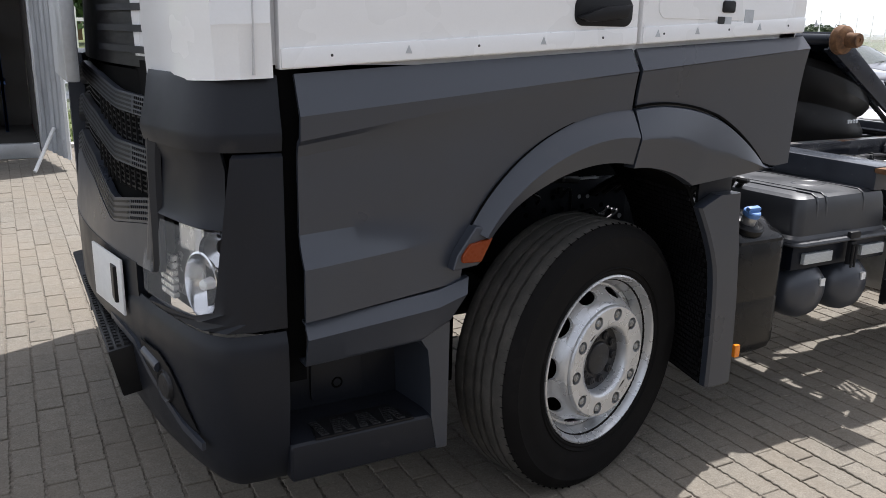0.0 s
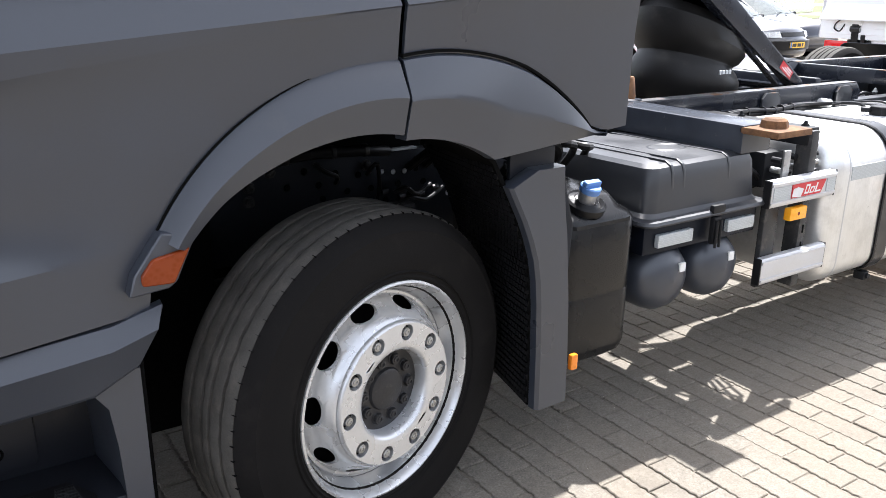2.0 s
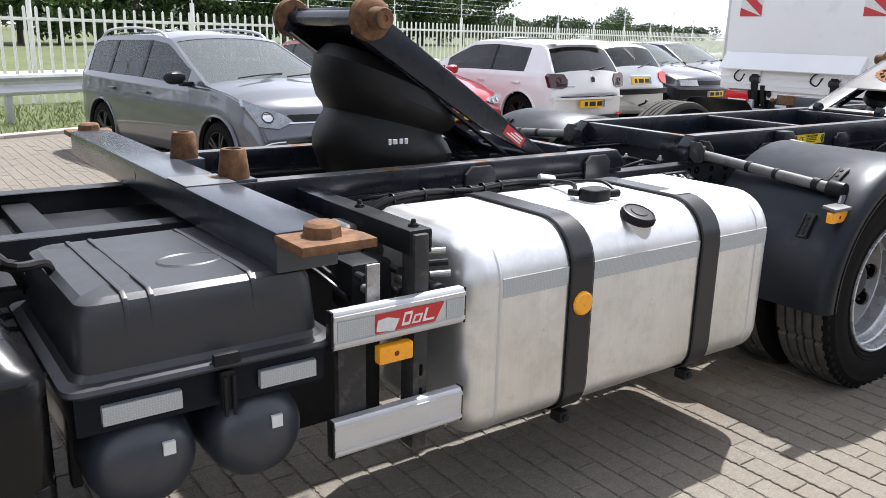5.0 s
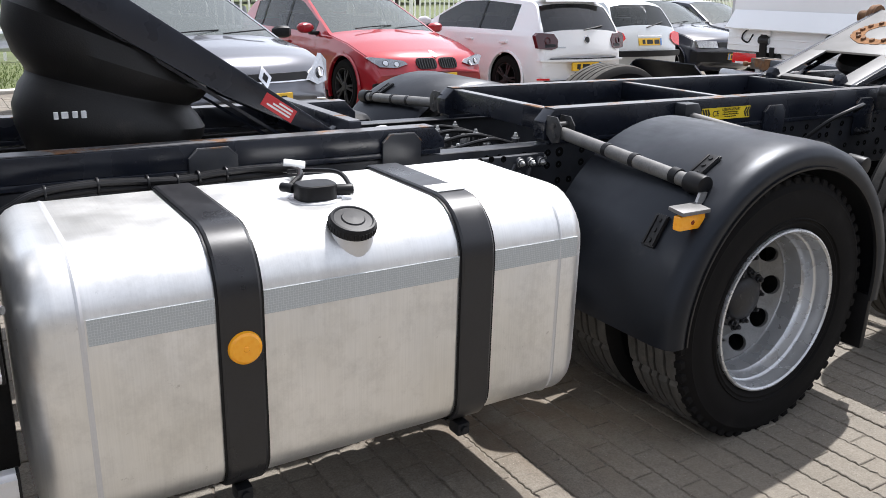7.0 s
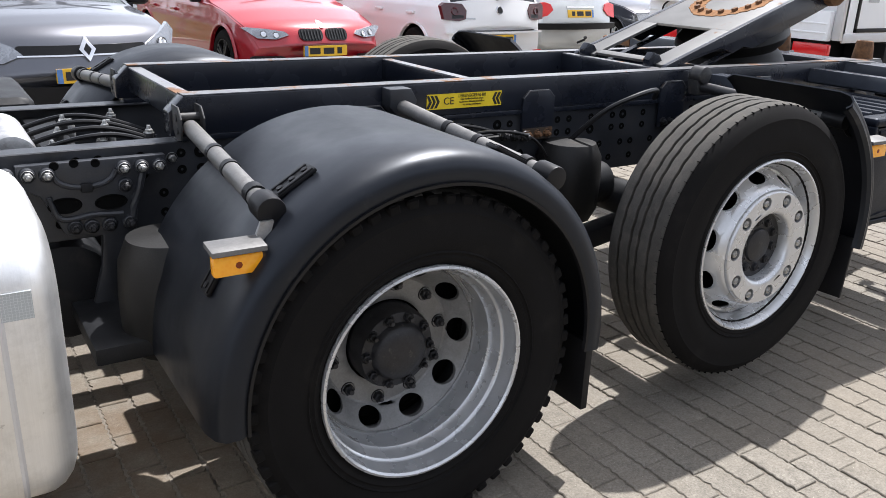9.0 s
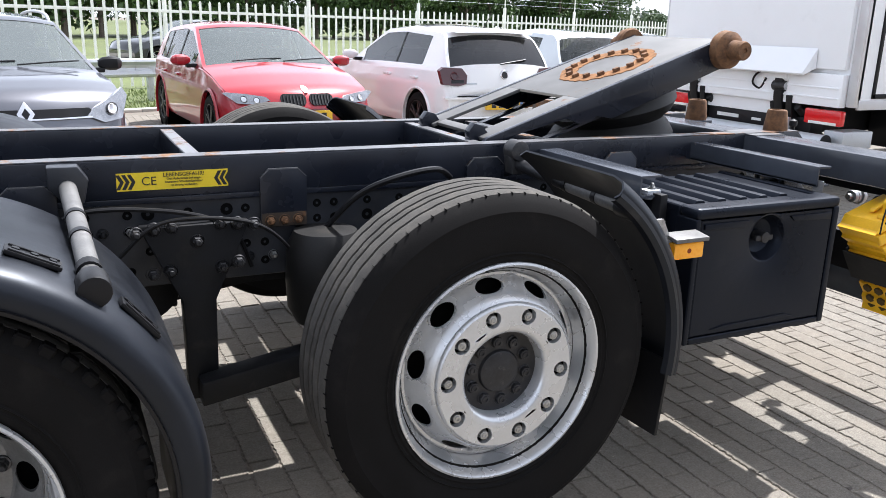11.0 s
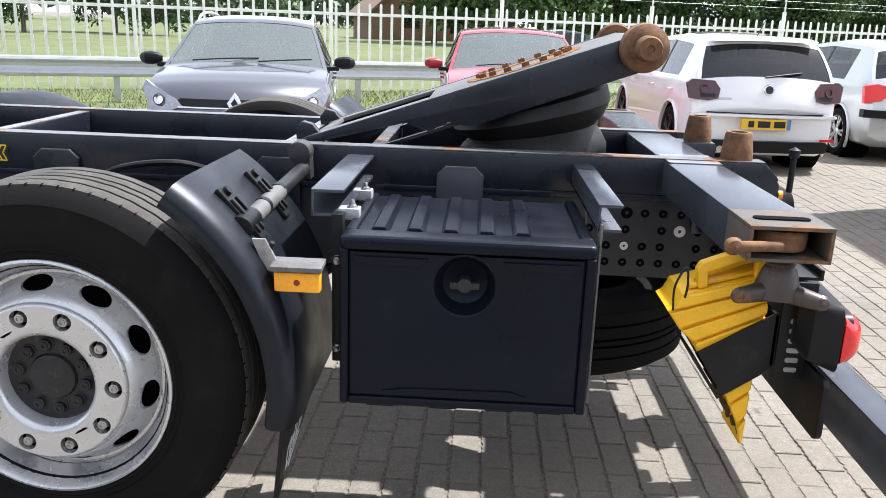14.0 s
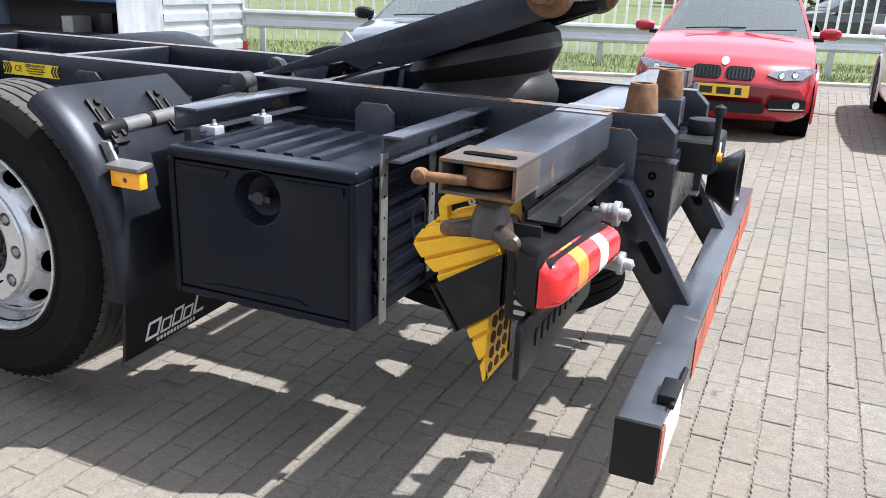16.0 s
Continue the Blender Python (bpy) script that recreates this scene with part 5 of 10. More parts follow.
def build_adblue():
    x0, x1, y0, y1, z0, z1 = 0.715, 1.035, 0.115, 0.60, 0.30, 0.80
    rows = []
    for ins, z in ((0.03, z0), (0.008, z0 + 0.02), (0.0, z0 + 0.05), (0.0, 0.535), (0.002, 0.54), (0.0, 0.545), (0.0, z1 - 0.02), (0.012, z1), (0.035, z1 + 0.012), (0.06, z1 + 0.05), (0.085, z1 + 0.058)):
        rows.append([(x, y, z + (0.05 * (y - y0) if z > z1 - 0.01 else 0)) for x, y in rounded(x0 + ins, x1 - ins, y0 + ins, y1 - ins, 0.055)])
    tank = loft(rows, True)
    tank.verts.ensure_lookup_table()
    tank.faces.new([v for v in tank.verts][-len(rows[0]):])
    t = part("urea_tank", tank, M_TANKBLK, TRUCK, "black moulded plastic urea tank", angle=45)
    m = Matrix.Translation((0.845, 0.175, 0.840)) @ pose(0, 0, 0, 20, 0, 0) @ pose(0, 0, 0, 90, 0, 0)
    part("neck_collar", lathe([(0.066, -0.02), (0.068, 0.004), (0.060, 0.010), (0.050, 0.0), (0.046, 0.004), (0.038, 0.012), (0.030, 0.004)], 30, m), M_BLACK, t)
    part("filler_neck", lathe([(0.029, 0.0), (0.029, 0.046), (0.024, 0.048)], 24, m), M_STEEL, t, "worn steel filler neck")
    cap = lathe([(0.030, 0.040), (0.034, 0.043), (0.034, 0.060), (0.030, 0.064), (0.0001, 0.064)], 24, m)
    put(cap, prism(rounded(-0.033, 0.033, 0.060, 0.080, 0.008), "z", -0.010, 0.010, 0.004), m)
    part("blue_cap", cap, M_BLUE, t, "blue screw cap with grip")
    for y in (0.16,):
        part("tank_band", loft([[(x, yy, z) for x, yy in ((x0 - 0.004, y1), (x0 - 0.004, y0 + 0.05), (x0 + 0.04, y0 - 0.004), (x1 - 0.05, y0 - 0.004), (x1 + 0.004, y0 + 0.05), (x1 + 0.004, y1))] for z in (0.775, 0.787)]), M_FRAME, t)
    # hoses and plugs over the tank
    rng = random.Random(3)
    for k in range(7):
        y = 0.32 + 0.05 * k
        pts = [(0.60 + 0.03 * k, 0.80, 0.90), (0.66 + 0.02 * k, y + 0.10, 0.99 + 0.01 * (k % 3)), (0.74 + 0.02 * k, y, 0.965 + 0.012 * (k % 2)), (0.83 + 0.015 * k, y + 0.04, 0.90)]
        part("hose", tube(pts, 0.012 if k % 2 else 0.008, 8), M_BLACK, TRUCK)
    for k in range(4):
        part("hose_fitting", cyl((0.66 + 0.06 * k, 0.36 + 0.03 * k, 0.945), (0.70 + 0.06 * k, 0.34 + 0.03 * k, 0.96), 0.014, 10), M_FRAME, TRUCK)
    for k in range(6):
        x = 0.60 + 0.07 * k
        hs = part("hose", tube([(x, 0.84, 0.86), (x + 0.02, 0.66, 0.97 + 0.012 * (k % 2)), (x + 0.07, 0.48 - 0.02 * k, 1.0 - 0.015 * (k % 3)), (x + 0.15, 0.44, 0.95), (x + 0.18, 0.52, 0.88)], 0.016 - 0.002 * (k % 3), 8), M_RUBBER, TRUCK)
        part("hose_clamp", cyl((x + 0.068, 0.49 - 0.02 * k, 1.0 - 0.015 * (k % 3)), (x + 0.080, 0.478 - 0.02 * k, 0.998 - 0.015 * (k % 3)), 0.0185 - 0.002 * (k % 3), 10), M_HUB, hs)
    part("pipe_bracket", box(0.98, 1.06, 0.55, 0.78, 0.86, 0.875, 0.004), M_FRAME, TRUCK)
    sh = part("rear_shield", prism([(0.66, 0.31), (0.70, 0.31), (0.73, 0.80), (0.68, 0.97), (0.66, 0.97)], "y", 0.10, 0.16, 0.01), M_BOXBLK, TRUCK, "black ribbed shield beside the urea tank")


build_adblue()


def build_side_guard():
    for z, tag in ((0.776, True), (0.477, False)):
        x0, x1 = 1.675, 2.083
        g = BM()
        prof = [(0.075, z - 0.051), (0.070, z - 0.040), (0.070, z + 0.040), (0.075, z + 0.051), (0.10, z + 0.051), (0.10, z - 0.051)]
        g = prism(prof, "x", x0, x1, 0.002)
        put(g, box(x0, x1, 0.066, 0.072, z + 0.030, z + 0.040))
        put(g, box(x0, x1, 0.066, 0.072, z - 0.040, z - 0.030))
        pl = part("side_guard_plank", g, M_ALU, TRUCK, "short ribbed aluminium side-guard plank")
        part("end_cap", box(x0 - 0.006, x0 + 0.001, 0.072, 0.102, z - 0.052, z + 0.052, 0.002), M_BLACK, pl)
        part("end_cap", box(x1 - 0.001, x1 + 0.006, 0.072, 0.102, z - 0.052, z + 0.052, 0.002), M_BLACK, pl)
        if tag:
            part("red_sticker", prism([(1.795, z - 0.026), (1.98, z - 0.026), (2.01, z + 0.026), (1.795, z + 0.026)], "y", 0.0655, 0.0695), M_REDLAB, pl, "torn red sticker with white bars")
            for xa, hg in ((1.872, 0.036), (1.904, 0.024)):
                st = BM()
                for u0, u1, v0, v1 in ((0, 1, 0, 0.2), (0, 1, 0.8, 1), (0, 0.2, 0.2, 0.8), (0.8, 1, 0.2, 0.8)):
                    sl = lambda u, v: (xa + 0.026 * u + 0.010 * v, z - 0.018 + hg * v)
                    put(st, prism([sl(u0, v0), sl(u1, v0), sl(u1, v1), sl(u0, v1)], "y", 0.0645, 0.0655))
                part("print_frame", st, M_STICK, pl)
            part("print_bar", prism([(1.938, z - 0.018), (1.975, z - 0.018), (1.977, z - 0.012), (1.948, z - 0.012), (1.957, z + 0.018), (1.950, z + 0.018)], "y", 0.0645, 0.0655), M_STICK, pl)
            part("torn_patch", prism([(1.795, z - 0.020), (1.85, z - 0.026), (1.865, z + 0.004), (1.83, z + 0.014), (1.80, z + 0.010)], "y", 0.0640, 0.0650), M_TAPEW, pl)
            part("tape_patch", box(1.685, 1.79, 0.0675, 0.0695, z - 0.026, z + 0.026), M_TAPE, pl)
            part("tape_patch", box(2.02, 2.078, 0.0675, 0.0695, z - 0.026, z + 0.026), M_TAPE, pl)
    reflector_lamp(1.86, 0.085, 0.683, 0.105, 0.05, shield=False)
    post = part("guard_upright", box(1.938, 1.985, 0.105, 0.17, 0.36, 0.985, 0.006), M_WORN, TRUCK, "worn dark steel upright behind the planks")
    part("guard_upright", box(1.705, 1.79, 0.105, 0.13, 0.40, 0.80, 0.006), M_WORN, TRUCK, "worn dark steel upright behind the planks")
    part("guard_bracket", box(1.930, 2.005, 0.12, 0.62, 0.925, 0.995, 0.008), M_FRAME, post, "black top bracket of the upright")
    for k in range(3):
        part("upright_slot", prism(rounded(1.958, 1.968, 0.44 + 0.07 * k, 0.475 + 0.07 * k, 0.005, 3), "y", 0.1035, 0.1055), M_DEEP, post)
    # added sheet that hides lit ground and stands for shade behind the valves
    part("shade_backing", box(1.69, 2.11, 0.56, 0.58, 0.26, 0.93, 0.01), M_FRAME, TRUCK, "dark sheet added for the shade behind the valves")
    for k in range(6):
        part("fitting", cyl((1.80 + 0.03 * k, 0.17 + 0.02 * (k % 3), 0.88 - 0.045 * (k % 4)), (1.80 + 0.03 * k, 0.13 + 0.02 * (k % 3), 0.88 - 0.045 * (k % 4)), 0.012, 10), M_BOLT if k % 2 else M_FRAME, TRUCK, "pipe fitting")
    for y in (0.16, 0.45):
        part("bolt", hexnut(0.012, 0.010, Matrix.Translation((1.968, y, 0.995)) @ pose(0, 0, 0, -90, 0, 0)), M_FRAME, post)
    part("slotted_plate", box(1.80, 1.84, 0.12, 0.13, 0.80, 0.92, 0.003), M_STEEL, TRUCK, "worn perforated steel plate")
    for k in range(5):
        part("valve_hose", tube([(1.72 + 0.05 * k, 0.5, 0.9), (1.75 + 0.05 * k, 0.30, 0.86 - 0.02 * k), (1.80 + 0.05 * k, 0.22, 0.80), (1.90 + 0.03 * k, 0.35, 0.72)], 0.009, 8), M_BLACK, TRUCK)
    part("valve_block", box(1.80, 1.93, 0.20, 0.32, 0.76, 0.90, 0.015), M_FRAME, TRUCK)
    for k in range(3):
        part("pipe_union", cyl((2.03 + 0.012 * k, 0.20, 0.905 - 0.035 * k), (2.085 + 0.010 * k, 0.17, 0.910 - 0.035 * k), 0.010, 10), M_BOLT if k != 1 else M_FRAME, TRUCK, "small steel pipe union")
    part("pressure_valve", cyl((2.04, 0.20, 0.80), (2.04, 0.13, 0.80), 0.028, 16, w=0.006), M_FRAME, TRUCK)
    dr = part("air_drier", prism([(1.865, 0.80), (1.865, 0.905), (1.895, 0.955), (2.06, 0.955), (2.10, 0.905), (2.10, 0.80)], "y", 0.40, 0.52, 0.016, 3), M_STAY, TRUCK, "dusty cast valve body on the frame")
    part("drier_boss", cyl((1.98, 0.385, 0.87), (1.98, 0.41, 0.87), 0.035, 20, w=0.005), M_FRAME, dr)
    part("guard_arm", box(1.955, 2.025, 0.60, 0.86, 0.925, 0.985, 0.006), M_CHASSIS, post, "blue-black arm between frame and upright")
    part("channel_mouth", box(1.940, 1.995, 0.1180, 0.1205, 0.938, 0.984, 0.002), M_DEEP, post)


build_side_guard()


def build_rear_fender():
    cx, cz, R = DRIVE_C[0] + 0.015, 0.460, 0.578
    prof = [(R - 0.085, -0.012), (R - 0.060, -0.020), (R - 0.030, -0.016), (R - 0.012, 0.004), (R - 0.002, 0.045), (R, 0.09), (R, 0.62), (R - 0.02, 0.64)]
    f = thicken(lathe(prof, 48, Matrix.Translation((cx, 0, cz)), -6, 183), 0.006)
    fd = part("wheel_fender", f, M_FENDER, TRUCK, "black plastic half-round fender over the twin tyres", angle=50)
    part("fender_edge", lathe([(R - 0.088, -0.010), (R - 0.086, -0.020), (R - 0.078, -0.021), (R - 0.076, -0.010)], 48, Matrix.Translation((cx, 0, cz)), -6, 183), M_BLACK, fd)
    mirror_part(fd)
    part("mud_flap", box(cx + R - 0.06, cx + R - 0.035, 0.0, 0.60, 0.20, 0.42, 0.004), M_BLACK, fd, "black rubber mud flap")
    for (xa, za), (xb, zb), yb in (((4.065, 0.965), (4.03, 0.915), 0.085), ((4.765, 0.985), (4.787, 0.92), 0.03)):
        rod = cyl((xa, 0.80, za), (xb, yb + 0.02, zb), 0.0235, 18)
        r = part("fender_stay", rod, M_STAY, TRUCK, "grey round fender stay with black collars and cap")
        for q in (0.42, 0.62):
            part("stay_collar", cyl((xb + (xa - xb) * q, yb + (0.8 - yb) * q, zb + (za - zb) * q), (xb + (xa - xb) * (q + 0.03), yb + (0.8 - yb) * (q + 0.03), zb + (za - zb) * (q + 0.03)), 0.0255, 18), M_BLACK, r)
        part("stay_cap", cyl((xb, yb - 0.01, zb), (xb + (xa - xb) * 0.08, yb + 0.06, zb + (za - zb) * 0.08), 0.034, 18, w=0.005), M_BLACK, r)
        part("stay_collar", cyl((xb + (xa - xb) * 0.15, yb + 0.10, zb + (za - zb) * 0.15), (xb + (xa - xb) * 0.2, yb + 0.13, zb + (za - zb) * 0.2), 0.027, 18), M_BLACK, r)
        br = prism([(xa - 0.05, za + 0.06), (xa + 0.03, za + 0.06), (xa + 0.055, za + 0.02), (xa + 0.04, za - 0.045), (xa - 0.01, za - 0.045), (xa - 0.05, za)], "y", 0.79, 0.85, 0.006)
        fork = xa < 4.5
        if fork:
            br.free()
            br = BM()
            for dx in (-0.036, 0.030):
                put(br, prism([(0.86, za + 0.062), (0.800, za + 0.062), (0.772, za + 0.030), (0.778, za - 0.030), (0.82, za - 0.040), (0.86, za - 0.01)], "x", xa + dx, xa + dx + 0.006, 0.002))
            put(br, cyl((xa - 0.040, 0.815, za + 0.030), (xa + 0.040, 0.815, za + 0.030), 0.012, 12))
            put(br, cyl((xa - 0.040, 0.805, za - 0.008), (xa + 0.040, 0.805, za - 0.008), 0.010, 12))
        part("stay_bracket", br, M_WORN if fork else M_RAIL, r, "scratched steel stay bracket")
        for da in (-1, 1):
            x = xb + (0.085 if da > 0 else -0.105)
            z = cz + math.sqrt(max(0.01, (R + 0.004) ** 2 - (x - cx) ** 2))
            an = math.degrees(math.atan2(z - cz, x - cx))
            clip = box(-0.004, 0.006, -0.026, 0.026, -0.056, 0.056, 0.003)
            for q in (-0.019, 0.019):
                put(clip, box(0.004, 0.010, q - 0.005, q + 0.005, -0.050, 0.050, 0.002))
            for q in (-0.036, 0.0, 0.036):
                put(clip, cyl((0.004, 0.0, q), (0.010, 0.0, q), 0.008, 10))
            part("fender_clip", clip, M_BLACK, r, "black studded fender clip").matrix_basis = Matrix.Translation((x, yb + 0.075, z)) @ pose(0, 0, 0, 0, -an, 0)
        if fork:
            mirror_part(r)
    reflector_lamp(3.935, 0.045, 0.825, 0.108, 0.046)
    part("lamp_bracket", prism([(3.96, 0.80), (4.0, 0.80), (4.03, 0.90), (4.0, 0.90)], "y", 0.065, 0.075), M_STEEL, TRUCK, "bent lamp bracket")
    # quarter fender behind the lifted axle
    cx, cz, R = TAG_C[0], TAG_C[1], 0.605
    prof = [(R - 0.062, -0.004), (R - 0.050, -0.018), (R - 0.030, -0.018), (R - 0.010, 0.002), (R, 0.045), (R + 0.001, 0.10), (R + 0.001, 0.50), (R - 0.02, 0.52)]
    q = part("quarter_fender", thicken(lathe(prof, 30, Matrix.Translation((cx, 0.035, cz)), -9, 56), 0.006), M_FENDER, TRUCK, "black scuffed quarter fender behind the lifted wheel", angle=50)
    part("rolled_edge", lathe([(R - 0.072, 0.002), (R - 0.066, -0.014), (R - 0.052, -0.022), (R - 0.040, -0.018), (R - 0.036, -0.004)], 30, Matrix.Translation((cx, 0.035, cz)), -9, 56), M_FENDER, q)
    mirror_part(q)
    for y in (0.16, 0.40):
        clip = box(-0.006, 0.008, -0.028, 0.028, -0.080, 0.080, 0.005)
        for k in range(2):
            put(clip, box(0.006, 0.016, -0.024 + 0.034 * k, -0.010 + 0.034 * k, -0.062, 0.040, 0.003))
        put(clip, cyl((0.006, 0.0, 0.062), (0.018, 0.0, 0.062), 0.012, 10))
        part("fender_clip", clip, M_BLACK, q, "black ribbed fender clip").matrix_basis = Matrix.Translation((cx + (R + 0.002) * math.cos(radians(42)), y, cz + (R + 0.002) * math.sin(radians(42)))) @ pose(0, 0, 0, 0, -42, 0)
    fl = part("mud_flap", box(-0.006, 0.006, -0.29, 0.29, -0.238, 0.0, 0.003), M_BLACK, q, "black rubber mud flap with white print")
    fl.matrix_basis = Matrix.Translation((cx + R - 0.055, 0.34, 0.515)) @ pose(0, 0, 0, 0, 6, 4)
    for ya, wd, hg in ((-0.205, 0.062, 0.058), (-0.135, 0.048, 0.044), (-0.080, 0.048, 0.058), (-0.025, 0.046, 0.044)):
        z0 = -0.205
        st = BM()                                         # slanted open frames stand for the mark
        for u0, u1, v0, v1 in ((0, 1, 0, 0.16), (0, 1, 0.84, 1), (0, 0.15, 0.16, 0.84), (0.85, 1, 0.16, 0.84)):
            sl = lambda u, v: (ya + wd * u + 0.3 * hg * v, z0 + hg * v)
            put(st, prism([sl(u0, v0), sl(u1, v0), sl(u1, v1), sl(u0, v1)], "x", 0.0062, 0.0072))
        part("print_frame", st, M_STICK, fl)
    part("print_bar", prism([(0.030, -0.205), (0.085, -0.205), (0.088, -0.195), (0.044, -0.195), (0.060, -0.140), (0.048, -0.140)], "x", 0.0062, 0.0072), M_STICK, fl)
    for k in range(12):
        part("print_bar", box(0.0062, 0.0072, -0.150 + 0.0165 * k, -0.139 + 0.0165 * k, -0.226, -0.214), M_STICK, fl)
    r = part("fender_stay", cyl((6.21, 0.80, 0.985), (6.205, 0.16, 0.958), 0.0225, 18), M_HUB, TRUCK, "dark round fender stay with pale sleeve and black cap")
    part("pale_sleeve", cyl((6.2065, 0.19, 0.9595), (6.208, 0.47, 0.971), 0.0240, 18), M_STAY, r, "scuffed pale sleeve")
    for q in (0.30, 0.46):
        part("stay_collar", cyl((6.206, q, 0.9645 + 0.042 * (q - 0.3)), (6.206, q + 0.02, 0.9655 + 0.042 * (q - 0.3)), 0.0255, 18), M_BLACK, r)
    part("stay_cap", cyl((6.205, 0.11, 0.955), (6.206, 0.20, 0.96), 0.031, 20, w=0.004), M_BLACK, r)
    eye = lathe([(0.0001, -0.045), (0.018, -0.045), (0.034, -0.040), (0.036, -0.02), (0.036, 0.02)], 24, Matrix.Translation((6.200, 0.80, 1.035)))
    put(eye, prism([(6.168, 1.03), (6.232, 1.03), (6.235, 0.95), (6.180, 0.95)], "y", 0.775, 0.83, 0.008))
    part("stay_bracket", eye, M_WORN, r, "worn steel stay eye")
    part("lamp_cable", tube([(6.215, 0.13, 0.94), (6.24, 0.12, 0.905), (6.27, 0.11, 0.90), (6.285, 0.10, 0.93)], 0.006, 8), M_BLACK, r)
    reflector_lamp(6.35, 0.075, 0.847, 0.108, 0.048)
    part("lamp_bracket", prism([(6.27, 0.865), (6.31, 0.865), (6.27, 0.94), (6.24, 0.94)], "y", 0.085, 0.095), M_STEEL, TRUCK)


build_rear_fender()


def build_toolbox():
    x0, x1, y0, y1, z0, z1 = 6.436, 7.047, 0.150, 0.66, 0.512, 0.948
    tb = part("tool_box", box(x0, x1, y0 + 0.06, y1, z0, z1 - 0.02, 0.010, 3), M_BOXBLK, TRUCK, "black plastic tool box with ribbed lid and locked door")
    lid = part("box_lid", box(x0 + 0.006, x1 - 0.006, y0 + 0.012, y1 - 0.006, z1 - 0.026, z1 - 0.012, 0.006), M_BOXBLK, tb, "ribbed top with pale scratches")
    for k in range(5):
        a = x0 + 0.085 + 0.088 * k
        part("lid_rib", prism([(a - 0.026, z1 - 0.014), (a - 0.014, z1 + 0.003), (a + 0.014, z1 + 0.003), (a + 0.026, z1 - 0.014)], "y", y0 + 0.062, y1 - 0.05, 0.004), M_BOXBLK, lid)
    part("lid_lip", box(x0, x1, y0 - 0.021, y0 + 0.06, z1 - 0.038, z1 - 0.002, 0.017, 4), M_BOXBLK, lid)
    for xa in (x0, x1 - 0.03):
        part("lid_edge", box(xa, xa + 0.03, y0 + 0.058, y1, z1 - 0.034, z1 - 0.004, 0.010, 3), M_BOXBLK, lid)
    # door with a round dish for the lock
    dx0, dx1, dz0, dz1 = x0 + 0.022, x1 - 0.026, z0 + 0.022, z1 - 0.040
    lx, lz, r = 6.737, 0.832, 0.074
    yd = y0 - 0.012
    bm = BM()
    ring = 32

    def edge(t):
        x, z = math.cos(t), math.sin(t)
        cands = []
        if x > 1e-6:
            cands.append((dx1 - lx) / x)
        if x < -1e-6:
            cands.append((dx0 - lx) / x)
        if z > 1e-6:
            cands.append((dz1 - lz) / z)
        if z < -1e-6:
            cands.append((dz0 - lz) / z)
        s = min(cands)
        return lx + x * s, lz + z * s
    angs = sorted([2 * math.pi * k / ring for k in range(ring)] + [math.atan2(b - lz, a - lx) % (2 * math.pi) for a in (dx0, dx1) for b in (dz0, dz1)])
    rows = []
    for t in angs:
        ex, ez = edge(t)
        c, s = math.cos(t), math.sin(t)
        rows.append([(ex, y0 + 0.004, ez), (ex, yd, ez), (ex + (lx - ex) * 0.02, yd - 0.004, ez + (lz - ez) * 0.02), (lx + c * (r + 0.006), yd - 0.005, lz + s * (r + 0.006)), (lx + c * r, yd - 0.002, lz + s * r),
                     (lx + c * r * 0.90, yd + 0.016, lz + s * r * 0.90), (lx + c * r * 0.74, yd + 0.034, lz + s * r * 0.74), (lx + c * r * 0.5, yd + 0.043, lz + s * r * 0.5), (lx + c * 0.001, yd + 0.045, lz + s * 0.001)])
    rows.append(rows[0])
    door = part("door", loft(rows), M_BOXBLK, tb, "black grained door panel with round lock dish", angle=28)
    lk = box(lx - 0.036, lx + 0.036, yd + 0.004, yd + 0.016, lz - 0.011, lz + 0.007, 0.005)
    put(lk, cyl((lx, yd + 0.046, lz), (lx, yd + 0.0, lz), 0.018, 18, w=0.003))
    part("lock_handle", lk, M_HUB, door, "dark folding lock handle")
    part("lock_barrel", cyl((lx + 0.012, yd + 0.003, lz - 0.001), (lx + 0.012, yd + 0.0005, lz - 0.001), 0.0065, 14), M_HUB, door, "steel lock barrel")
    for xa, xb, sg in ((dx0 + 0.012, lx - r - 0.012, 1), (lx + r + 0.012, dx1 - 0.012, -1)):
        q = [(xa, dz1 - 0.010), (xb, dz1 - 0.010), (xb - (0.02 if sg > 0 else 0), dz1 - 0.034), (xa + (0.0 if sg > 0 else 0.02), dz1 - 0.028)]
        part("door_band", prism(q, "y", yd - 0.011, yd + 0.002, 0.0045, 2), M_BOXBLK, door)
    part("door_band", prism([(dx0 + 0.08, dz0 + 0.018), (dx1 - 0.12, dz0 + 0.018), (dx1 - 0.16, dz0 + 0.032), (dx0 + 0.14, dz0 + 0.028)], "y", yd - 0.010, yd + 0.002, 0.004, 2), M_BOXBLK, door)
    part("hanger_post", box(x0 - 0.040, x0 - 0.012, y0 + 0.10, y0 + 0.14, z0 + 0.06, z1 + 0.02, 0.004), M_FRAME, tb, "black steel hanger beside the box")
    for z in (z0 + 0.10, z1 - 0.10):
        part("hanger_bolt", hexnut(0.011, 0.010, Matrix.Translation((x0 - 0.026, y0 + 0.10, z))), M_BOLT, tb)
    for x in (x0 + 0.10, x0 + 0.26, x0 + 0.40, x0 + 0.52):
        part("hinge", box(x - 0.035, x + 0.035, y0 - 0.012, y0 + 0.01, z0 - 0.006, z0 + 0.016, 0.005), M_BOXBLK, tb)
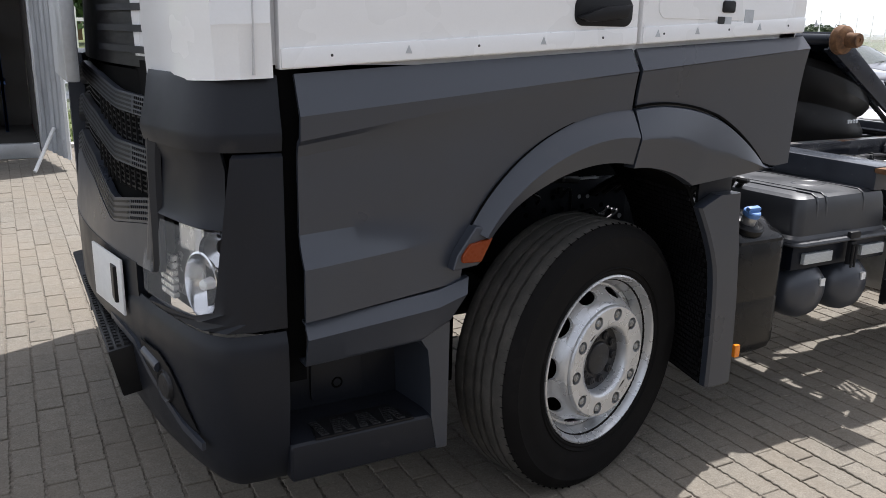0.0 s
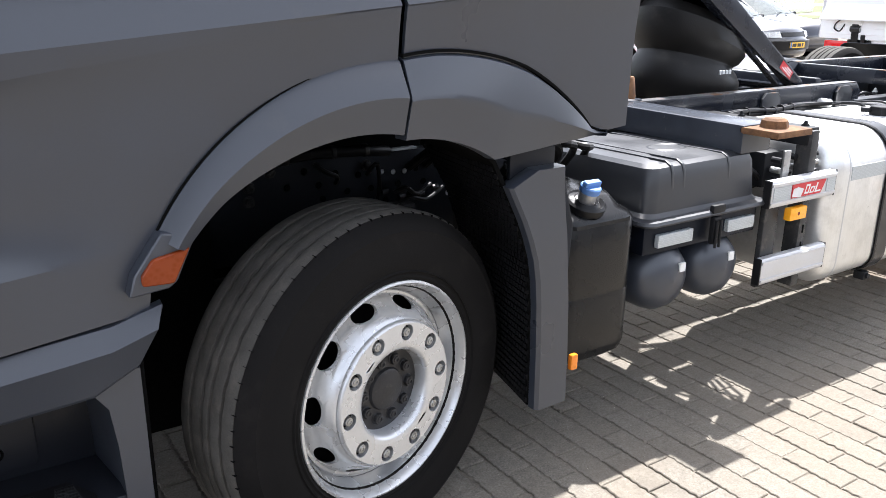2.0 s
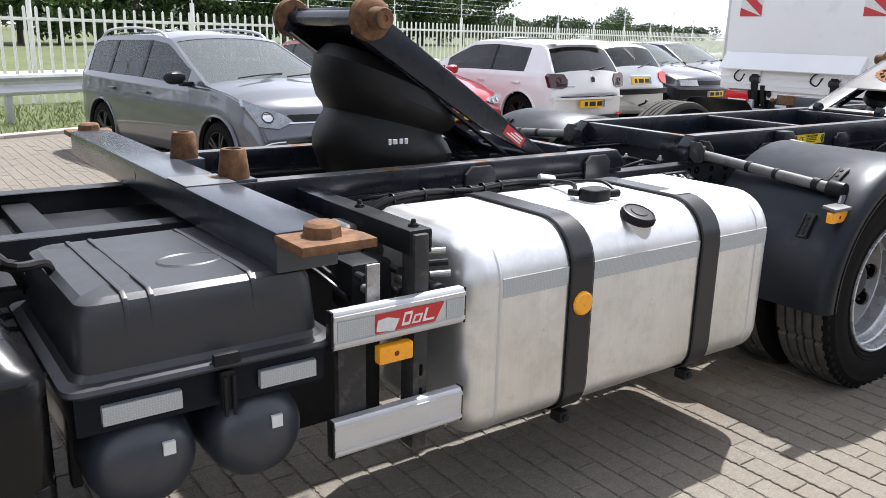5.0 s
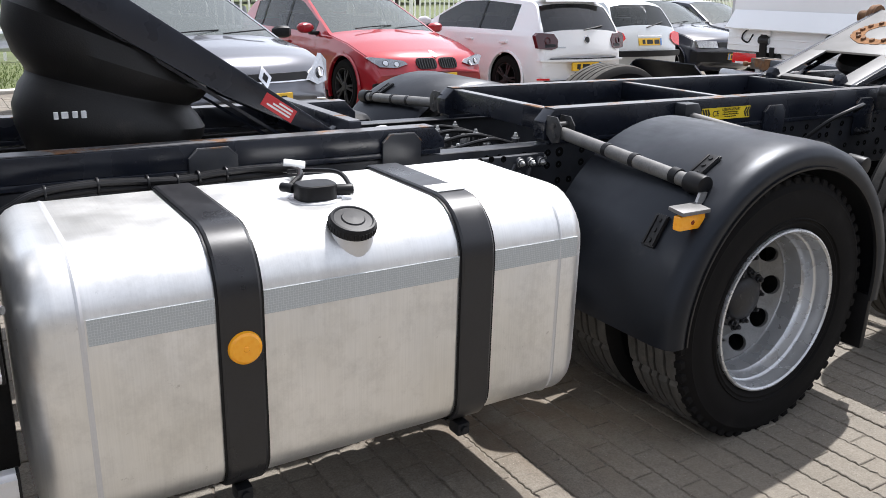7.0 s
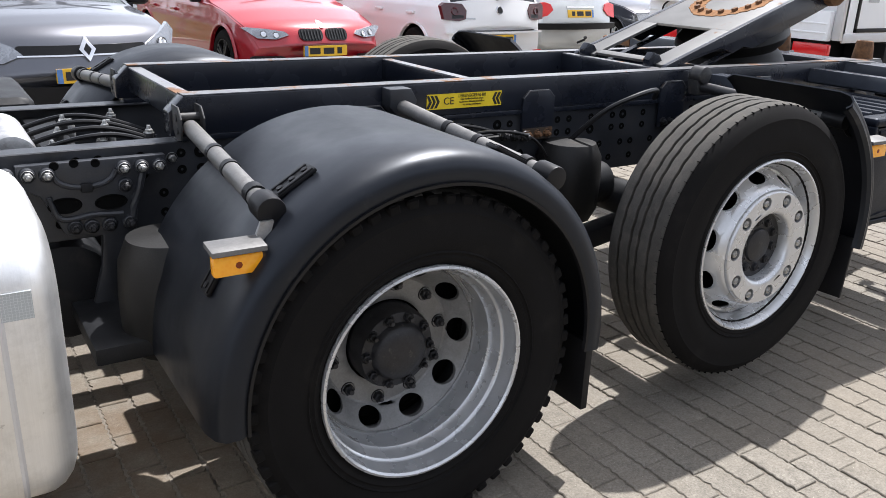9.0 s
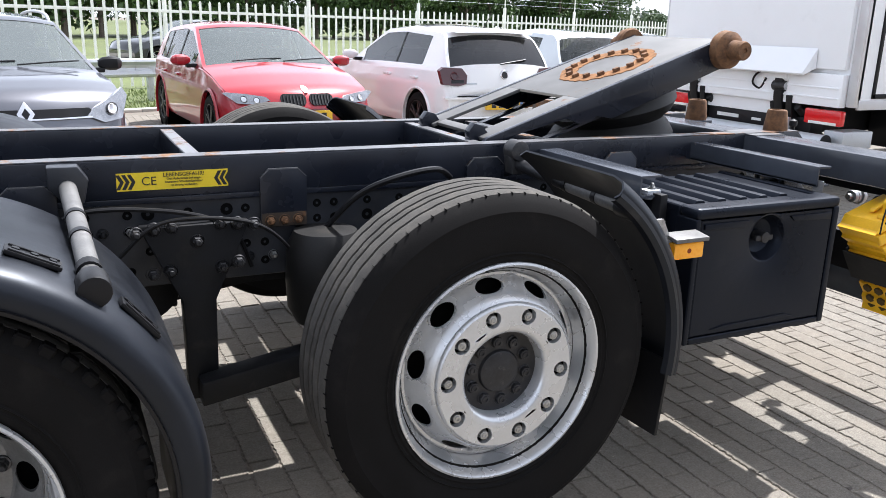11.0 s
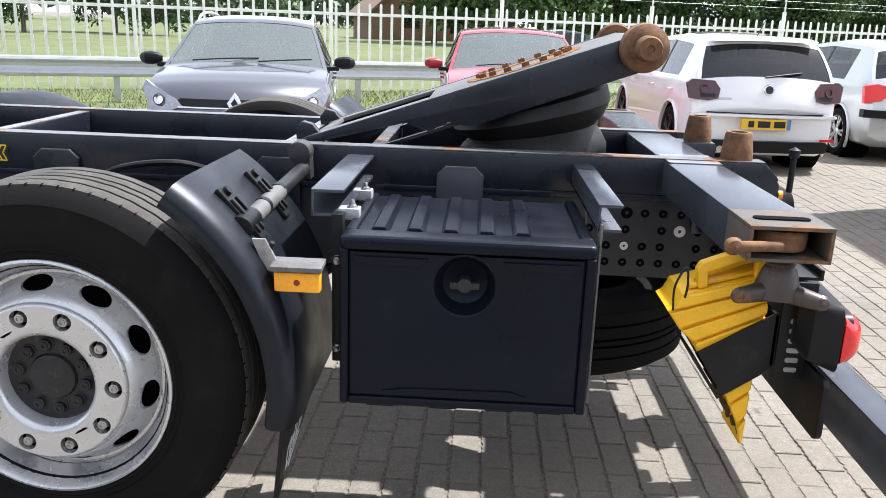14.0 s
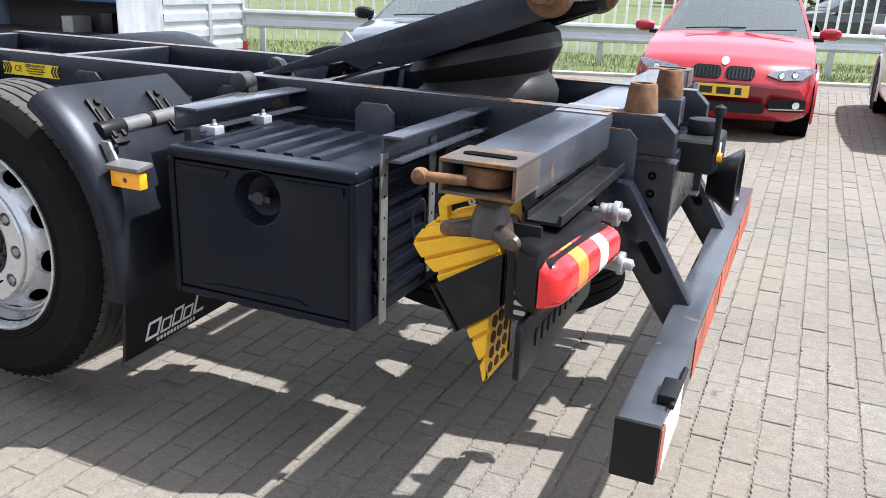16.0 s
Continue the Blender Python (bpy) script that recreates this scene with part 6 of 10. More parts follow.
    for rim in (box(x0, dx0 - 0.0012, y0 - 0.020, y0 + 0.075, z0, z1 - 0.034, 0.008, 3), box(dx1 + 0.0012, x1, y0 - 0.020, y0 + 0.075, z0, z1 - 0.034, 0.008, 3), box(dx0 - 0.0012, dx1 + 0.0012, y0 - 0.019, y0 + 0.075, z0, dz0 - 0.0012, 0.007, 3)):
        part("door_rim", rim, M_BOXBLK, tb)
    # side ribs and the galvanised strap behind the box
    for k in range(6):
        z = z0 + 0.05 + 0.065 * k
        part("side_rib", box(x1 - 0.004, x1 + 0.012, y0 + 0.06, y1 - 0.03, z, z + 0.03, 0.008), M_BOXBLK, tb)
    part("box_strap", box(x1 + 0.014, x1 + 0.020, y0 + 0.07, y0 + 0.11, z0 - 0.01, z1 + 0.03, 0.002), M_STAY, tb, "perforated galvanised hanger strap")
    part("box_strap", box(x1 + 0.014, x1 + 0.020, y1 - 0.14, y1 - 0.10, z0 + 0.05, z1 + 0.03, 0.002), M_STAY, tb, "perforated galvanised hanger strap")
    for k in range(7):
        for ya in (y0 + 0.09, y1 - 0.12):
            z = z0 + 0.06 + 0.058 * k
            part("strap_hole", cyl((x1 + 0.0195, ya, z), (x1 + 0.0206, ya, z), 0.0042, 8), M_DEEP, tb)
    for x, ya in ((6.38, 0.28), (7.085, 0.24)):
        h = 0.042 if x < 7 else 0.030
        ch = part("box_bearer", prism([(x - h, 0.955), (x - h + 0.007, 0.955), (x - h + 0.007, 1.016), (x + h, 1.016), (x + h, 1.024), (x - h, 1.024)], "y", ya, 0.86, 0.002), M_BEAM, TRUCK, "channel bearer between frame and tool box")
        part("bearer_foot", prism([(x - h, 0.955), (x + h, 0.955), (x + h, 0.962), (x - h, 0.962)], "y", ya, 0.86), M_BEAM, ch)
        for y in ((ya + 0.06, ya + 0.30) if x < 7 else ()):
            part("clamp", box(x + 0.02, x + 0.075, y - 0.022, y + 0.022, 0.938, 0.968, 0.004), M_GALV, ch, "galvanised clamp")
            part("clamp_bolt", hexnut(0.011, 0.008, Matrix.Translation((x + 0.055, y, 0.968)) @ pose(0, 0, 0, -90, 0, 0)), M_BOLT, ch)


build_toolbox()


def build_rear_end():
    # rear closing plates of the rails, with the tow coupling between them
    part("rear_crossbeam", box(7.62, 7.69, 0.94, 2 * MID - 0.94, 0.68, 0.92, 0.01), M_CHASSIS, TRUCK)
    cp = box(7.66, 7.80, 1.10, 1.40, 0.84, 0.95, 0.02, 3)
    put(cp, cyl((7.73, 1.25, 0.95), (7.73, 1.25, 1.0), 0.05, 20, w=0.01))
    tow = part("tow_coupling", cp, M_FRAME, TRUCK, "black tow coupling with funnel and lever")
    rows = []
    for s, (hw, hh) in ((7.78, (0.07, 0.045)), (7.82, (0.085, 0.06)), (7.86, (0.11, 0.085)), (7.872, (0.113, 0.088))):
        rows.append([(s, 1.25 + a, 0.80 + b) for a, b in rounded(-hw, hw, -hh, hh, 0.05)])
    part("coupling_funnel", thicken(loft(rows, True), 0.014), M_BLACK, tow, "black flared coupling funnel")
    part("coupling_lever", put(cyl((7.80, 1.02, 0.93), (7.80, 1.02, 1.05), 0.010, 10), lathe([(0.0001, -0.02), (0.018, -0.01), (0.018, 0.012), (0.0001, 0.022)], 14, Matrix.Translation((7.80, 1.02, 1.06)) @ pose(0, 0, 0, 90, 0, 0))), M_FRAME, tow)
    part("coupling_knob", cyl((7.80, 1.12, 0.90), (7.815, 1.12, 0.90), 0.016, 14), M_ORANGE, tow, "orange indicator button")
    part("coupling_label", box(7.801, 7.804, 1.14, 1.18, 0.905, 0.94), M_STICK, tow)
    # underrun bar on two struts
    bx0, bx1, z0, z1 = 7.768, 7.866, 0.375, 0.515
    bar = part("underrun_bar", box(bx0, bx1, 0.022, 2 * MID - 0.022, z0, z1, 0.008), M_BUMPER, TRUCK, "chipped dark underrun bar")
    part("bar_end_cap", box(bx0 - 0.002, bx1 + 0.002, 0.010, 0.024, z0 - 0.002, z1 + 0.002, 0.006), M_BLACK, bar)
    red = rust_paint("worn_red_white_marking", (0.42, 0.085, 0.045), 0.10, 0.55)
    for k in range(3):
        part("red_marking", box(bx1 + 0.001, bx1 + 0.003, 0.55 + 0.62 * k, 1.13 + 0.62 * k, z0 + 0.01, z1 - 0.01), red, bar, "worn red marking tape")
    part("white_marking", box(bx1 + 0.001, bx1 + 0.006, 0.06, 0.32, z0 + 0.008, z1 - 0.012), M_STICK, bar, "white marking plate")
    part("red_edge", box(bx1 + 0.001, bx1 + 0.003, 0.026, 0.06, z0 + 0.008, z1 - 0.012), red, bar)
    cl = box(bx1 - 0.03, bx1 + 0.012, 0.12, 0.22, z1, z1 + 0.025, 0.006)
    put(cl, cyl((bx1 + 0.006, 0.10, z1 + 0.01), (bx1 + 0.006, 0.32, z1 + 0.006), 0.007, 8))
    part("plate_lamp", cl, M_BLACK, bar, "small black plate lamp")
    for y in (0.80, 2 * MID - 0.80):
        st = prism([(7.60, 0.86), (7.70, 0.70), (7.85, 0.46), (7.85, 0.375), (7.79, 0.375), (7.56, 0.70), (7.50, 0.86)], "y", y - 0.035, y + 0.035, 0.008)
        s = part("bar_strut", st, M_CHASSIS, TRUCK, "black steel strut of the underrun bar")
        part("strut_slot", prism(rounded(-0.055, 0.055, -0.016, 0.016, 0.015), "y", -0.0375, 0.0375), M_DEEP, s).matrix_basis = Matrix.Translation((7.685, y, 0.645)) @ pose(0, 0, 0, 0, 56, 0)
    # lamp carrier and tail lamps
    for side in (0, 1):
        objs = []
        ca = BM()
        put(ca, prism([(7.485, 0.885), (7.575, 0.885), (7.575, 0.912), (7.566, 0.912), (7.566, 0.894), (7.494, 0.894), (7.494, 0.912), (7.485, 0.912)], "y", 0.14, 0.80, 0.003))
        objs.append(part("lamp_carrier", ca, M_FRAME, TRUCK, "open steel channel that carries the tail lamp"))
        pl = part("slotted_bracket", box(7.470, 7.545, 0.088, 0.098, 0.66, 0.895, 0.003), M_FRAME, TRUCK, "black steel bracket with a row of slots")
        for k in range(6):
            part("bracket_slot", prism(rounded(7.492, 7.522, 0.675 + 0.024 * k, 0.687 + 0.024 * k, 0.005, 3), "y", 0.0865, 0.0885), M_STEEL, pl)
        objs.append(pl)
        rows = []
        for x, ya, yb, za, zb in ((7.465, 0.06, 0.34, 0.745, 0.858), (7.49, 0.02, 0.385, 0.718, 0.864), (7.546, -0.008, 0.40, 0.702, 0.860), (7.552, 0.004, 0.385, 0.722, 0.838), (7.572, 0.004, 0.385, 0.722, 0.838)):
            rows.append([(x + 0.024 + 0.09 * y, y, z + 0.008) for y, z in rounded(ya, yb, za, zb, 0.03)])
        lamp = part("tail_lamp", loft(rows, True, True), M_BLACK, TRUCK, "multi-chamber tail lamp in a black housing")
        def lens_ring(y):
            t = max(0.0, (0.050 - y) / 0.0562)
            f = math.sqrt(max(0.02, 1 - t * t))
            tail = 1 - 0.16 * max(0.0, (y - 0.20) / 0.20)
            ring = []
            for k in range(13):
                s = -1 + k / 6
                g = max(0.0, 1 - abs(s) ** 3.2) ** 0.7
                ring.append((7.578 + 0.09 * y + 0.050 * g * f, y, 0.786 + 0.062 * s * (1 - 0.30 * t * t) * tail))
            return ring + [(7.575 + 0.09 * y, y, 0.83), (7.575 + 0.09 * y, y, 0.74)]
        segs = ((-0.0055, 0.098, M_RED), (0.0995, 0.163, M_DEEPAMBER), (0.1645, 0.243, M_RED), (0.2445, 0.304, M_CLEARW), (0.3055, 0.393, M_RED))
        for ya, yb, mt in segs:
            n = 9 if ya < 0 else 3
            part("lamp_lens", loft([lens_ring(ya + (yb - ya) * (k / n) ** (1.6 if ya < 0 else 1)) for k in range(n + 1)], True, True), mt, lamp, "glossy lamp lens", angle=50)
        objs.append(lamp)
        mf = part("lamp_skirt", prism([(y, z) for y, z in rounded(-0.030, 0.60, 0.558, 0.705, 0.022, 4)], "x", 7.538, 7.552, 0.003), M_BLACK, TRUCK, "black rubber skirt below the tail lamp")
        for k in range(8):
            part("raised_bar", box(7.552, 7.555, 0.08 + 0.05 * k, 0.082 + 0.05 * k + 0.024, 0.610, 0.650, 0.001), M_BLACK, mf)
        objs.append(mf)
        if side == 1:
            for o in objs:
                o.matrix_basis = Matrix.Translation((0, 2 * MID, 0)) @ Matrix.Diagonal((1, -1, 1, 1))
    # chrome couplings beside the lamp
    for y, z in ((0.50, 0.838), (0.64, 0.655)):
        b = BM()
        for k, (a, r) in enumerate(((-0.02, 0.012), (0.0, 0.024), (0.02, 0.026), (0.036, 0.034))):
            put(b, cyl((7.58 + a, y, z), ((7.598 if r > 0.03 else 7.605) + a, y, z), r, 20, w=0.003))
        put(b, lathe([(0.0001, -0.02), (0.016, -0.012), (0.018, 0), (0.016, 0.012), (0.0001, 0.02)], 14, Matrix.Translation((7.645, y, z)) @ pose(0, 0, 0, 0, 0, 90)))
        part("air_coupling", b, M_STEEL, TRUCK, "bright steel air coupling head")
    # spare wheel under the rails
    at = Matrix.Translation((7.05, MID - 0.05, 0.60)) @ pose(0, 0, 0, -90, 0, 0)
    sp = part("spare_tyre", lathe(tyre_profile(0.48, 0.27, 0.29), 72, at), M_TYRE, TRUCK, "spare tyre slung flat under the frame")
    for a, b in ((0.036, 0.078), (0.084, 0.123), (0.129, 0.146), (0.152, 0.186), (0.192, 0.234)):
        part("tread_rib", lathe([(0.472, a), (0.481, a + 0.001), (0.483, (a + b) / 2), (0.481, b - 0.001), (0.472, b)], 72, at), M_TYRE, sp)
    ca = part("spare_carrier", box(6.7, 7.45, MID - 0.15, MID + 0.05, 0.612, 0.65, 0.01), M_FRAME, TRUCK)
    # holder of the wheel chock
    ho = BM()
    P = [(7.290, 0.712), (7.466, 0.823), (7.466, 0.690), (7.440, 0.662), (7.360, 0.606)]
    put(ho, prism(P, "y", 0.087, 0.0945, 0.001))
    put(ho, prism(P, "y", 0.262, 0.270, 0.001))
    put(ho, prism([(7.458, 0.815), (7.458, 0.690), (7.466, 0.690), (7.466, 0.815)], "y", 0.087, 0.27))
    put(ho, prism([(7.283, 0.706), (7.354, 0.600), (7.348, 0.597), (7.277, 0.703)], "y", 0.087, 0.27))
    part("chock_holder", ho, M_FRAME, TRUCK, "grey sheet-steel chock holder")


build_rear_end()


def build_chock():
    """Wheel chock, wedge-shaped, with fat rounded ridges, tip downwards in its holder."""
    ch = thing("wheel_chock", "yellow ribbed plastic wheel chock standing tip-down in its holder", "wheel chock")
    left = [(7.247, 0.845), (7.217, 0.803), (7.247, 0.760), (7.285, 0.730), (7.296, 0.704), (7.331, 0.655), (7.368, 0.607), (7.384, 0.576), (7.411, 0.520), (7.423, 0.470)]
    right = [(7.434, 0.903), (7.441, 0.874), (7.442, 0.840), (7.442, 0.806), (7.441, 0.768), (7.437, 0.710), (7.431, 0.655), (7.430, 0.612), (7.428, 0.545), (7.425, 0.470)]
    L, R = [Vector(p) for p in left], [Vector(p) for p in right]
    P = [tuple(R[0]), tuple(L[0])]
    for k in range(1, len(L)):
        P.append(tuple(L[k - 1].lerp(L[k], 0.80) + Vector((0.010, 0.003))))
        P.append(tuple(L[k]))
    P += [tuple(p) for p in reversed(R[1:])]
    part("chock_body", prism(P, "y", 0.112, 0.262, 0.003), M_YELLOW, ch)
    for k in range(len(L) - 1):
        a, b, c, d = L[k], R[k], R[k + 1], L[k + 1]
        q = [a.lerp(d, 0.06), b.lerp(c, 0.06), b.lerp(c, 0.90), a.lerp(d, 0.90)]
        part("side_ridge", prism([tuple(p) for p in q], "y", 0.0985, 0.116, 0.0075, 3), M_YELLOW, ch)
    for k, (xa, za) in enumerate(((7.262, 0.852), (7.285, 0.862))):       # thin ribs on the top
        part("top_ridge", prism([(xa, za), (7.436, za + 0.052 + 0.004 * k), (7.437, za + 0.064 + 0.004 * k), (xa + 0.006, za + 0.012)], "y", 0.130 + 0.05 * k, 0.150 + 0.05 * k, 0.004), M_YELLOW, ch)
    hd = prism([(7.283, 0.858), (7.305, 0.864), (7.300, 0.900), (7.412, 0.944), (7.408, 0.892), (7.436, 0.902), (7.438, 0.958), (7.428, 0.972), (7.402, 0.970), (7.284, 0.922), (7.275, 0.905)], "y", 0.118, 0.146, 0.005, 3)
    part("grip", hd, M_YELLOW, ch)
    for k in range(4):
        for j in range(3):
            z = 0.50 + 0.042 * k
            part("hollow_cell", cyl((7.4235 + 0.0022 * k, 0.135 + 0.045 * j, z), (7.4275 + 0.0022 * k, 0.135 + 0.045 * j, z), 0.017, 6), M_CELL, ch)
            q = L[8].lerp(L[5], k / 3.2)
            part("hollow_cell", cyl((q.x - 0.004, 0.135 + 0.045 * j, q.y - 0.002), (q.x + 0.004, 0.135 + 0.045 * j, q.y + 0.003), 0.016, 6), M_CELL, ch)
    part("wire_clip", tube([(7.225, 0.10, 0.81), (7.222, 0.095, 0.87), (7.245, 0.10, 0.915), (7.252, 0.10, 0.87), (7.246, 0.105, 0.82)], 0.0028, 6), M_FRAME, ch)


build_chock()


def build_cables_and_labels():
    for k in range(5):
        dy, dz = (0.0, 0.014, -0.012, 0.006, -0.006)[k], (0.0, 0.006, 0.008, -0.012, -0.010)[k]
        run = [(1.98, 0.80, 0.85), (2.10, 0.755, 0.862), (2.165, 0.74, 0.885), (2.24, 0.735, 0.922), (2.39, 0.735, 0.934), (2.595, 0.735, 0.924), (2.72, 0.735, 0.932), (2.84, 0.72, 0.937)]
        run = [(x, y + dy, z + dz + 0.010) for x, y, z in run] + ([(2.905, 0.62, 0.965), (2.86, 0.46, 0.985), (2.80, 0.39, 0.972)] if k < 3 else [(2.93, 0.69, 0.945)])
        part("cable", tube(run, 0.0088, 8), M_BLACK, TRUCK, "black corrugated cable")
    for x, z in ((2.26, 0.925), (2.39, 0.934), (2.52, 0.928), (2.60, 0.924), (2.66, 0.929), (2.74, 0.933)):
        part("cable_tie", cyl((x - 0.003, 0.735, z + 0.010), (x + 0.003, 0.735, z + 0.010), 0.0245, 12, w=0.001), M_BLACK, TRUCK)
    part("cable", tube([(4.60, 0.84, 0.74), (4.75, 0.80, 0.90), (5.0, 0.79, 0.905), (5.2, 0.80, 0.84), (5.27, 0.82, 0.70)], 0.007, 8), M_BLACK, TRUCK)
    part("cable_plug", cyl((2.895, 0.68, 0.966), (2.955, 0.660, 0.957), 0.021, 12, w=0.004), M_STICK, TRUCK, "white cable plug")
    for k, (x, z) in enumerate(((4.93, 0.845), (4.98, 0.855), (5.03, 0.86), (5.17, 0.86), (5.22, 0.855), (5.27, 0.85), (4.97, 0.72), (5.02, 0.725), (5.17, 0.725), (5.22, 0.735), (5.10, 0.81))):
        part("hanger_bolt", hexnut(0.016, 0.018, Matrix.Translation((x, 0.768, z))), M_HUB, TRUCK, "dark hanger bolt")
    part("cable", tube([(4.88, 0.76, 0.78), (4.98, 0.745, 0.87), (5.12, 0.74, 0.885), (5.28, 0.75, 0.85), (5.38, 0.77, 0.76), (5.39, 0.80, 0.69)], 0.006, 8), M_BLACK, TRUCK)
    part("cable", tube([(5.50, 0.80, 0.80), (5.58, 0.70, 0.93), (5.70, 0.66, 0.99), (5.85, 0.70, 1.0), (5.95, 0.80, 0.95)], 0.010, 8), M_BLACK, TRUCK)
    # warning label on the subframe
    lab = part("warning_label", box(4.895, 5.215, 0.8545, 0.8565, 0.955, 1.008), M_YELLAB, TRUCK, "yellow warning label with black print")
    lettering("label_print", "CE", 0.036, Matrix.Translation((4.985, 0.8538, 0.981)) @ SIDE, M_INK, lab)
    lettering("label_heading", "LEBENSGEFAHR!", 0.0165, Matrix.Translation((5.085, 0.8538, 0.998)) @ SIDE, M_INK, lab)
    for k, line in enumerate(("Der Aufenthalt bei ange-", "hobenem Wechselbehälter", "ist streng verboten.")):
        lettering("label_line", line, 0.0100, Matrix.Translation((5.085, 0.8538, 0.9865 - 0.0098 * k)) @ SIDE, M_INK, lab)
    for k in range(3):
        for s, x in ((1, 4.905 + 0.016 * k), (-1, 5.205 - 0.016 * k)):
            for d in (-1, 1):
                part("chevron", prism([(x, 0.9815), (x + 0.0105, 0.9815), (x + 0.0105 - s * 0.012, 0.9815 + d * 0.022), (x - s * 0.012, 0.9815 + d * 0.022)], "y", 0.8535, 0.8543), M_INK, lab)
    for k, (dx, w, h) in enumerate(((-0.038, 0.012, 0.020), (-0.016, 0.018, 0.018), (0.010, 0.014, 0.018), (0.032, 0.014, 0.020))):
        part("pale_bar", box(2.36 + dx - w / 2, 2.36 + dx + w / 2, 0.846, 0.852, 1.121 - h / 2 - 0.02 * abs(dx), 1.121 + h / 2 - 0.02 * abs(dx), 0.002), M_GALV, TRUCK, "worn pale bar moulded on the bellows")


build_cables_and_labels()


# ---- the cab ----
def zw(x):
    """Lower edge of the white body over the grey panels."""
    return 1.450 + (x + 1.10) * 0.064


def build_cab():
    Y = -0.012
    # white upper body: core, door skin, corner skin and rear skin
    core = []
    for z in (1.462, 3.35):
        core.append([(x, y, z) for x, y in ((0.79, 0.02), (-1.10, 0.02), (-1.22, 0.08), (-1.28, 0.30), (-1.33, 0.60), (-1.36, MID), (-1.33, 1.9), (-1.28, 2.2), (-1.22, 2.42), (-1.10, 2.48), (0.79, 2.48))])
    cab = part("cab_shell", loft(core, True, True), M_WHITE, TRUCK, "white upper cab body")

    def skin(name, x0, x1, label, y=Y):
        pts = [(x0, zw(x0)), (x1, zw(x1)), (x1, 3.3), (x0, 3.3)]
        ob = part(name, prism(pts, "y", y, 0.03, 0.006), M_WHITE, TRUCK, label)
        lo = [(x0 + 0.004, zw(x0) + 0.004), (x1 - 0.004, zw(x1) + 0.004), (x1 - 0.004, zw(x1) + 0.052), (x0 + 0.004, zw(x0) + 0.052)]
        part("sill_band", prism(lo, "y", y - 0.005, y + 0.004, 0.002), M_WHITE, ob, "white sill band with small plugs")
        n = 3
        for k in range(n):
            x = x0 + (x1 - x0) * (0.12 + 0.38 * k)
            part("sill_plug", lathe([(0.0001, -0.001), (0.004, 0.0)], 8, Matrix.Translation((x, y - 0.005, zw(x) + 0.028))), M_INK, ob)
            x += (x1 - x0) * 0.19
            part("sill_mark", prism([(x - 0.010, zw(x) + 0.020), (x + 0.010, zw(x) + 0.020), (x, zw(x) + 0.042)], "y", y - 0.0062, y - 0.005), M_GALV, ob)
        return ob
    door = skin("cab_door", -1.085, 0.042, "white cab door with black grip recess")
    hd = part("door_handle", prism(rounded(-0.20, 0.045 - 0.03, 1.575, 1.66, 0.03), "y", Y - 0.004, Y + 0.01, 0.003), M_BLACK, door, "black moulded door handle")
    part("handle_grip", prism([(-0.20, 1.60), (-0.16, 1.585), (-0.02, 1.60), (0.0, 1.64), (-0.10, 1.632)], "y", Y - 0.028, Y - 0.004, 0.008), M_BLACK, hd)
    rear = skin("cab_rear_panel", 0.058, 0.792, "white rear cab side with locker flap")
    fl = part("locker_flap", prism(rounded(0.12, 0.73, zw(0.4) + 0.058, 2.3, 0.03), "y", Y - 0.004, Y + 0.002, 0.002), M_WHITE, rear, "white locker flap with rounded corners")
    part("flap_lock", prism(rounded(0.385, 0.44, 1.628, 1.665, 0.008), "y", Y - 0.010, Y - 0.003, 0.003), M_BLACK, fl)
    part("black_sticker", box(0.37, 0.40, Y - 0.0055, Y - 0.004, 1.592, 1.615), M_INK, fl)
    part("grey_sticker", box(0.402, 0.43, Y - 0.0055, Y - 0.004, 1.592, 1.615), M_GALV, fl)
    part("code_sticker", box(0.49, 0.53, Y - 0.0055, Y - 0.004, 1.598, 1.64), M_GALV, fl, "small grey sticker")
    # white corner piece curving to the front
    rows = []
    plan = [(-1.10, Y + 0.004), (-1.18, Y + 0.006), (-1.235, Y + 0.030), (-1.275, 0.085), (-1.30, 0.18), (-1.315, 0.28), (-1.33, 0.42)]
    for z, f in ((0.0, 0.0), (0.004, 0.0), (0.12, -0.012), (0.13, -0.016), (1.9, 0.05)):
        rows.append([(x + f * 0.5, y + (f if i < 2 else f * 0.5), (1.432 - 0.02 * (i / 6)) + z) for i, (x, y) in enumerate(plan)])
    part("white_corner", thicken(loft(rows), 0.012), M_WHITE, TRUCK, "white cab corner panel", angle=20)
    part("corner_seam", prism([(-1.152, 1.44), (-1.149, 1.44), (-1.145, 3.0), (-1.148, 3.0)], "y", Y - 0.014, Y + 0.006), M_ALU, TRUCK)

    # grey side panel below the door, with a sharp upper fold and a lower fold that fades out
    def fold1(x):
        return min(1.277 + (x + 1.047) * 0.159, fold_top(x) - 0.004)

    def fold_top(x):
        return 1.339 + (x + 1.047) * 0.098

    def lower_fold(x):
        return 0.943 + (x + 1.04) * 0.069

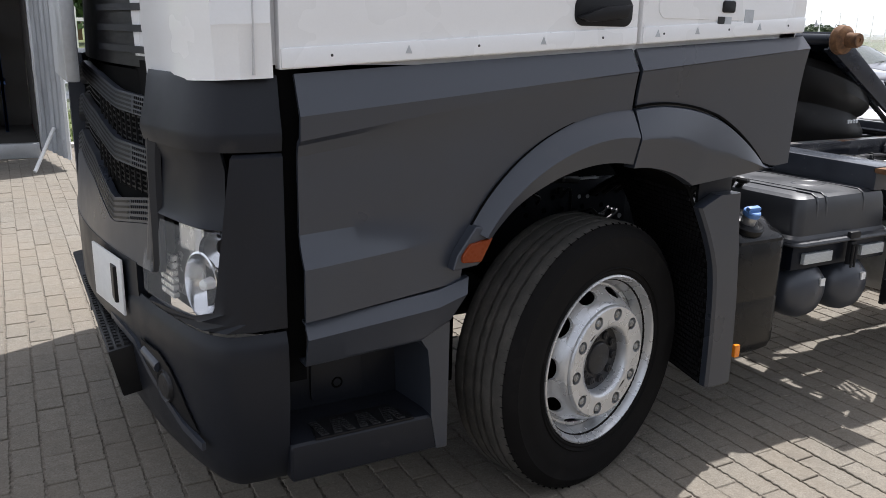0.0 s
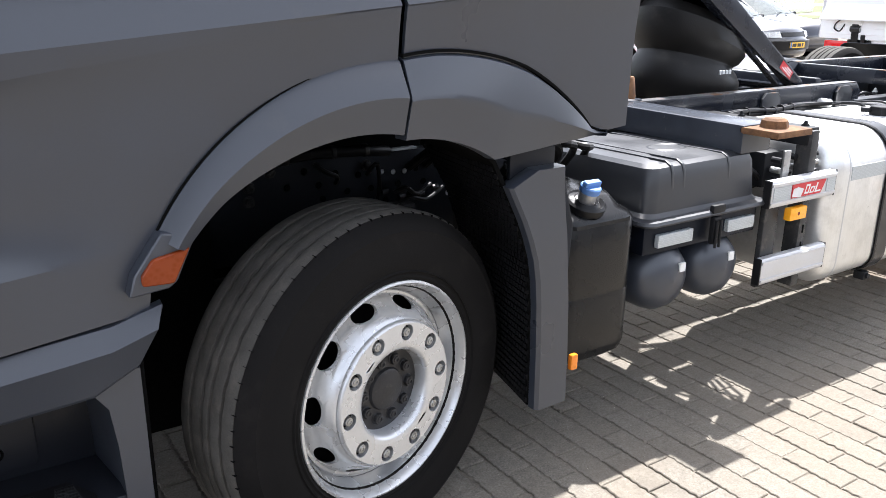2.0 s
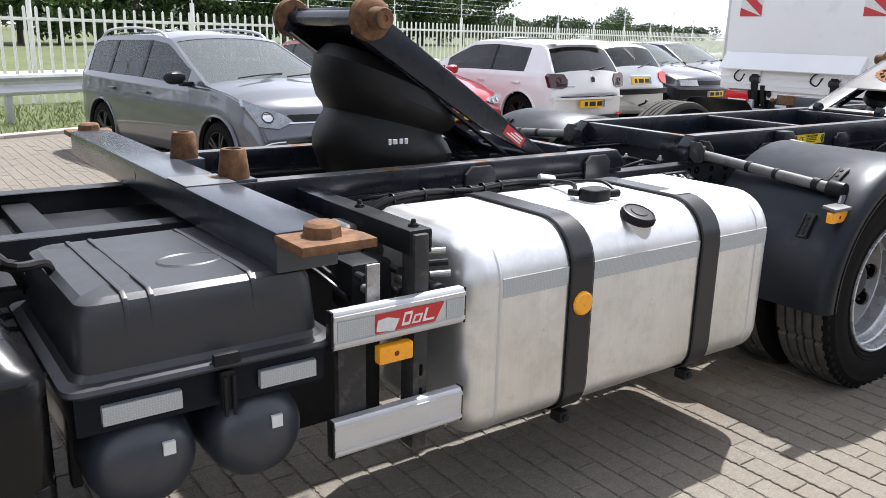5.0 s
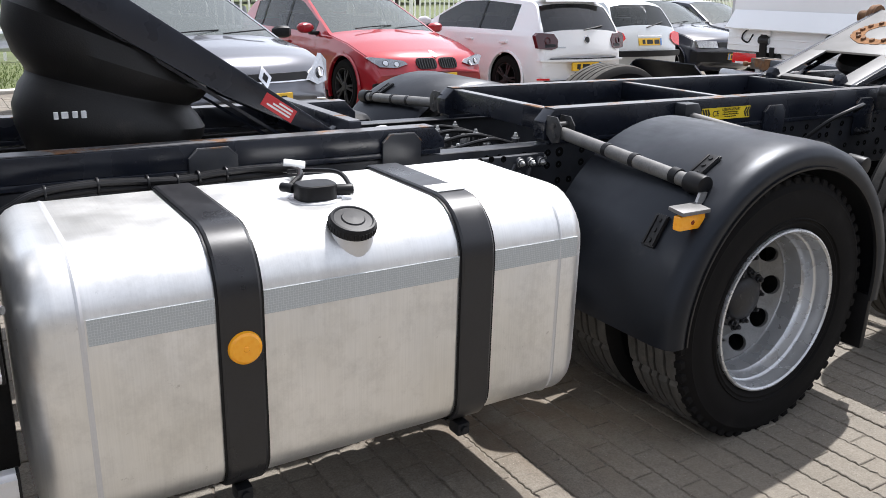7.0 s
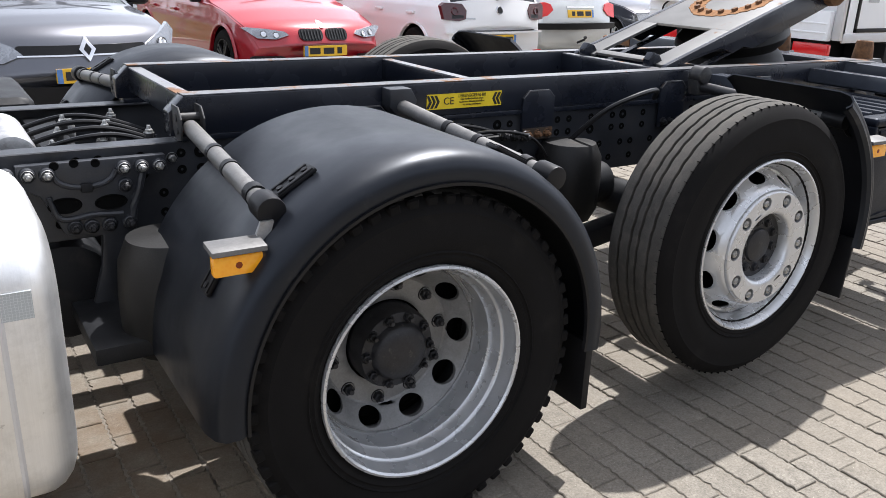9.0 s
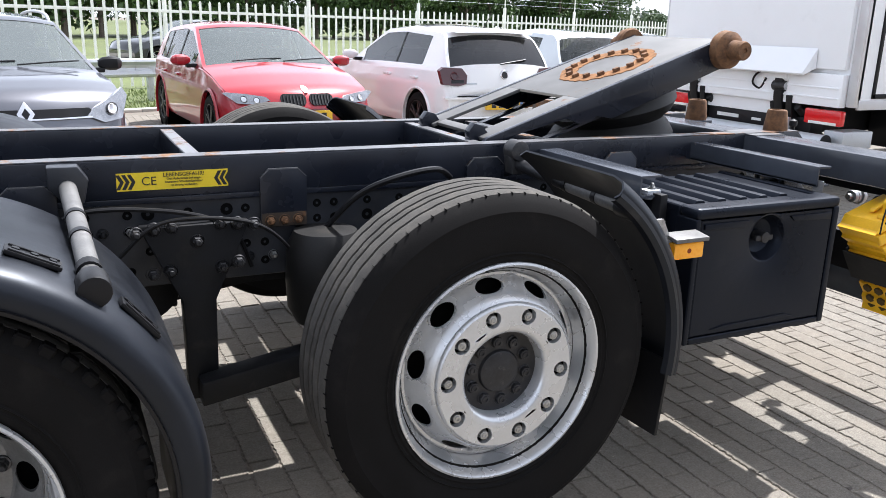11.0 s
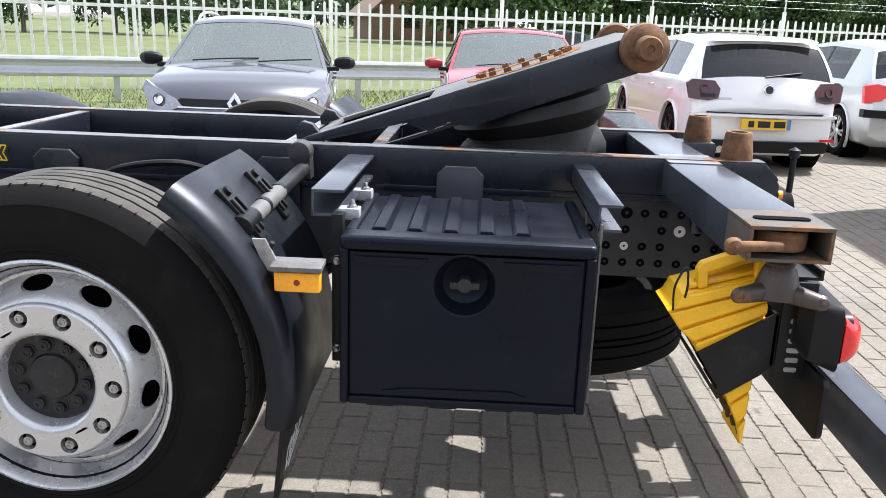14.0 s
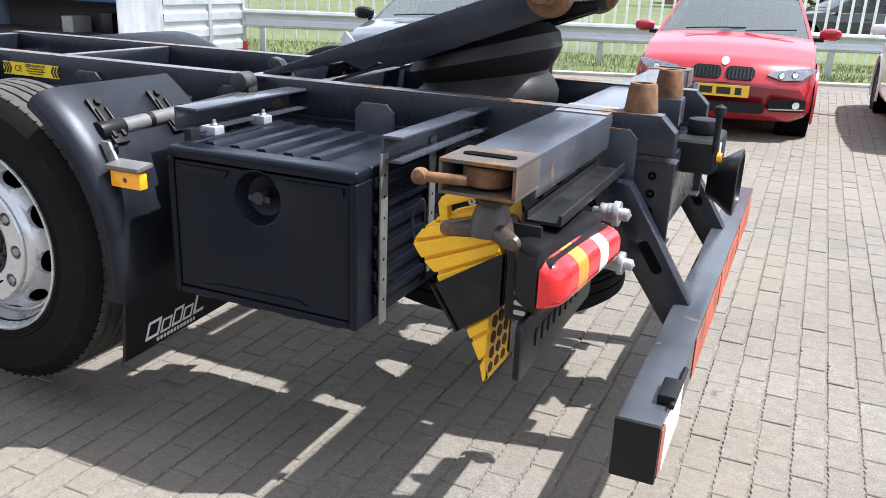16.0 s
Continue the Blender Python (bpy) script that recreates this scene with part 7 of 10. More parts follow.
    def side_y(x, z):
        f1 = fold1(x)
        fa = fold_top(x)
        if z >= fa:
            t = (zw(x) - z) / (zw(x) - fa)
            y = 0.006 - 0.050 * t
        elif z >= f1:
            y = -0.044 + 0.004 * (fa - z) / (fa - f1)
        else:
            k2 = max(0.0, min(1.0, (-0.05 - x) / 0.95))
            y = -0.041 + 0.030 * (1 - math.exp(-(f1 - z) / (0.014 + 0.11 * (1 - k2))))
            f2 = lower_fold(x)
            k = max(0.0, min(1.0, (-0.56 - x) / 0.44))
            if z > f2:
                y -= 0.040 * k * max(0.0, 1 - (z - f2) / 0.085) ** 1.5
            else:
                y -= 0.040 * k
        return y

    AX, AZ = 0.03, 0.684

    def arch_r(x):
        return 0.635

    def low(x):
        """Lower edge of the side panel."""
        if x < -0.555:
            return 0.800 + (x + 1.035) * 0.08
        dx = x - AX
        base = AZ + math.sqrt(max(0.0, 0.635 ** 2 - dx * dx)) if abs(dx) < 0.635 else 0.86
        return base - 0.02

    def panel(x0, x1, n, lowf):
        rows = []
        for i in range(n + 1):
            x = x0 + (x1 - x0) * i / n
            lo, hi, f1 = lowf(x), zw(x) - 0.012, fold1(x)
            f2 = lower_fold(x)
            fa = fold_top(x)
            keys = [hi, (hi + fa) / 2, fa + 0.002, fa, (fa + f1) / 2, f1, f1 - 0.006, f1 - 0.014]
            for k in range(1, 9):
                keys.append(f1 - 0.014 + (max(lo, f2 + 0.085) - (f1 - 0.014)) * k / 8)
            for zz in (f2 + 0.04, f2 + 0.022, f2 + 0.010, f2, f2 - 0.02, f2 - 0.06, lo):
                keys.append(max(lo, zz))
            keys = [max(lo, k) for k in keys]
            rows.append([(x, side_y(x, z), z) for z in keys])
        return thicken(loft(rows), 0.012)
    part("door_side_panel", panel(-1.045, 0.036, 60, low), M_CAB, TRUCK, "grey folded panel under the door", angle=14)

    def low2(x):
        if x < 0.36:
            return low(x)
        return max(1.066 + (x - 0.31) * 0.10, low(x) if x < 0.45 else 0.0)
    part("rear_side_panel", panel(0.052, 0.800, 40, low2), M_CAB, TRUCK, "grey panel behind the door", angle=14)
    rw = [(0.802, y, z) for y, z in ((0.0, 1.12), (0.0, 1.56), (2.5, 1.56), (2.5, 1.12))]
    part("cab_rear_wall", box(0.70, 0.795, 0.02, 2.48, 1.10, 3.3, 0.01), M_CAB, TRUCK)
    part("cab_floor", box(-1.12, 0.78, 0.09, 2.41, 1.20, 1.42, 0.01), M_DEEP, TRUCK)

    # wheel-arch flare, split at the door's rear edge
    def flare(a0, a1, n):
        rows = []
        for i in range(n + 1):
            a = radians(a0 + (a1 - a0) * i / n)
            c, s = math.cos(a), math.sin(a)
            wide = float(np.interp(math.degrees(a), (89, 113, 126, 139, 149, 160), (0.174, 0.136, 0.112, 0.082, 0.066, 0.060)))
            pr = []
            for r, y in ((0.6465, -0.004), (0.6445, -0.020), (0.637, -0.030), (0.642 - wide * 0.40, -0.070), (0.642 - wide * 0.46, -0.074), (0.642 - wide * 0.52, -0.071), (0.648 - wide, -0.050), (0.645 - wide, 0.0), (0.648 - wide, 0.10)):
                pr.append((AX + r * c, y, AZ + r * s))
            rows.append(pr)
        return thicken(loft(rows), 0.010)
    # solid black strip drawn for the shade in the crease over the flare
    gap = [[(AX + r * math.cos(radians(151 - 61.7 * i / 30)), y, AZ + r * math.sin(radians(151 - 61.7 * i / 30))) for r, y in ((0.6480, -0.008), (0.6480, -0.021), (0.6455, -0.021), (0.6455, -0.008))] for i in range(31)]
    part("flare_gap_shade", loft(gap, True, True), M_DEEP, TRUCK)
    part("arch_flare", flare(151, 89.3, 30), M_CAB, TRUCK, "grey raised wheel-arch flare", angle=24)
    # rear part of the flare runs out in a long point behind the wheel
    rows = []
    gap = []
    for i in range(31):
        t = i / 30
        g = max(0.0, (t - 0.5) / 0.5)
        ai = 88.6 - 34.6 * min(t, 0.5) / 0.5
        ri = 0.462 + 0.016 * min(t, 0.5) / 0.5
        ix, iz = AX + ri * math.cos(radians(ai)), AZ + ri * math.sin(radians(ai))
        ix, iz = ix + (0.700 - ix) * g, iz + (1.105 - iz) * g
        ao = 88.6 - 53.6 * min(t / 0.94, 1.0)
        ro = float(np.interp(-ao, (-90, -71.5, -58, -46, -35), (0.645, 0.685, 0.718, 0.737, 0.757)))
        ox, oz = AX + ro * math.cos(radians(ao)), AZ + ro * math.sin(radians(ao))
        g2 = max(0.0, (t - 0.94) / 0.06)
        ox, oz = ox + (0.702 - ox) * g2, oz + (1.1065 - oz) * g2
        pr = []
        k = 1 - 0.45 * t
        for f, y in ((0.0, -0.004), (0.015, -0.024), (0.04, -0.033), (0.45, -0.072 * k), (0.51, -0.074 * k), (0.57, -0.070 * k), (1.0, -0.050 * k), (1.01, 0.0)):
            pr.append((ox + (ix - ox) * f, y, oz + (iz - oz) * f))
        rows.append(pr)
        d = Vector((ix - ox, 0, iz - oz)).normalized() * -0.007 if t < 0.97 else Vector((0, 0, 0.004))
        gap.append([(ox + d.x, -0.012, oz + d.z), (ox + d.x, -0.030, oz + d.z), (ox, -0.030, oz), (ox, -0.012, oz)])
    # the same drawn shade along the rear half
    part("flare_gap_shade", loft(gap, True, True), M_DEEP, TRUCK, "narrow black strip for shade in the gap over the flare")
    part("rear_arch_flare", thicken(loft(rows), 0.010), M_CAB, TRUCK, "grey rear half of the wheel-arch flare", angle=24)
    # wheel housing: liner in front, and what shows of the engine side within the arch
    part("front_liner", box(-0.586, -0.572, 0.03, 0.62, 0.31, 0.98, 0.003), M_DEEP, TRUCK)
    # near-black panels added to hide bright ground and keep the arch in shade
    part("arch_shade_panel", box(-0.586, -0.22, 0.62, 0.635, 0.20, 0.92, 0.003), M_DEEP, TRUCK)
    part("arch_shade_panel", box(0.16, 0.72, 0.60, 0.615, 0.14, 0.58, 0.003), M_DEEP, TRUCK)
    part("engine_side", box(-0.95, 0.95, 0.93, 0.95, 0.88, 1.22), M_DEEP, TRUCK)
    # added plate: its black stands for the rail lying in shade
    ip = part("inner_arch_plate", box(-0.50, 0.80, 0.842, 0.856, 0.60, 0.925, 0.003), M_FENDER, TRUCK, "black plate added for the shade on the frame inside the wheel arch")
    for k, (x, z) in enumerate(((0.484, 0.855), (0.532, 0.849), (0.579, 0.847), (0.628, 0.851), (0.389, 0.854), (0.300, 0.870), (0.345, 0.80), (0.440, 0.80), (0.551, 0.803), (0.60, 0.76), (0.772, 0.742), (0.183, 0.889), (0.12, 0.84), (0.235, 0.835), (0.25, 0.785), (0.66, 0.80), (0.50, 0.75))):
        r = 0.0075 if k < 4 else 0.0095
        # four holes are pale discs, drawn as light coming through
        part("plate_hole", lathe([(0.0001, 0.0), (r, -0.0006), (r + 0.0015, -0.0022), (r + 0.003, 0.001)], 12, Matrix.Translation((x, 0.842, z))), M_GALV if k in (0, 1, 2, 10) else M_DEEP, ip)
    for x, z in ((-0.014, 0.856), (-0.016, 0.809), (0.42, 0.885), (0.70, 0.885), (0.06, 0.90)):
        part("plate_bolt", capnut(0.017, 0.018, Matrix.Translation((x, 0.842, z))), M_WORN, ip)
    pp = part("engine_pipe", tube([(0.04, 0.80, 0.935), (0.16, 0.80, 0.955), (0.30, 0.80, 0.952), (0.42, 0.80, 0.945), (0.50, 0.83, 0.93)], 0.019, 12), M_BLACK, TRUCK, "black hose with clamps along the engine")
    for x, z in ((0.10, 0.947), (0.27, 0.954), (0.395, 0.948)):
        part("hose_clamp", cyl((x - 0.008, 0.80, z), (x + 0.008, 0.80, z), 0.0225, 16, w=0.002), M_WORN, pp)
    part("engine_strip", box(0.445, 0.615, 0.815, 0.842, 0.930, 0.938, 0.001), M_GALV, TRUCK, "pale steel strip over the frame")
    for pts in ([(0.40, 0.80, 0.86), (0.43, 0.78, 0.90), (0.45, 0.80, 0.80), (0.44, 0.82, 0.74)], [(0.20, 0.80, 0.92), (0.24, 0.78, 0.89), (0.28, 0.79, 0.87), (0.29, 0.82, 0.84)],
                [(0.48, 0.78, 0.74), (0.55, 0.76, 0.77), (0.63, 0.77, 0.75), (0.72, 0.80, 0.78)], [(0.50, 0.78, 0.79), (0.53, 0.75, 0.81), (0.58, 0.76, 0.78), (0.66, 0.79, 0.80)]):
        part("brake_hose", tube(pts, 0.008, 8), M_BLACK, TRUCK)
    for x, z in ((0.52, 0.775), (0.60, 0.775), (0.66, 0.79), (0.45, 0.80)):
        part("hose_union", cyl((x - 0.012, 0.765, z), (x + 0.014, 0.768, z + 0.004), 0.011, 8, w=0.002), M_HUB, TRUCK)
    part("brake_valve", box(0.50, 0.58, 0.76, 0.84, 0.68, 0.745, 0.012, 2), M_HUB, TRUCK, "greasy brake valve beside the wheel")
    # side marker in the flare's front foot
    part("flare_lamp", prism([(-0.577, 0.909), (-0.514, 0.906), (-0.477, 0.976), (-0.553, 0.962), (-0.578, 0.930)], "y", -0.060, -0.02, 0.006, 3), M_MARKER, TRUCK, "amber marker lamp in the wheel arch")
    part("lamp_base", prism([(-0.604, 0.886), (-0.522, 0.893), (-0.505, 0.906), (-0.466, 0.986), (-0.480, 1.002), (-0.530, 1.012), (-0.562, 0.968), (-0.590, 0.930)], "y", -0.050, 0.0, 0.008, 3), M_CAB, TRUCK)

    # valance below the door and the step recess
    rows = []
    for i in range(25):
        t = i / 24
        x = -1.040 + 0.507 * t
        top = 0.792 + 0.045 * t + 0.10 * max(0, t - 0.8)
        bot = 0.660 + 0.025 * t + 0.10 * max(0.0, t - 0.75) * 4 * 0.4
        mid = top - 0.045
        lean = 0.47 * max(0.0, t - 0.6) / 0.4
        rows.append([(x - lean * (top - z), y, z) for y, z in ((0.0, top), (-0.022, top - 0.003), (-0.052, mid), (-0.050, mid - 0.004), (-0.026, bot + 0.008), (-0.02, bot), (0.05, bot))])
    part("door_valance", thicken(loft(rows), 0.008), M_CAB, TRUCK, "grey folded valance above the step", angle=20)
    st = BM()
    put(st, box(-1.085, -0.60, 0.20, 0.24, 0.36, 0.74, 0.01))                       # back wall
    put(st, box(-1.085, -0.585, -0.01, 0.24, 0.305, 0.425, 0.018, 3))               # tread block
    step = part("step_housing", st, M_BUMP, TRUCK, "grey cab step housing")
    rows = []
    for z, xa in ((0.31, -0.625), (0.42, -0.645), (0.55, -0.650), (0.64, -0.66), (0.70, -0.70), (0.72, -0.74)):
        rows.append([(xa, -0.012, z), (-0.590, -0.014, z), (-0.586, 0.02, z), (-0.586, 0.22, z), (xa - 0.02, 0.20, z), (xa, 0.05, z)])
    part("step_pillar", loft(rows, True, True), M_CAB, TRUCK, "grey pillar between step and wheel", angle=25)
    part("step_flap", prism(rounded(-0.955, -0.785, 0.445, 0.60, 0.018), "y", 0.190, 0.200, 0.004), M_BUMP, step, "closed flap in the step's back wall")
    part("flap_hole", lathe([(0.0001, 0.004), (0.014, 0.0), (0.017, -0.002), (0.019, 0.001)], 18, Matrix.Translation((-0.87, 0.1895, 0.495))), M_DEEP, step)
    part("tow_hole", lathe([(0.0001, 0.004), (0.014, 0.0), (0.017, -0.002), (0.019, 0.001)], 18, Matrix.Translation((-1.03, 0.199, 0.555))), M_DEEP, step)
    tr = part("step_tread", prism([(-1.01, -0.006), (-0.70, -0.006), (-0.70, 0.03), (-0.745, 0.11), (-0.96, 0.11), (-1.0, 0.05)], "z", 0.423, 0.430, 0.002), M_BLACK, step, "black perforated metal step tread")
    for c in range(7):
        x = -0.990 + 0.040 * c
        lean = 0.016 if c % 2 else -0.010
        sl = part("tread_slat", prism([(x, 0.002), (x + 0.024, 0.002), (x + 0.024 + lean, 0.090), (x + lean, 0.090)], "z", 0.429, 0.4325, 0.001), M_TREADST, tr)
        for r in range(7):
            y = 0.008 + 0.012 * r
            xs = x + lean * y / 0.09
            part("tread_tooth", box(xs + 0.003, xs + 0.021, y - 0.0022, y + 0.0022, 0.4322, 0.4345), M_BLACK, sl)

    # bumper corner, side lamp panel and front
    def smooth_plan(pl, n=4):
        out = []
        for i in range(len(pl) - 1):
            a, b, c, d = [Vector(pl[max(0, min(len(pl) - 1, i + k))]) for k in (-1, 0, 1, 2)]
            for k in range(n):
                t = k / n
                out.append(0.5 * (2 * b + (c - a) * t + (2 * a - 5 * b + 4 * c - d) * t * t + (3 * b - a - 3 * c + d) * t ** 3))
        return out + [Vector(pl[-1])]

    def corner(z_rows, plan, name, label, mat=M_CAB):
        """Panel that follows the plan, stepping out or in with height."""
        pl = smooth_plan(plan)
        rows = []
        for z, off, top in z_rows:
            r = []
            for i, q in enumerate(pl):
                d = pl[min(i + 1, len(pl) - 1)] - pl[max(i - 1, 0)]
                n = Vector((-d.y, d.x)).normalized()
                n = n if n.y < 0.02 else -n
                r.append((q.x + n.x * off, q.y + n.y * off, z))
            rows.append(r)
        return part(name, thicken(loft(rows), 0.012), mat, TRUCK, label, angle=30)
    plan = [(-1.082, 0.004), (-1.17, 0.006), (-1.235, 0.022), (-1.285, 0.080), (-1.318, 0.17), (-1.345, 0.28), (-1.37, 0.40), (-1.388, 0.52), (-1.405, 0.66), (-1.42, 0.80)]
    corner([(0.300, -0.050, 0), (0.33, -0.025, 0), (0.40, -0.005, 0), (0.55, 0.012, 0), (0.68, 0.016, 0), (0.725, 0.014, 0), (0.745, 0.006, 0), (0.762, -0.004, 0)], plan, "bumper_corner", "grey bumper corner with fog lamp", M_BUMP)
    # panel beside and under the headlamp, its front edge sweeping below the lamp
    rows = []
    for z in (0.770, 0.776, 0.80, 0.83, 0.87, 0.92, 1.0, 1.10, 1.235, 1.245):
        end = 6.0 if z < 0.80 else (3.6 if z < 0.83 else (2.45 - 2.2 * (z - 0.83)))
        r = []
        for k in range(13):
            u = end * k / 12
            a, b = plan[int(u)], plan[int(u) + 1]
            f = u - int(u)
            x, y = a[0] + (b[0] - a[0]) * f, a[1] + (b[1] - a[1]) * f
            off = 0.010 if 0.775 < z < 1.24 else -0.002
            r.append((x - off * (0.0 if u < 1 else 0.7), y - off, z))
        rows.append(r)
    part("lamp_side_panel", thicken(loft(rows), 0.014), M_BUMP, TRUCK, "grey panel sweeping under the headlamp", angle=25)
    plan_c = plan[:6] + [(-1.356, 0.335), (-1.358, 0.350)]
    corner([(1.250, 0.004, 0), (1.285, 0.012, 0), (1.300, 0.010, 0), (1.36, -0.006, 0), (1.42, -0.016, 0), (1.437, -0.022, 0)], plan_c, "upper_corner", "grey corner panel under the white body", M_BUMP)
    corner([(1.050, -0.004, 0), (1.07, -0.016, 0), (1.20, -0.022, 0), (1.25, -0.004, 0)], plan_c[2:], "lamp_brow", "grey recessed panel over the headlamp", M_BUMP)
    corner([(0.74, -0.10, 0), (1.06, -0.10, 0)], plan[1:9], "lamp_recess", "dark recess behind the headlamp", M_BLACK)
    # rounded post between headlamp and grille
    rows = []
    for z, sh, wd in ((0.868, 0.00, 0.02), (0.875, 0.0, 0.05), (0.90, 0.0, 0.062), (0.95, -0.004, 0.060), (1.10, -0.008, 0.055), (1.20, -0.010, 0.060), (1.262, -0.012, 0.075)):
        y1 = 0.362 + sh
        rows.append([(-1.350 - 0.22 * (y - 0.33) + dx, y, z) for y, dx in ((y1 - wd, 0.012), (y1 - wd + 0.006, -0.002), (y1 - wd * 0.5, -0.012), (y1 - 0.006, -0.006), (y1, 0.02), (y1, 0.06))])
    part("lamp_post", thicken(loft(rows), 0.006), M_BUMP, TRUCK, "grey rounded post beside the headlamp", angle=30)
    # black sheet for the shade in the gap between corner and door
    part("door_gap_shade", box(-1.10, -1.02, 0.03, 0.06, 0.60, 1.47), M_DEEP, TRUCK)
    # headlamp
    P = [(-1.248, 0.034), (-1.285, 0.085), (-1.318, 0.175), (-1.342, 0.28), (-1.362, 0.37), (-1.378, 0.44)]
    rows, back = [], []
    for k, (z, n) in enumerate(((0.780, 5.0), (0.80, 5.0), (0.86, 5.0), (0.93, 4.6), (0.95, 3.6), (1.0, 3.3), (1.045, 3.1))):
        r, q = [], []
        u0 = 1.1 if z < 0.81 else (0.3 if z < 0.9 else 0.0)
        for i in range(9):
            u = u0 + (n - u0) * i / 8
            a, b = P[min(int(u), 4)], P[min(int(u), 4) + 1]
            f = u - min(int(u), 4)
            x, y = a[0] + (b[0] - a[0]) * f, a[1] + (b[1] - a[1]) * f
            r.append((x, y - 0.003, z + (0.012 * i / 8 if z < 0.9 else -0.006 * i / 8)))
            q.append((x + 0.075, y + 0.055, z))
        rows.append(r)
        back.append(q)
    hl = part("headlamp", thicken(loft(back), 0.004), M_LAMPIN, TRUCK, "clear headlamp with silver reflectors", angle=20)
    part("lamp_cover", loft(rows), M_LENS, hl, "clear lamp cover", angle=60)
    for y, z, r in ((0.125, 0.885, 0.072),):
        x = -1.225 - 0.42 * (y - 0.05)
        at = Matrix.Translation((x, y, z)) @ pose(0, 0, 0, 0, 0, -58)
        part("lamp_bowl", lathe([(r * 1.06, -0.026), (r, -0.028), (r * 0.96, -0.02), (r * 0.7, 0.01), (r * 0.3, 0.025), (0.0001, 0.03)], 28, at @ Matrix.Diagonal((0.8, 1, 1.25, 1))), M_CHROME, hl)
        part("lamp_bulb", lathe([(0.0001, -0.025), (0.014, -0.02), (0.018, 0.01)], 16, at), M_CLEARW, hl)
    part("amber_bowl", lathe([(0.055, -0.02), (0.052, 0.0), (0.02, 0.03), (0.0001, 0.035)], 24, Matrix.Translation((-1.225, 0.085, 0.985)) @ pose(0, 0, 0, 0, 0, -40)), M_CHROME, hl)
    part("lamp_divider", prism([(-1.262, 0.155), (-1.275, 0.185), (-1.25, 0.20), (-1.235, 0.17)], "z", 0.80, 1.03, 0.006), M_ALU, hl, "silver divider inside the lamp")
    for k in range(6):
        z = 0.795 + 0.022 * k
        part("reflector_rib", prism([(-1.318, 0.30), (-1.335, 0.40), (-1.33, 0.405), (-1.30, 0.31)], "z", z, z + 0.016, 0.003), M_LAMPIN, hl)
    part("upper_reflector", prism([(-1.25, 0.13), (-1.30, 0.26), (-1.27, 0.30), (-1.21, 0.16)], "z", 0.955, 1.035, 0.01), M_LAMPIN, hl)
    # fog lamp in its niche
    px, py = [q[0] for q in plan], [q[1] for q in plan]

    def bumper_x(y, z):
        return float(np.interp(y, py, px)) - float(np.interp(z, (0.30, 0.33, 0.40, 0.55, 0.68), (-0.05, -0.025, -0.005, 0.012, 0.016)))
    rows = []
    for z, ya, yb in ((0.455, 0.11, 0.13), (0.48, 0.125, 0.26), (0.52, 0.15, 0.34), (0.57, 0.18, 0.42), (0.615, 0.23, 0.44), (0.645, 0.30, 0.44)):
        rows.append([(bumper_x(ya + (yb - ya) * k / 6, z) - 0.010 - (0.004 if 0 < k < 6 else 0), ya + (yb - ya) * k / 6, z) for k in range(7)])
    part("fog_recess", thicken(loft(rows), 0.004), M_BLACK, TRUCK, "black fog-lamp niche")
    part("fog_lamp", lathe([(0.0001, -0.008), (0.034, -0.006), (0.040, 0.0), (0.046, -0.006), (0.050, 0.01)], 24, Matrix.Translation((-1.366, 0.255, 0.555)) @ pose(0, 0, 0, 0, 0, -76)), M_HUB, TRUCK, "round dark fog lamp")
    part("fog_bar", cyl((-1.372, 0.29, 0.60), (-1.392, 0.40, 0.615), 0.018, 12), M_CAB, TRUCK)
    part("bumper_lip", thicken(loft([[(x - 0.024, y - 0.008, 0.425 + 0.17 * max(0.0, min(1.0, (y - 0.10) / 0.42)) + dz) for x, y in plan[3:]] for dz in (0.0, 0.022)]), 0.012), M_CAB, TRUCK, "grey lower bumper lip")
    # cab front with its grille, leaning back upwards
    def fx(y, z):
        return -1.475 + 0.115 * ((y - MID) / 0.85) ** 2 + 0.10 * max(0.0, z - 0.85)
    def fskin(z0, z1, y0, d0, d1, nz=3):
        rows = []
        for k in range(nz + 1):
            z = z0 + (z1 - z0) * k / nz
            rows.append([(fx(y, z) - (d0 + (d1 - d0) * k / nz), y, z) for y in [y0 + (2 * MID - 2 * y0) * j / 24 for j in range(25)]])
        return rows
    # near-black back sheet stands for the shade behind the grille bands
    front = part("front_panel", thicken(loft(fskin(0.62, 1.42, 0.40, -0.03, -0.03, 8)), 0.02), M_DEEP, TRUCK, "cab front with slatted grille, its back sheet black for shade")
    bands = ((1.292, 1.350, (0.0, 0.008, 0.045, 0.070)), (1.140, 1.206, (0.0, 0.002, 0.062, 0.100)), (0.990, 1.065, (0.0, -0.045, 0.055, 0.110)))

    def bent(y, rise):
        return float(np.interp(min(y, 2 * MID - y), (0.45, 0.72, 0.96, 1.25), rise))

    def strip(z0, z1, y0, y1, out, rise, n=28, rise_low=None):
        rows = []
        for k in range(4):
            f = k / 3
            r = []
            for j in range(n + 1):
                y = y0 + (y1 - y0) * j / n
                lift = bent(y, rise) * f + bent(y, rise_low or rise) * (1 - f)
                z = z0 + (z1 - z0) * f + lift
                r.append((fx(y, z) - out, y, z))
            rows.append(r)
        return loft(rows)
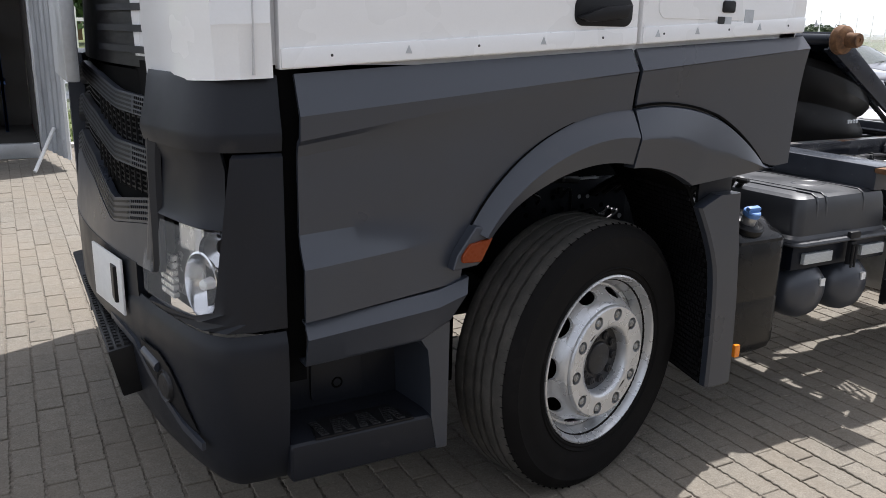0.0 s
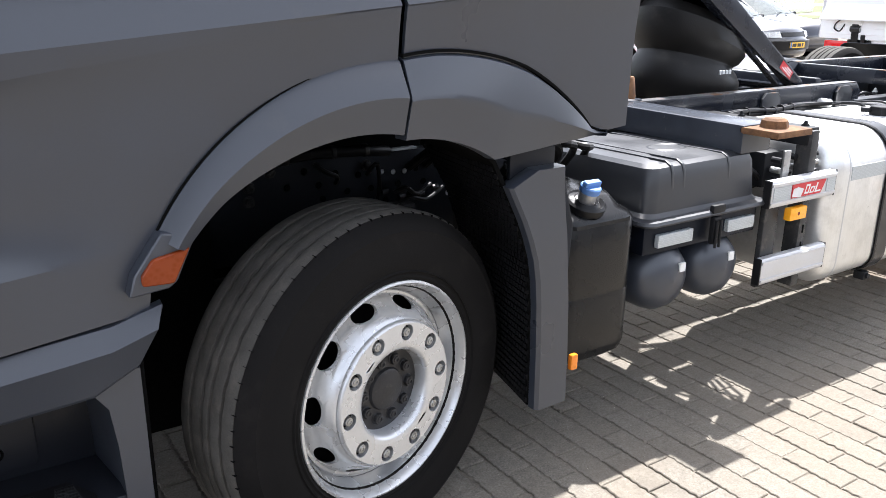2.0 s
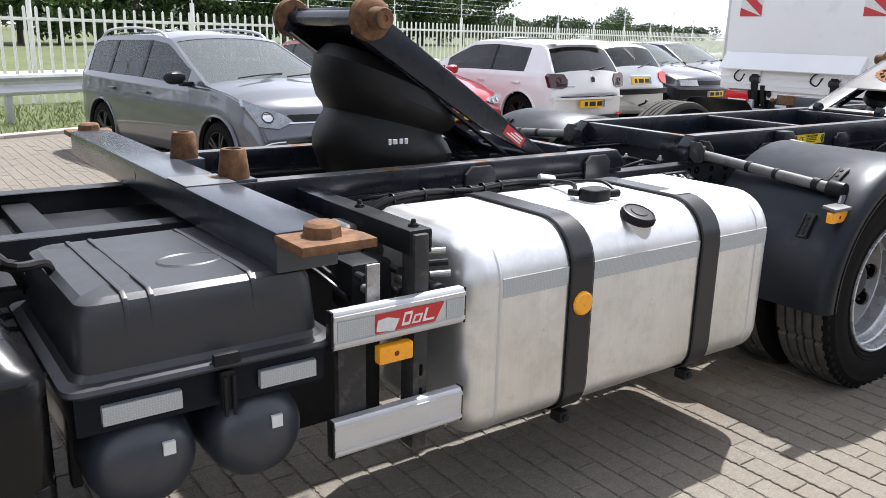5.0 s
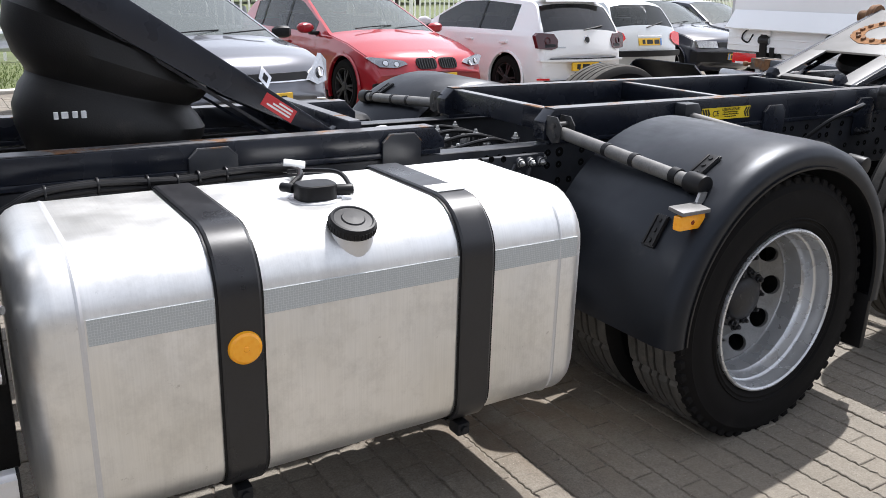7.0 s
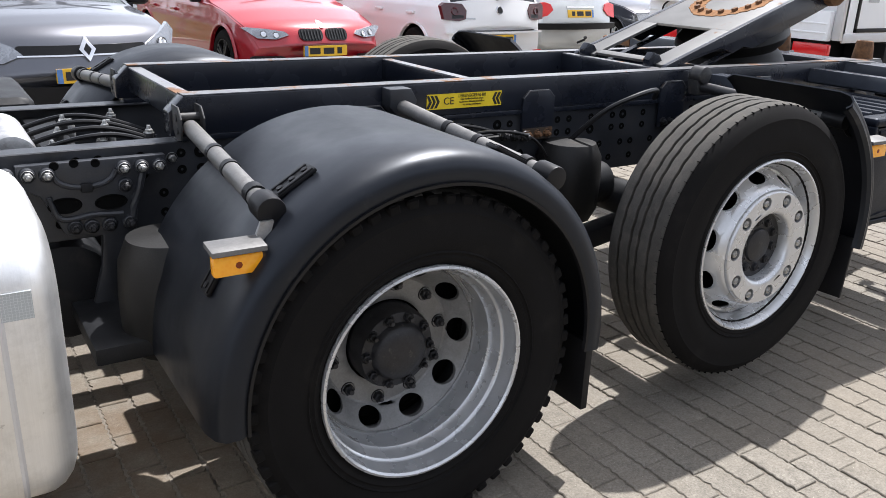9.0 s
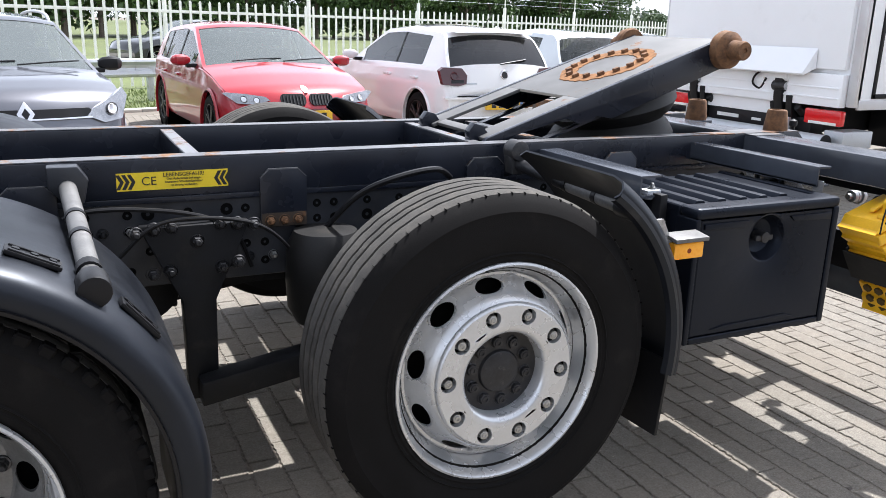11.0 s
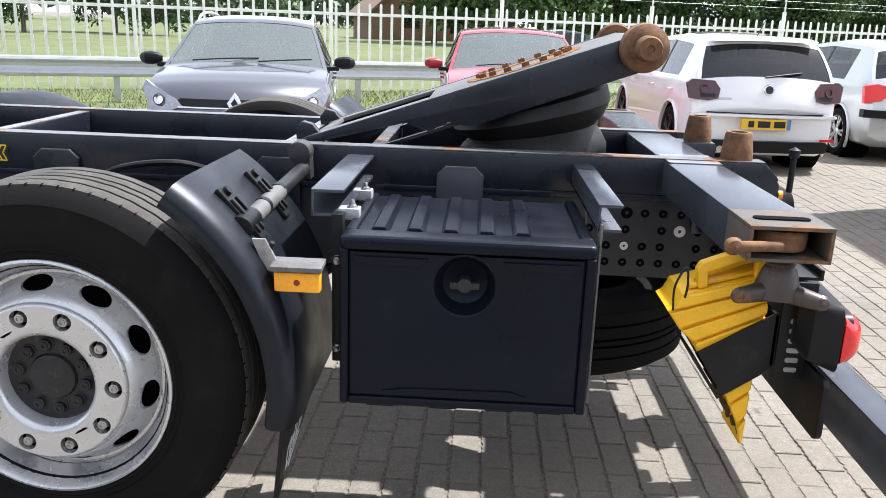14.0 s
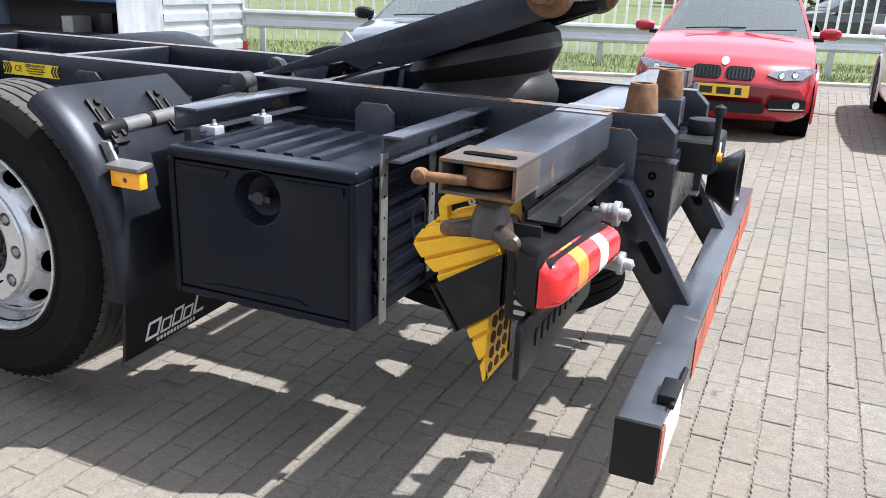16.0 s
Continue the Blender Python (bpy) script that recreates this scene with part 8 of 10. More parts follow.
    for z0, z1, rise in bands:
        gb = part("grille_band", thicken(strip(z0, z1, 0.41, 2 * MID - 0.41, 0.0, rise, 40), 0.022), M_CAB, front, "grey vee-shaped grille band with slots", angle=20)
        for j in range(4):
            zz = z0 + (z1 - z0) * (0.16 + 0.68 * j / 3)
            part("grille_slot", strip(zz - 0.0035, zz + 0.0035, 0.575, 2 * MID - 0.575, 0.0025, rise, 30), M_BLACK, gb)
            for q in range(9):
                ya = 0.432 + 0.0152 * q
                zq = zz + bent(ya, rise)
                part("grille_hole", prism(rounded(ya, ya + 0.0105, zq - 0.0042, zq + 0.0042, 0.002, 2), "x", fx(ya, zq) - 0.0030, fx(ya, zq) + 0.004), M_BLACK, gb)
    part("lower_surround", thicken(strip(0.855, 0.988, 0.40, 2 * MID - 0.40, 0.002, bands[2][2], 40, (0.0, 0.0, 0.0, 0.0)), 0.02), M_CAB, front, "grey panel below the grille", angle=20)
    for s in (0, 1):
        ym = (lambda y: y) if s == 0 else (lambda y: 2 * MID - y)
        rows = [[(fx(0.42, z) - d, ym(y), z) for y, d in ((0.352, -0.03), (0.356, 0.004), (0.375, 0.012), (0.405, 0.010), (0.422, 0.002), (0.424, -0.03))] for z in (0.90, 0.94, 1.10, 1.25, 1.345, 1.375)]
        part("grille_frame", thicken(loft(rows), 0.006), M_CAB, front, "grey frame beside the grille", angle=30)
    for za, zb in ((1.206, 1.292), (1.065, 1.140)):                  # mesh behind the gaps
        for q in range(5):
            zz = za + (zb - za) * (q + 0.5) / 5
            part("mesh_bar", strip(zz - 0.003, zz + 0.003, 0.43, 2 * MID - 0.43, -0.022, (0.0, 0.0, 0.05, 0.08), 20), M_BLACK, front)
        for q in range(12):
            ya = 0.44 + 0.045 * q
            part("mesh_upright", box(fx(ya, za) + 0.018, fx(ya, za) + 0.024, ya, ya + 0.005, za, zb + bent(ya, (0.0, 0.0, 0.05, 0.08))), M_BLACK, front)
    low_b = part("bumper_middle", thicken(loft(fskin(0.60, 0.86, 0.50, 0.0, 0.004, 4)), 0.03), M_BUMP, TRUCK, "grey bumper middle")
    # black block that darkens the gap under the upper grille like shade
    part("front_gap_shade", box(-1.325, -1.25, 0.36, 2 * MID - 0.36, 1.33, 1.45), M_DEEP, TRUCK)
    part("upper_grille", thicken(loft([[(fx(y, 1.42) + 0.02 + 0.03 * (z - 1.42), y, z) for y in [0.40 + 1.7 * j / 16 for j in range(17)]] for z in (1.43, 1.95)]), 0.02), M_BLACK, TRUCK, "black upper grille")
    for k in range(6):
        part("upper_slot", loft([[(fx(y, 1.42) + 0.012, y, z) for y in [0.42 + 0.54 * j / 8 for j in range(9)]] for z in (1.47 + 0.06 * k, 1.49 + 0.06 * k)]), M_BUMP, TRUCK)
    part("centre_flap", box(-1.50, -1.455, 0.98, 2 * MID - 0.98, 1.36, 1.95, 0.01), M_GALV, TRUCK, "pale folded flap on the cab front")
    part("number_plate", prism([(fx(0.58, 0.75) - 0.014, 0.58), (fx(0.86, 0.75) - 0.020, 0.86), (fx(0.86, 0.75) - 0.028, 0.86), (fx(0.58, 0.75) - 0.022, 0.58)], "z", 0.668, 0.850, 0.003), M_STICK, TRUCK, "blank white number plate")
    part("plate_holder", box(-1.445, -1.40, 0.62, 0.84, 0.70, 0.82, 0.006), M_BLACK, TRUCK)
    fs = part("front_step", prism([(-1.485, 0.560), (-1.34, 0.585), (-1.34, 0.42), (-1.45, 0.40)], "y", 0.57, 2 * MID - 0.64, 0.008), M_BLACK, TRUCK, "black chequered front step")
    for k in range(150):
        y, r = 0.59 + 0.029 * (k // 5), k % 5
        part("step_knob", box(-1.478 + 0.023 * r, -1.464 + 0.023 * r, y, y + 0.016, 0.558 + 0.0040 * r, 0.570 + 0.0040 * r), M_HUB, fs)
    # mudguard behind the front wheel: rear skirt and inner liner
    rows = []
    for z, xo, xi in ((0.285, 0.640, 0.512), (0.45, 0.637, 0.510), (0.62, 0.628, 0.503), (0.70, 0.620, 0.495), (0.76, 0.614, 0.484), (0.82, 0.608, 0.464), (0.88, 0.598, 0.438), (0.93, 0.592, 0.412), (0.98, 0.587, 0.385), (1.02, 0.585, 0.47)):
        rows.append([(xi, -0.006, z), (xi + 0.01, -0.016, z), (xo - 0.01, -0.014, z), (xo, 0.0, z), (xo, 0.05, z), (xi + 0.03, 0.06, z), (xi, 0.02, z)])
    mg = part("rear_skirt", loft(rows, True, True), M_CAB, TRUCK, "grey skirt behind the front wheel", angle=25)
    zs, xn, xf = (0.29, 0.60, 0.75, 0.89, 0.98, 1.07, 1.12), (0.520, 0.514, 0.497, 0.446, 0.398, 0.350, 0.26), (0.63, 0.61, 0.575, 0.52, 0.465, 0.40, 0.30)

    def on_liner(u, z):
        a, b = float(np.interp(z, zs, xn)), float(np.interp(z, zs, xf))
        return Vector((a + (b - a) * u, 0.02 + 0.46 * u, z))
    rows = [[tuple(on_liner(u, 0.29 + 0.83 * i / 24)) for u in (0.0, 0.5, 1.0)] for i in range(25)]
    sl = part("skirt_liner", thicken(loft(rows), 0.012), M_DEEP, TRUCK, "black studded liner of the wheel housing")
    kn = BM()
    for r in range(38):
        for c in range(24):
            z = 0.305 + 0.0195 * r
            p = on_liner((c + 0.5 + 0.5 * (r % 2)) / 24.6, z)
            put(kn, box(-0.006, 0.001, -0.006, 0.006, -0.0065, 0.0065), Matrix.Translation(p + Vector((-0.012, 0, 0))))
    tagged(part("liner_studs", kn, M_BLACK, sl), "rows of small black studs", kind="stuff")
    part("skirt_plate", box(0.42, 0.58, 0.035, 0.05, 0.98, 1.07, 0.006), M_BUMP, TRUCK, "grey plate joining flare and skirt")
    part("skirt_marker", box(0.655, 0.682, -0.006, 0.012, 0.375, 0.425, 0.005), M_DEEPAMBER, TRUCK, "small amber reflector at the skirt")
    # the unlit side of the cab
    part("far_side_panel", box(-1.08, 0.79, 2.47, 2.50, 0.75, 1.45, 0.01), M_CAB, TRUCK)
    part("far_corner", prism([(-1.08, 2.5), (-1.30, 2.44), (-1.42, 2.1), (-1.44, 1.75), (-1.38, 1.75), (-1.0, 2.46)], "z", 0.31, 1.43), M_CAB, TRUCK)


build_cab()


# ---- parked cars ----
def car(name, label, L, W, paint, top, belt, m, screen, tailglass, windows, axles, wheel_r=0.31, rim_mat=M_RIM, bow=(0.26, 0.13), side_glass=M_GLASS, rear_glass=M_DGLASS, tum=0.40):
    """A car, nose towards +x. top: the outline along its middle (x, z) from tail to nose. screen, tailglass: (x low, x high) of front and rear glass. windows: x ranges of the side glass."""
    c = thing(name, label, "car", m=m)
    hw = W / 2
    tx, tz = [p[0] for p in top], [p[1] for p in top]

    def top_z(x):
        return sum(np.interp(x + d, tx, tz) for d in (-0.05, -0.025, 0, 0.025, 0.05)) / 5

    def width(x):
        f = abs(x) / (L / 2)
        return hw * (1.0 - 0.035 * f ** 2 - 0.10 * max(0, (f - 0.80) / 0.2) ** 3)

    def bend(x, y):
        b = bow[0] * max(0, (x - 0.15 * L) / (0.35 * L)) ** 1.3 if x > 0 else -bow[1] * max(0, (-x - 0.25 * L) / (0.25 * L)) ** 1.3
        sc = 0.10 * max(0.0, 1 - abs(x - (screen[0] + screen[1]) / 2) / 0.8)
        return -(b + sc) * (abs(y) / hw) ** 2.2
    marks = sorted([screen[0], screen[1], tailglass[0], tailglass[1]] + [v for w in windows for v in w])
    xs = [x for x in np.linspace(-L / 2, L / 2, 84) if min(abs(x - q) for q in marks) > 0.02]
    xs = sorted(xs + marks + [L / 2 - 0.015, -L / 2 + 0.012])
    ss = [0.0, 0.05, 0.2, 0.35, 0.5, 0.65, 0.78, 0.88, 0.95, 1.0]
    bs = [0.985, 0.95, 0.88, 0.75, 0.6, 0.45, 0.3, 0.15, 0.0]

    def section(x):
        zt, w = top_z(x), width(x)
        end = max(0.0, (abs(x) - (L / 2 - 0.10)) / 0.10)
        zs = 0.19 + 0.10 * end ** 2
        crown = 0.05
        zb = min(belt - 0.02 * (x / (L / 2)), zt - crown - 0.012)
        h = zb - zs
        out = [(0.0, zs), (w * 0.82, zs), (w * 0.955, zs + 0.045), (w * 0.985, zs + 0.16 * h), (w * 0.99, zs + 0.23 * h), (w * 0.995, zs + 0.30 * h), (w * 0.998, zs + 0.37 * h), (w * 1.0, zs + 0.44 * h), (w * 0.998, zs + 0.51 * h), (w * 0.996, zs + 0.58 * h), (w * 0.997, zs + 0.66 * h), (w * 1.0, zs + 0.74 * h), (w * 0.985, zs + 0.80 * h), (w * 0.972, zs + 0.92 * h)]
        kinds = ["low"] * 3 + ["side"] * 11
        zc = zt - crown
        for s in ss:
            z = zb + (zc - zb) * s
            out.append((w * 0.957 - 0.012 * min(1, s * 12) - tum * (z - zb) - 0.03 * max(0.0, (z - zb - 0.3)), z))
            kinds.append("up")
        yc = out[-1][0]
        for b in bs:
            out.append((yc * b, zc + crown * (1 - b ** 2.6)))
            kinds.append("top")
        return out, kinds
    secs = [section(x)[0] for x in xs]
    kinds = section(0)[1]
    nv = len(kinds)
    pieces = {}

    def grid(sgn):
        pts = [[Vector((x + bend(x, y), sgn * y, z)) for y, z in sec] for x, sec in zip(xs, secs)]
        for ax in axles:                                     # draw the skin on to the rim of each wheel opening
            for row in pts:
                for j in range(2, 14):
                    p = row[j]
                    d = math.hypot(p.x - ax, p.z - wheel_r)
                    if abs(d - wheel_r - 0.05) < 0.034 and d > 0:
                        k = (wheel_r + 0.05) / d
                        p.x, p.z = ax + (p.x - ax) * k, wheel_r + (p.z - wheel_r) * k
        for i in range(len(xs) - 1):
            xc = (xs[i] + xs[i + 1]) / 2
            for j in range(nv - 1):
                q = [pts[i][j], pts[i + 1][j], pts[i + 1][j + 1], pts[i][j + 1]]
                mid = sum(q, Vector()) / 4
                if j < 14 and any(math.hypot(mid.x - ax, mid.z - wheel_r) < wheel_r + 0.045 for ax in axles) and abs(mid.y) > hw * 0.6:
                    continue
                key = "body"
                if kinds[j] == "up" and kinds[j + 1] == "up":
                    s = (ss[j - 14] + ss[j - 13]) / 2
                    if 0.05 < s < 0.88:
                        for k, (a, b) in enumerate(windows):
                            if a < xc < b:
                                key = ("side_window", sgn, k)
                        if key == "body" and windows[-1][0] < xc < windows[0][1] and not any(a < xc < b for a, b in windows):
                            key = ("window_pillar", sgn, sum(1 for a, b in windows if b < xc))
                elif kinds[j] == "top" and j - 24 >= 1:
                    if screen[1] < xc < screen[0]:
                        key = ("windscreen", 0, 0)
                    elif tailglass[0] < xc < tailglass[1]:
                        key = ("rear_window", 0, 0)
                pieces.setdefault(key, []).append(q)
        return pts
    ends = [grid(-1), grid(1)]
    for e in (0, -1):
        ring = [tuple(p) for p in ends[0][e]] + [tuple(p) for p in reversed(ends[1][e][1:-1])]
        pieces["body"].append([Vector(p) for p in ring])
    mats = {"body": paint, "side_window": side_glass, "window_pillar": M_BLACK, "windscreen": M_SCREEN, "rear_window": rear_glass}
    for key, quads in pieces.items():
        kind = key if isinstance(key, str) else key[0]
        bm = BM()
        for q in quads:
            bm.faces.new([bm.verts.new(p) for p in q])
        bmesh.ops.remove_doubles(bm, verts=bm.verts, dist=2e-4)
        bmesh.ops.dissolve_degenerate(bm, edges=bm.edges[:], dist=1e-5)
        if kind in ("side_window", "rear_window", "windscreen"):
            bm.normal_update()
            cen = Vector((0, 0, 0.6))
            for v in bm.verts:
                n = v.normal if v.normal.dot(v.co - cen) > 0 else -v.normal
                v.co -= n * 0.005
        part(kind, bm, mats[kind], c, angle=42)
    cowl = screen[0]
    part("dashboard", box(cowl - 0.55, cowl - 0.02, -hw * 0.74, hw * 0.74, belt - 0.20, belt + 0.0, 0.04, 2), M_BOXBLK, c)
    # floor in the shade black, for the dim cabin
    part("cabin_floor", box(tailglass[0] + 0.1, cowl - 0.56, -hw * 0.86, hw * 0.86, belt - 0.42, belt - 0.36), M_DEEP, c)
    for sx in (cowl - 1.15, cowl - 1.95):
        for sy in (-0.36, 0.36):
            if sx > tailglass[0] + 0.3:
                s = box(sx - 0.07, sx + 0.06, sy - 0.23, sy + 0.23, belt - 0.35, belt + 0.20, 0.05, 2)
                st = part("seat", s, M_BOXBLK, c)
                part("headrest", box(sx - 0.06, sx + 0.03, sy - 0.12, sy + 0.12, belt + 0.23, belt + 0.37, 0.04, 2), M_BOXBLK, st)
    part("steering_wheel", lathe([(0.165, -0.012), (0.18, 0.0), (0.165, 0.012)], 20, Matrix.Translation((cowl - 0.66, 0.36, belt + 0.02)) @ pose(0, 0, 0, 0, 0, 70)), M_BLACK, c)
    for k in (0, 1):
        part("wiper", tube([(cowl + 0.05 - 0.05 * k, -0.50 + 0.62 * k, top_z(cowl) + 0.012), (cowl - 0.02, -0.2 + 0.6 * k, top_z(cowl - 0.03) + 0.022), (cowl - 0.10, 0.12 + 0.52 * k, top_z(cowl - 0.06) + 0.018)], 0.007, 6, 3), M_BLACK, c)
    for s in (-1, 1):
        mx = cowl - 0.36
        rows = []
        for off, r, dx in ((-0.10, 0.045, 0.0), (-0.06, 0.085, 0.0), (0.0, 0.10, 0.01), (0.06, 0.095, 0.02), (0.10, 0.07, 0.01), (0.12, 0.02, 0.0)):
            rows.append([(mx + dx + (0.30 if math.cos(a) < 0 else 0.62) * r * math.cos(a), s * (hw + 0.10 + off), belt + 0.080 + r * 0.66 * math.copysign(abs(math.sin(a)) ** 0.6, math.sin(a))) for a in [2 * math.pi * k / 12 for k in range(12)]])
        mi = part("wing_mirror", loft(rows, True, True), M_BLACK if paint in (P_GREY, P_SILVER, P_NAVY) else paint, c)
        part("mirror_foot", box(mx - 0.04, mx + 0.05, min(s * hw * 0.88, s * (hw + 0.05)), max(s * hw * 0.88, s * (hw + 0.05)), belt - 0.005, belt + 0.04, 0.012), M_BLACK, mi)
        for w in windows[:2]:
            part("door_handle", box(w[0] + 0.06, w[0] + 0.22, min(s * hw * 0.97, s * (hw * 1.0 + 0.018)), max(s * hw * 0.97, s * (hw * 1.0 + 0.018)), belt - 0.14, belt - 0.11, 0.008), paint, c)
        for x in axles:
            face = pose(0, 0, 0) if s < 0 else pose(0, 0, 0, 0, 0, 180)
            at = Matrix.Translation((x, s * (hw - 0.022), wheel_r)) @ face
            # wheel well takes the shade black too
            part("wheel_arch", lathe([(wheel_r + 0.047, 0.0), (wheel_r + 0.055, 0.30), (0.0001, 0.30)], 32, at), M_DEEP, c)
            part("arch_lip", lathe([(wheel_r + 0.072, 0.010), (wheel_r + 0.066, -0.012), (wheel_r + 0.050, -0.016), (wheel_r + 0.040, -0.010), (wheel_r + 0.038, 0.03)], 36, Matrix.Translation((x, s * (hw - 0.012), wheel_r)) @ face, -25 if s < 0 else -25, 205), paint, c)
            wh = part("wheel", lathe([(wheel_r * 0.66, 0.010), (wheel_r * 0.72, -0.006), (wheel_r * 0.90, -0.006), (wheel_r * 0.985, 0.02), (wheel_r, 0.05), (wheel_r, 0.17), (wheel_r * 0.7, 0.2)], 36, at), M_TYRE, c)
            rim = lathe([(wheel_r * 0.68, -0.002), (wheel_r * 0.655, 0.0), (wheel_r * 0.62, 0.05)], 36)
            for k in range(5):
                for t in (-9, 9):
                    sp = prism([(wheel_r * 0.08, -0.016), (wheel_r * 0.65, -0.013), (wheel_r * 0.65, 0.013), (wheel_r * 0.08, 0.016)], "y", 0.0, 0.02, 0.004)
                    put(rim, sp, pose(0, 0, 0, 0, 72 * k + t, 0))
            put(rim, lathe([(0.0001, -0.008), (wheel_r * 0.13, -0.006), (wheel_r * 0.2, 0.01)], 16))
            bmesh.ops.transform(rim, matrix=at, verts=rim.verts)
            part("rim", rim, rim_mat, wh)
            part("disc", lathe([(0.0001, 0.055), (wheel_r * 0.62, 0.055)], 20, at), M_DEEP, wh)
    zz = np.linspace(0.0, 1.0, 60)
    front_x = np.linspace(L / 2 - 0.6, L / 2, 80)
    rear_x = np.linspace(-L / 2 + 0.6, -L / 2, 80)

    def skin(bm, end):
        """Lay a piece drawn about x = 0 on to the nose (end 1) or tail (end -1)."""
        sx = front_x if end > 0 else rear_x
        sz = [top_z(x) for x in sx]
        lim = sz[-1]
        for v in bm.verts:
            x0 = float(np.interp(-max(v.co.z, lim), [-z for z in sz], sx)) if v.co.z > lim else end * L / 2
            v.co.x = end * v.co.x + x0 + bend(x0, min(abs(v.co.y), hw))
        bmesh.ops.recalc_face_normals(bm, faces=bm.faces)
        return bm
    return c, skin


def dense(bm, n=3):
    bmesh.ops.subdivide_edges(bm, edges=[e for e in bm.edges if abs(e.verts[0].co.y - e.verts[1].co.y) > 0.08], cuts=n, use_grid_fill=True)
    return bm


def place(x, y, heading):
    """Pose of a car whose nose points along heading (x, y)."""
    return pose(x, y, 0.0, 0, 0, math.degrees(math.atan2(heading[1], heading[0])))


def plate_on(c, skin, z, end, w=0.52, h=0.11, out=0.012):
    """Yellow number plate with dark bars."""
    p = part("number_plate", skin(dense(box(-0.02, out, -w / 2, w / 2, z - h / 2, z + h / 2)), end), M_PLATEY, c, "yellow number plate with dark bars")
    for a, b in ((-0.20, -0.08), (-0.04, 0.09), (0.13, 0.19)):
        part("plate_bar", skin(box(out, out + 0.003, a * w / 0.52, b * w / 0.52, z - h * 0.3, z + h * 0.3), end), M_INK, p)
    part("plate_edge", skin(box(out, out + 0.002, -w / 2, -w / 2 + 0.04, z - h / 2, z + h / 2), end), M_BLUE, p)


def flat_lamp(c, skin, name, pts, end, mat, label, out=0.012, deep=-0.05):
    """A lamp with the outline pts (y, z), let into the nose or tail."""
    return part(name, skin(dense(prism(pts, "x", deep, out), 4), end), mat, c, label, angle=40)


def mirrored(pts, s):
    return [(s * y, z) for y, z in pts]


def lamp_eye(c, skin, y, z, r, end, mat, parent, out=0.016):
    at = Matrix.Translation((out, y, z)) @ pose(0, 0, 0, 0, 0, 90)
    eye = part("lamp_eye", skin(lathe([(0.0001, 0.0), (r * 0.55, -0.02 * r), (r * 0.72, -0.10 * r), (r * 0.8, -0.02 * r)], 18, at), end), mat, parent)
    part("eye_ring", skin(lathe([(r * 0.80, -0.04 * r), (r * 0.88, -0.12 * r), (r * 0.92, 0.0)], 18, at), end), M_HUB, eye)


M_LAMPBOWL = surface("lamp_reflector_under_clear_cover", (0.30, 0.31, 0.33), 0.14, metal=0.7, var=0.25, scale=14, fine=60, bump=0.25, dist=0.01, coat=1.0)


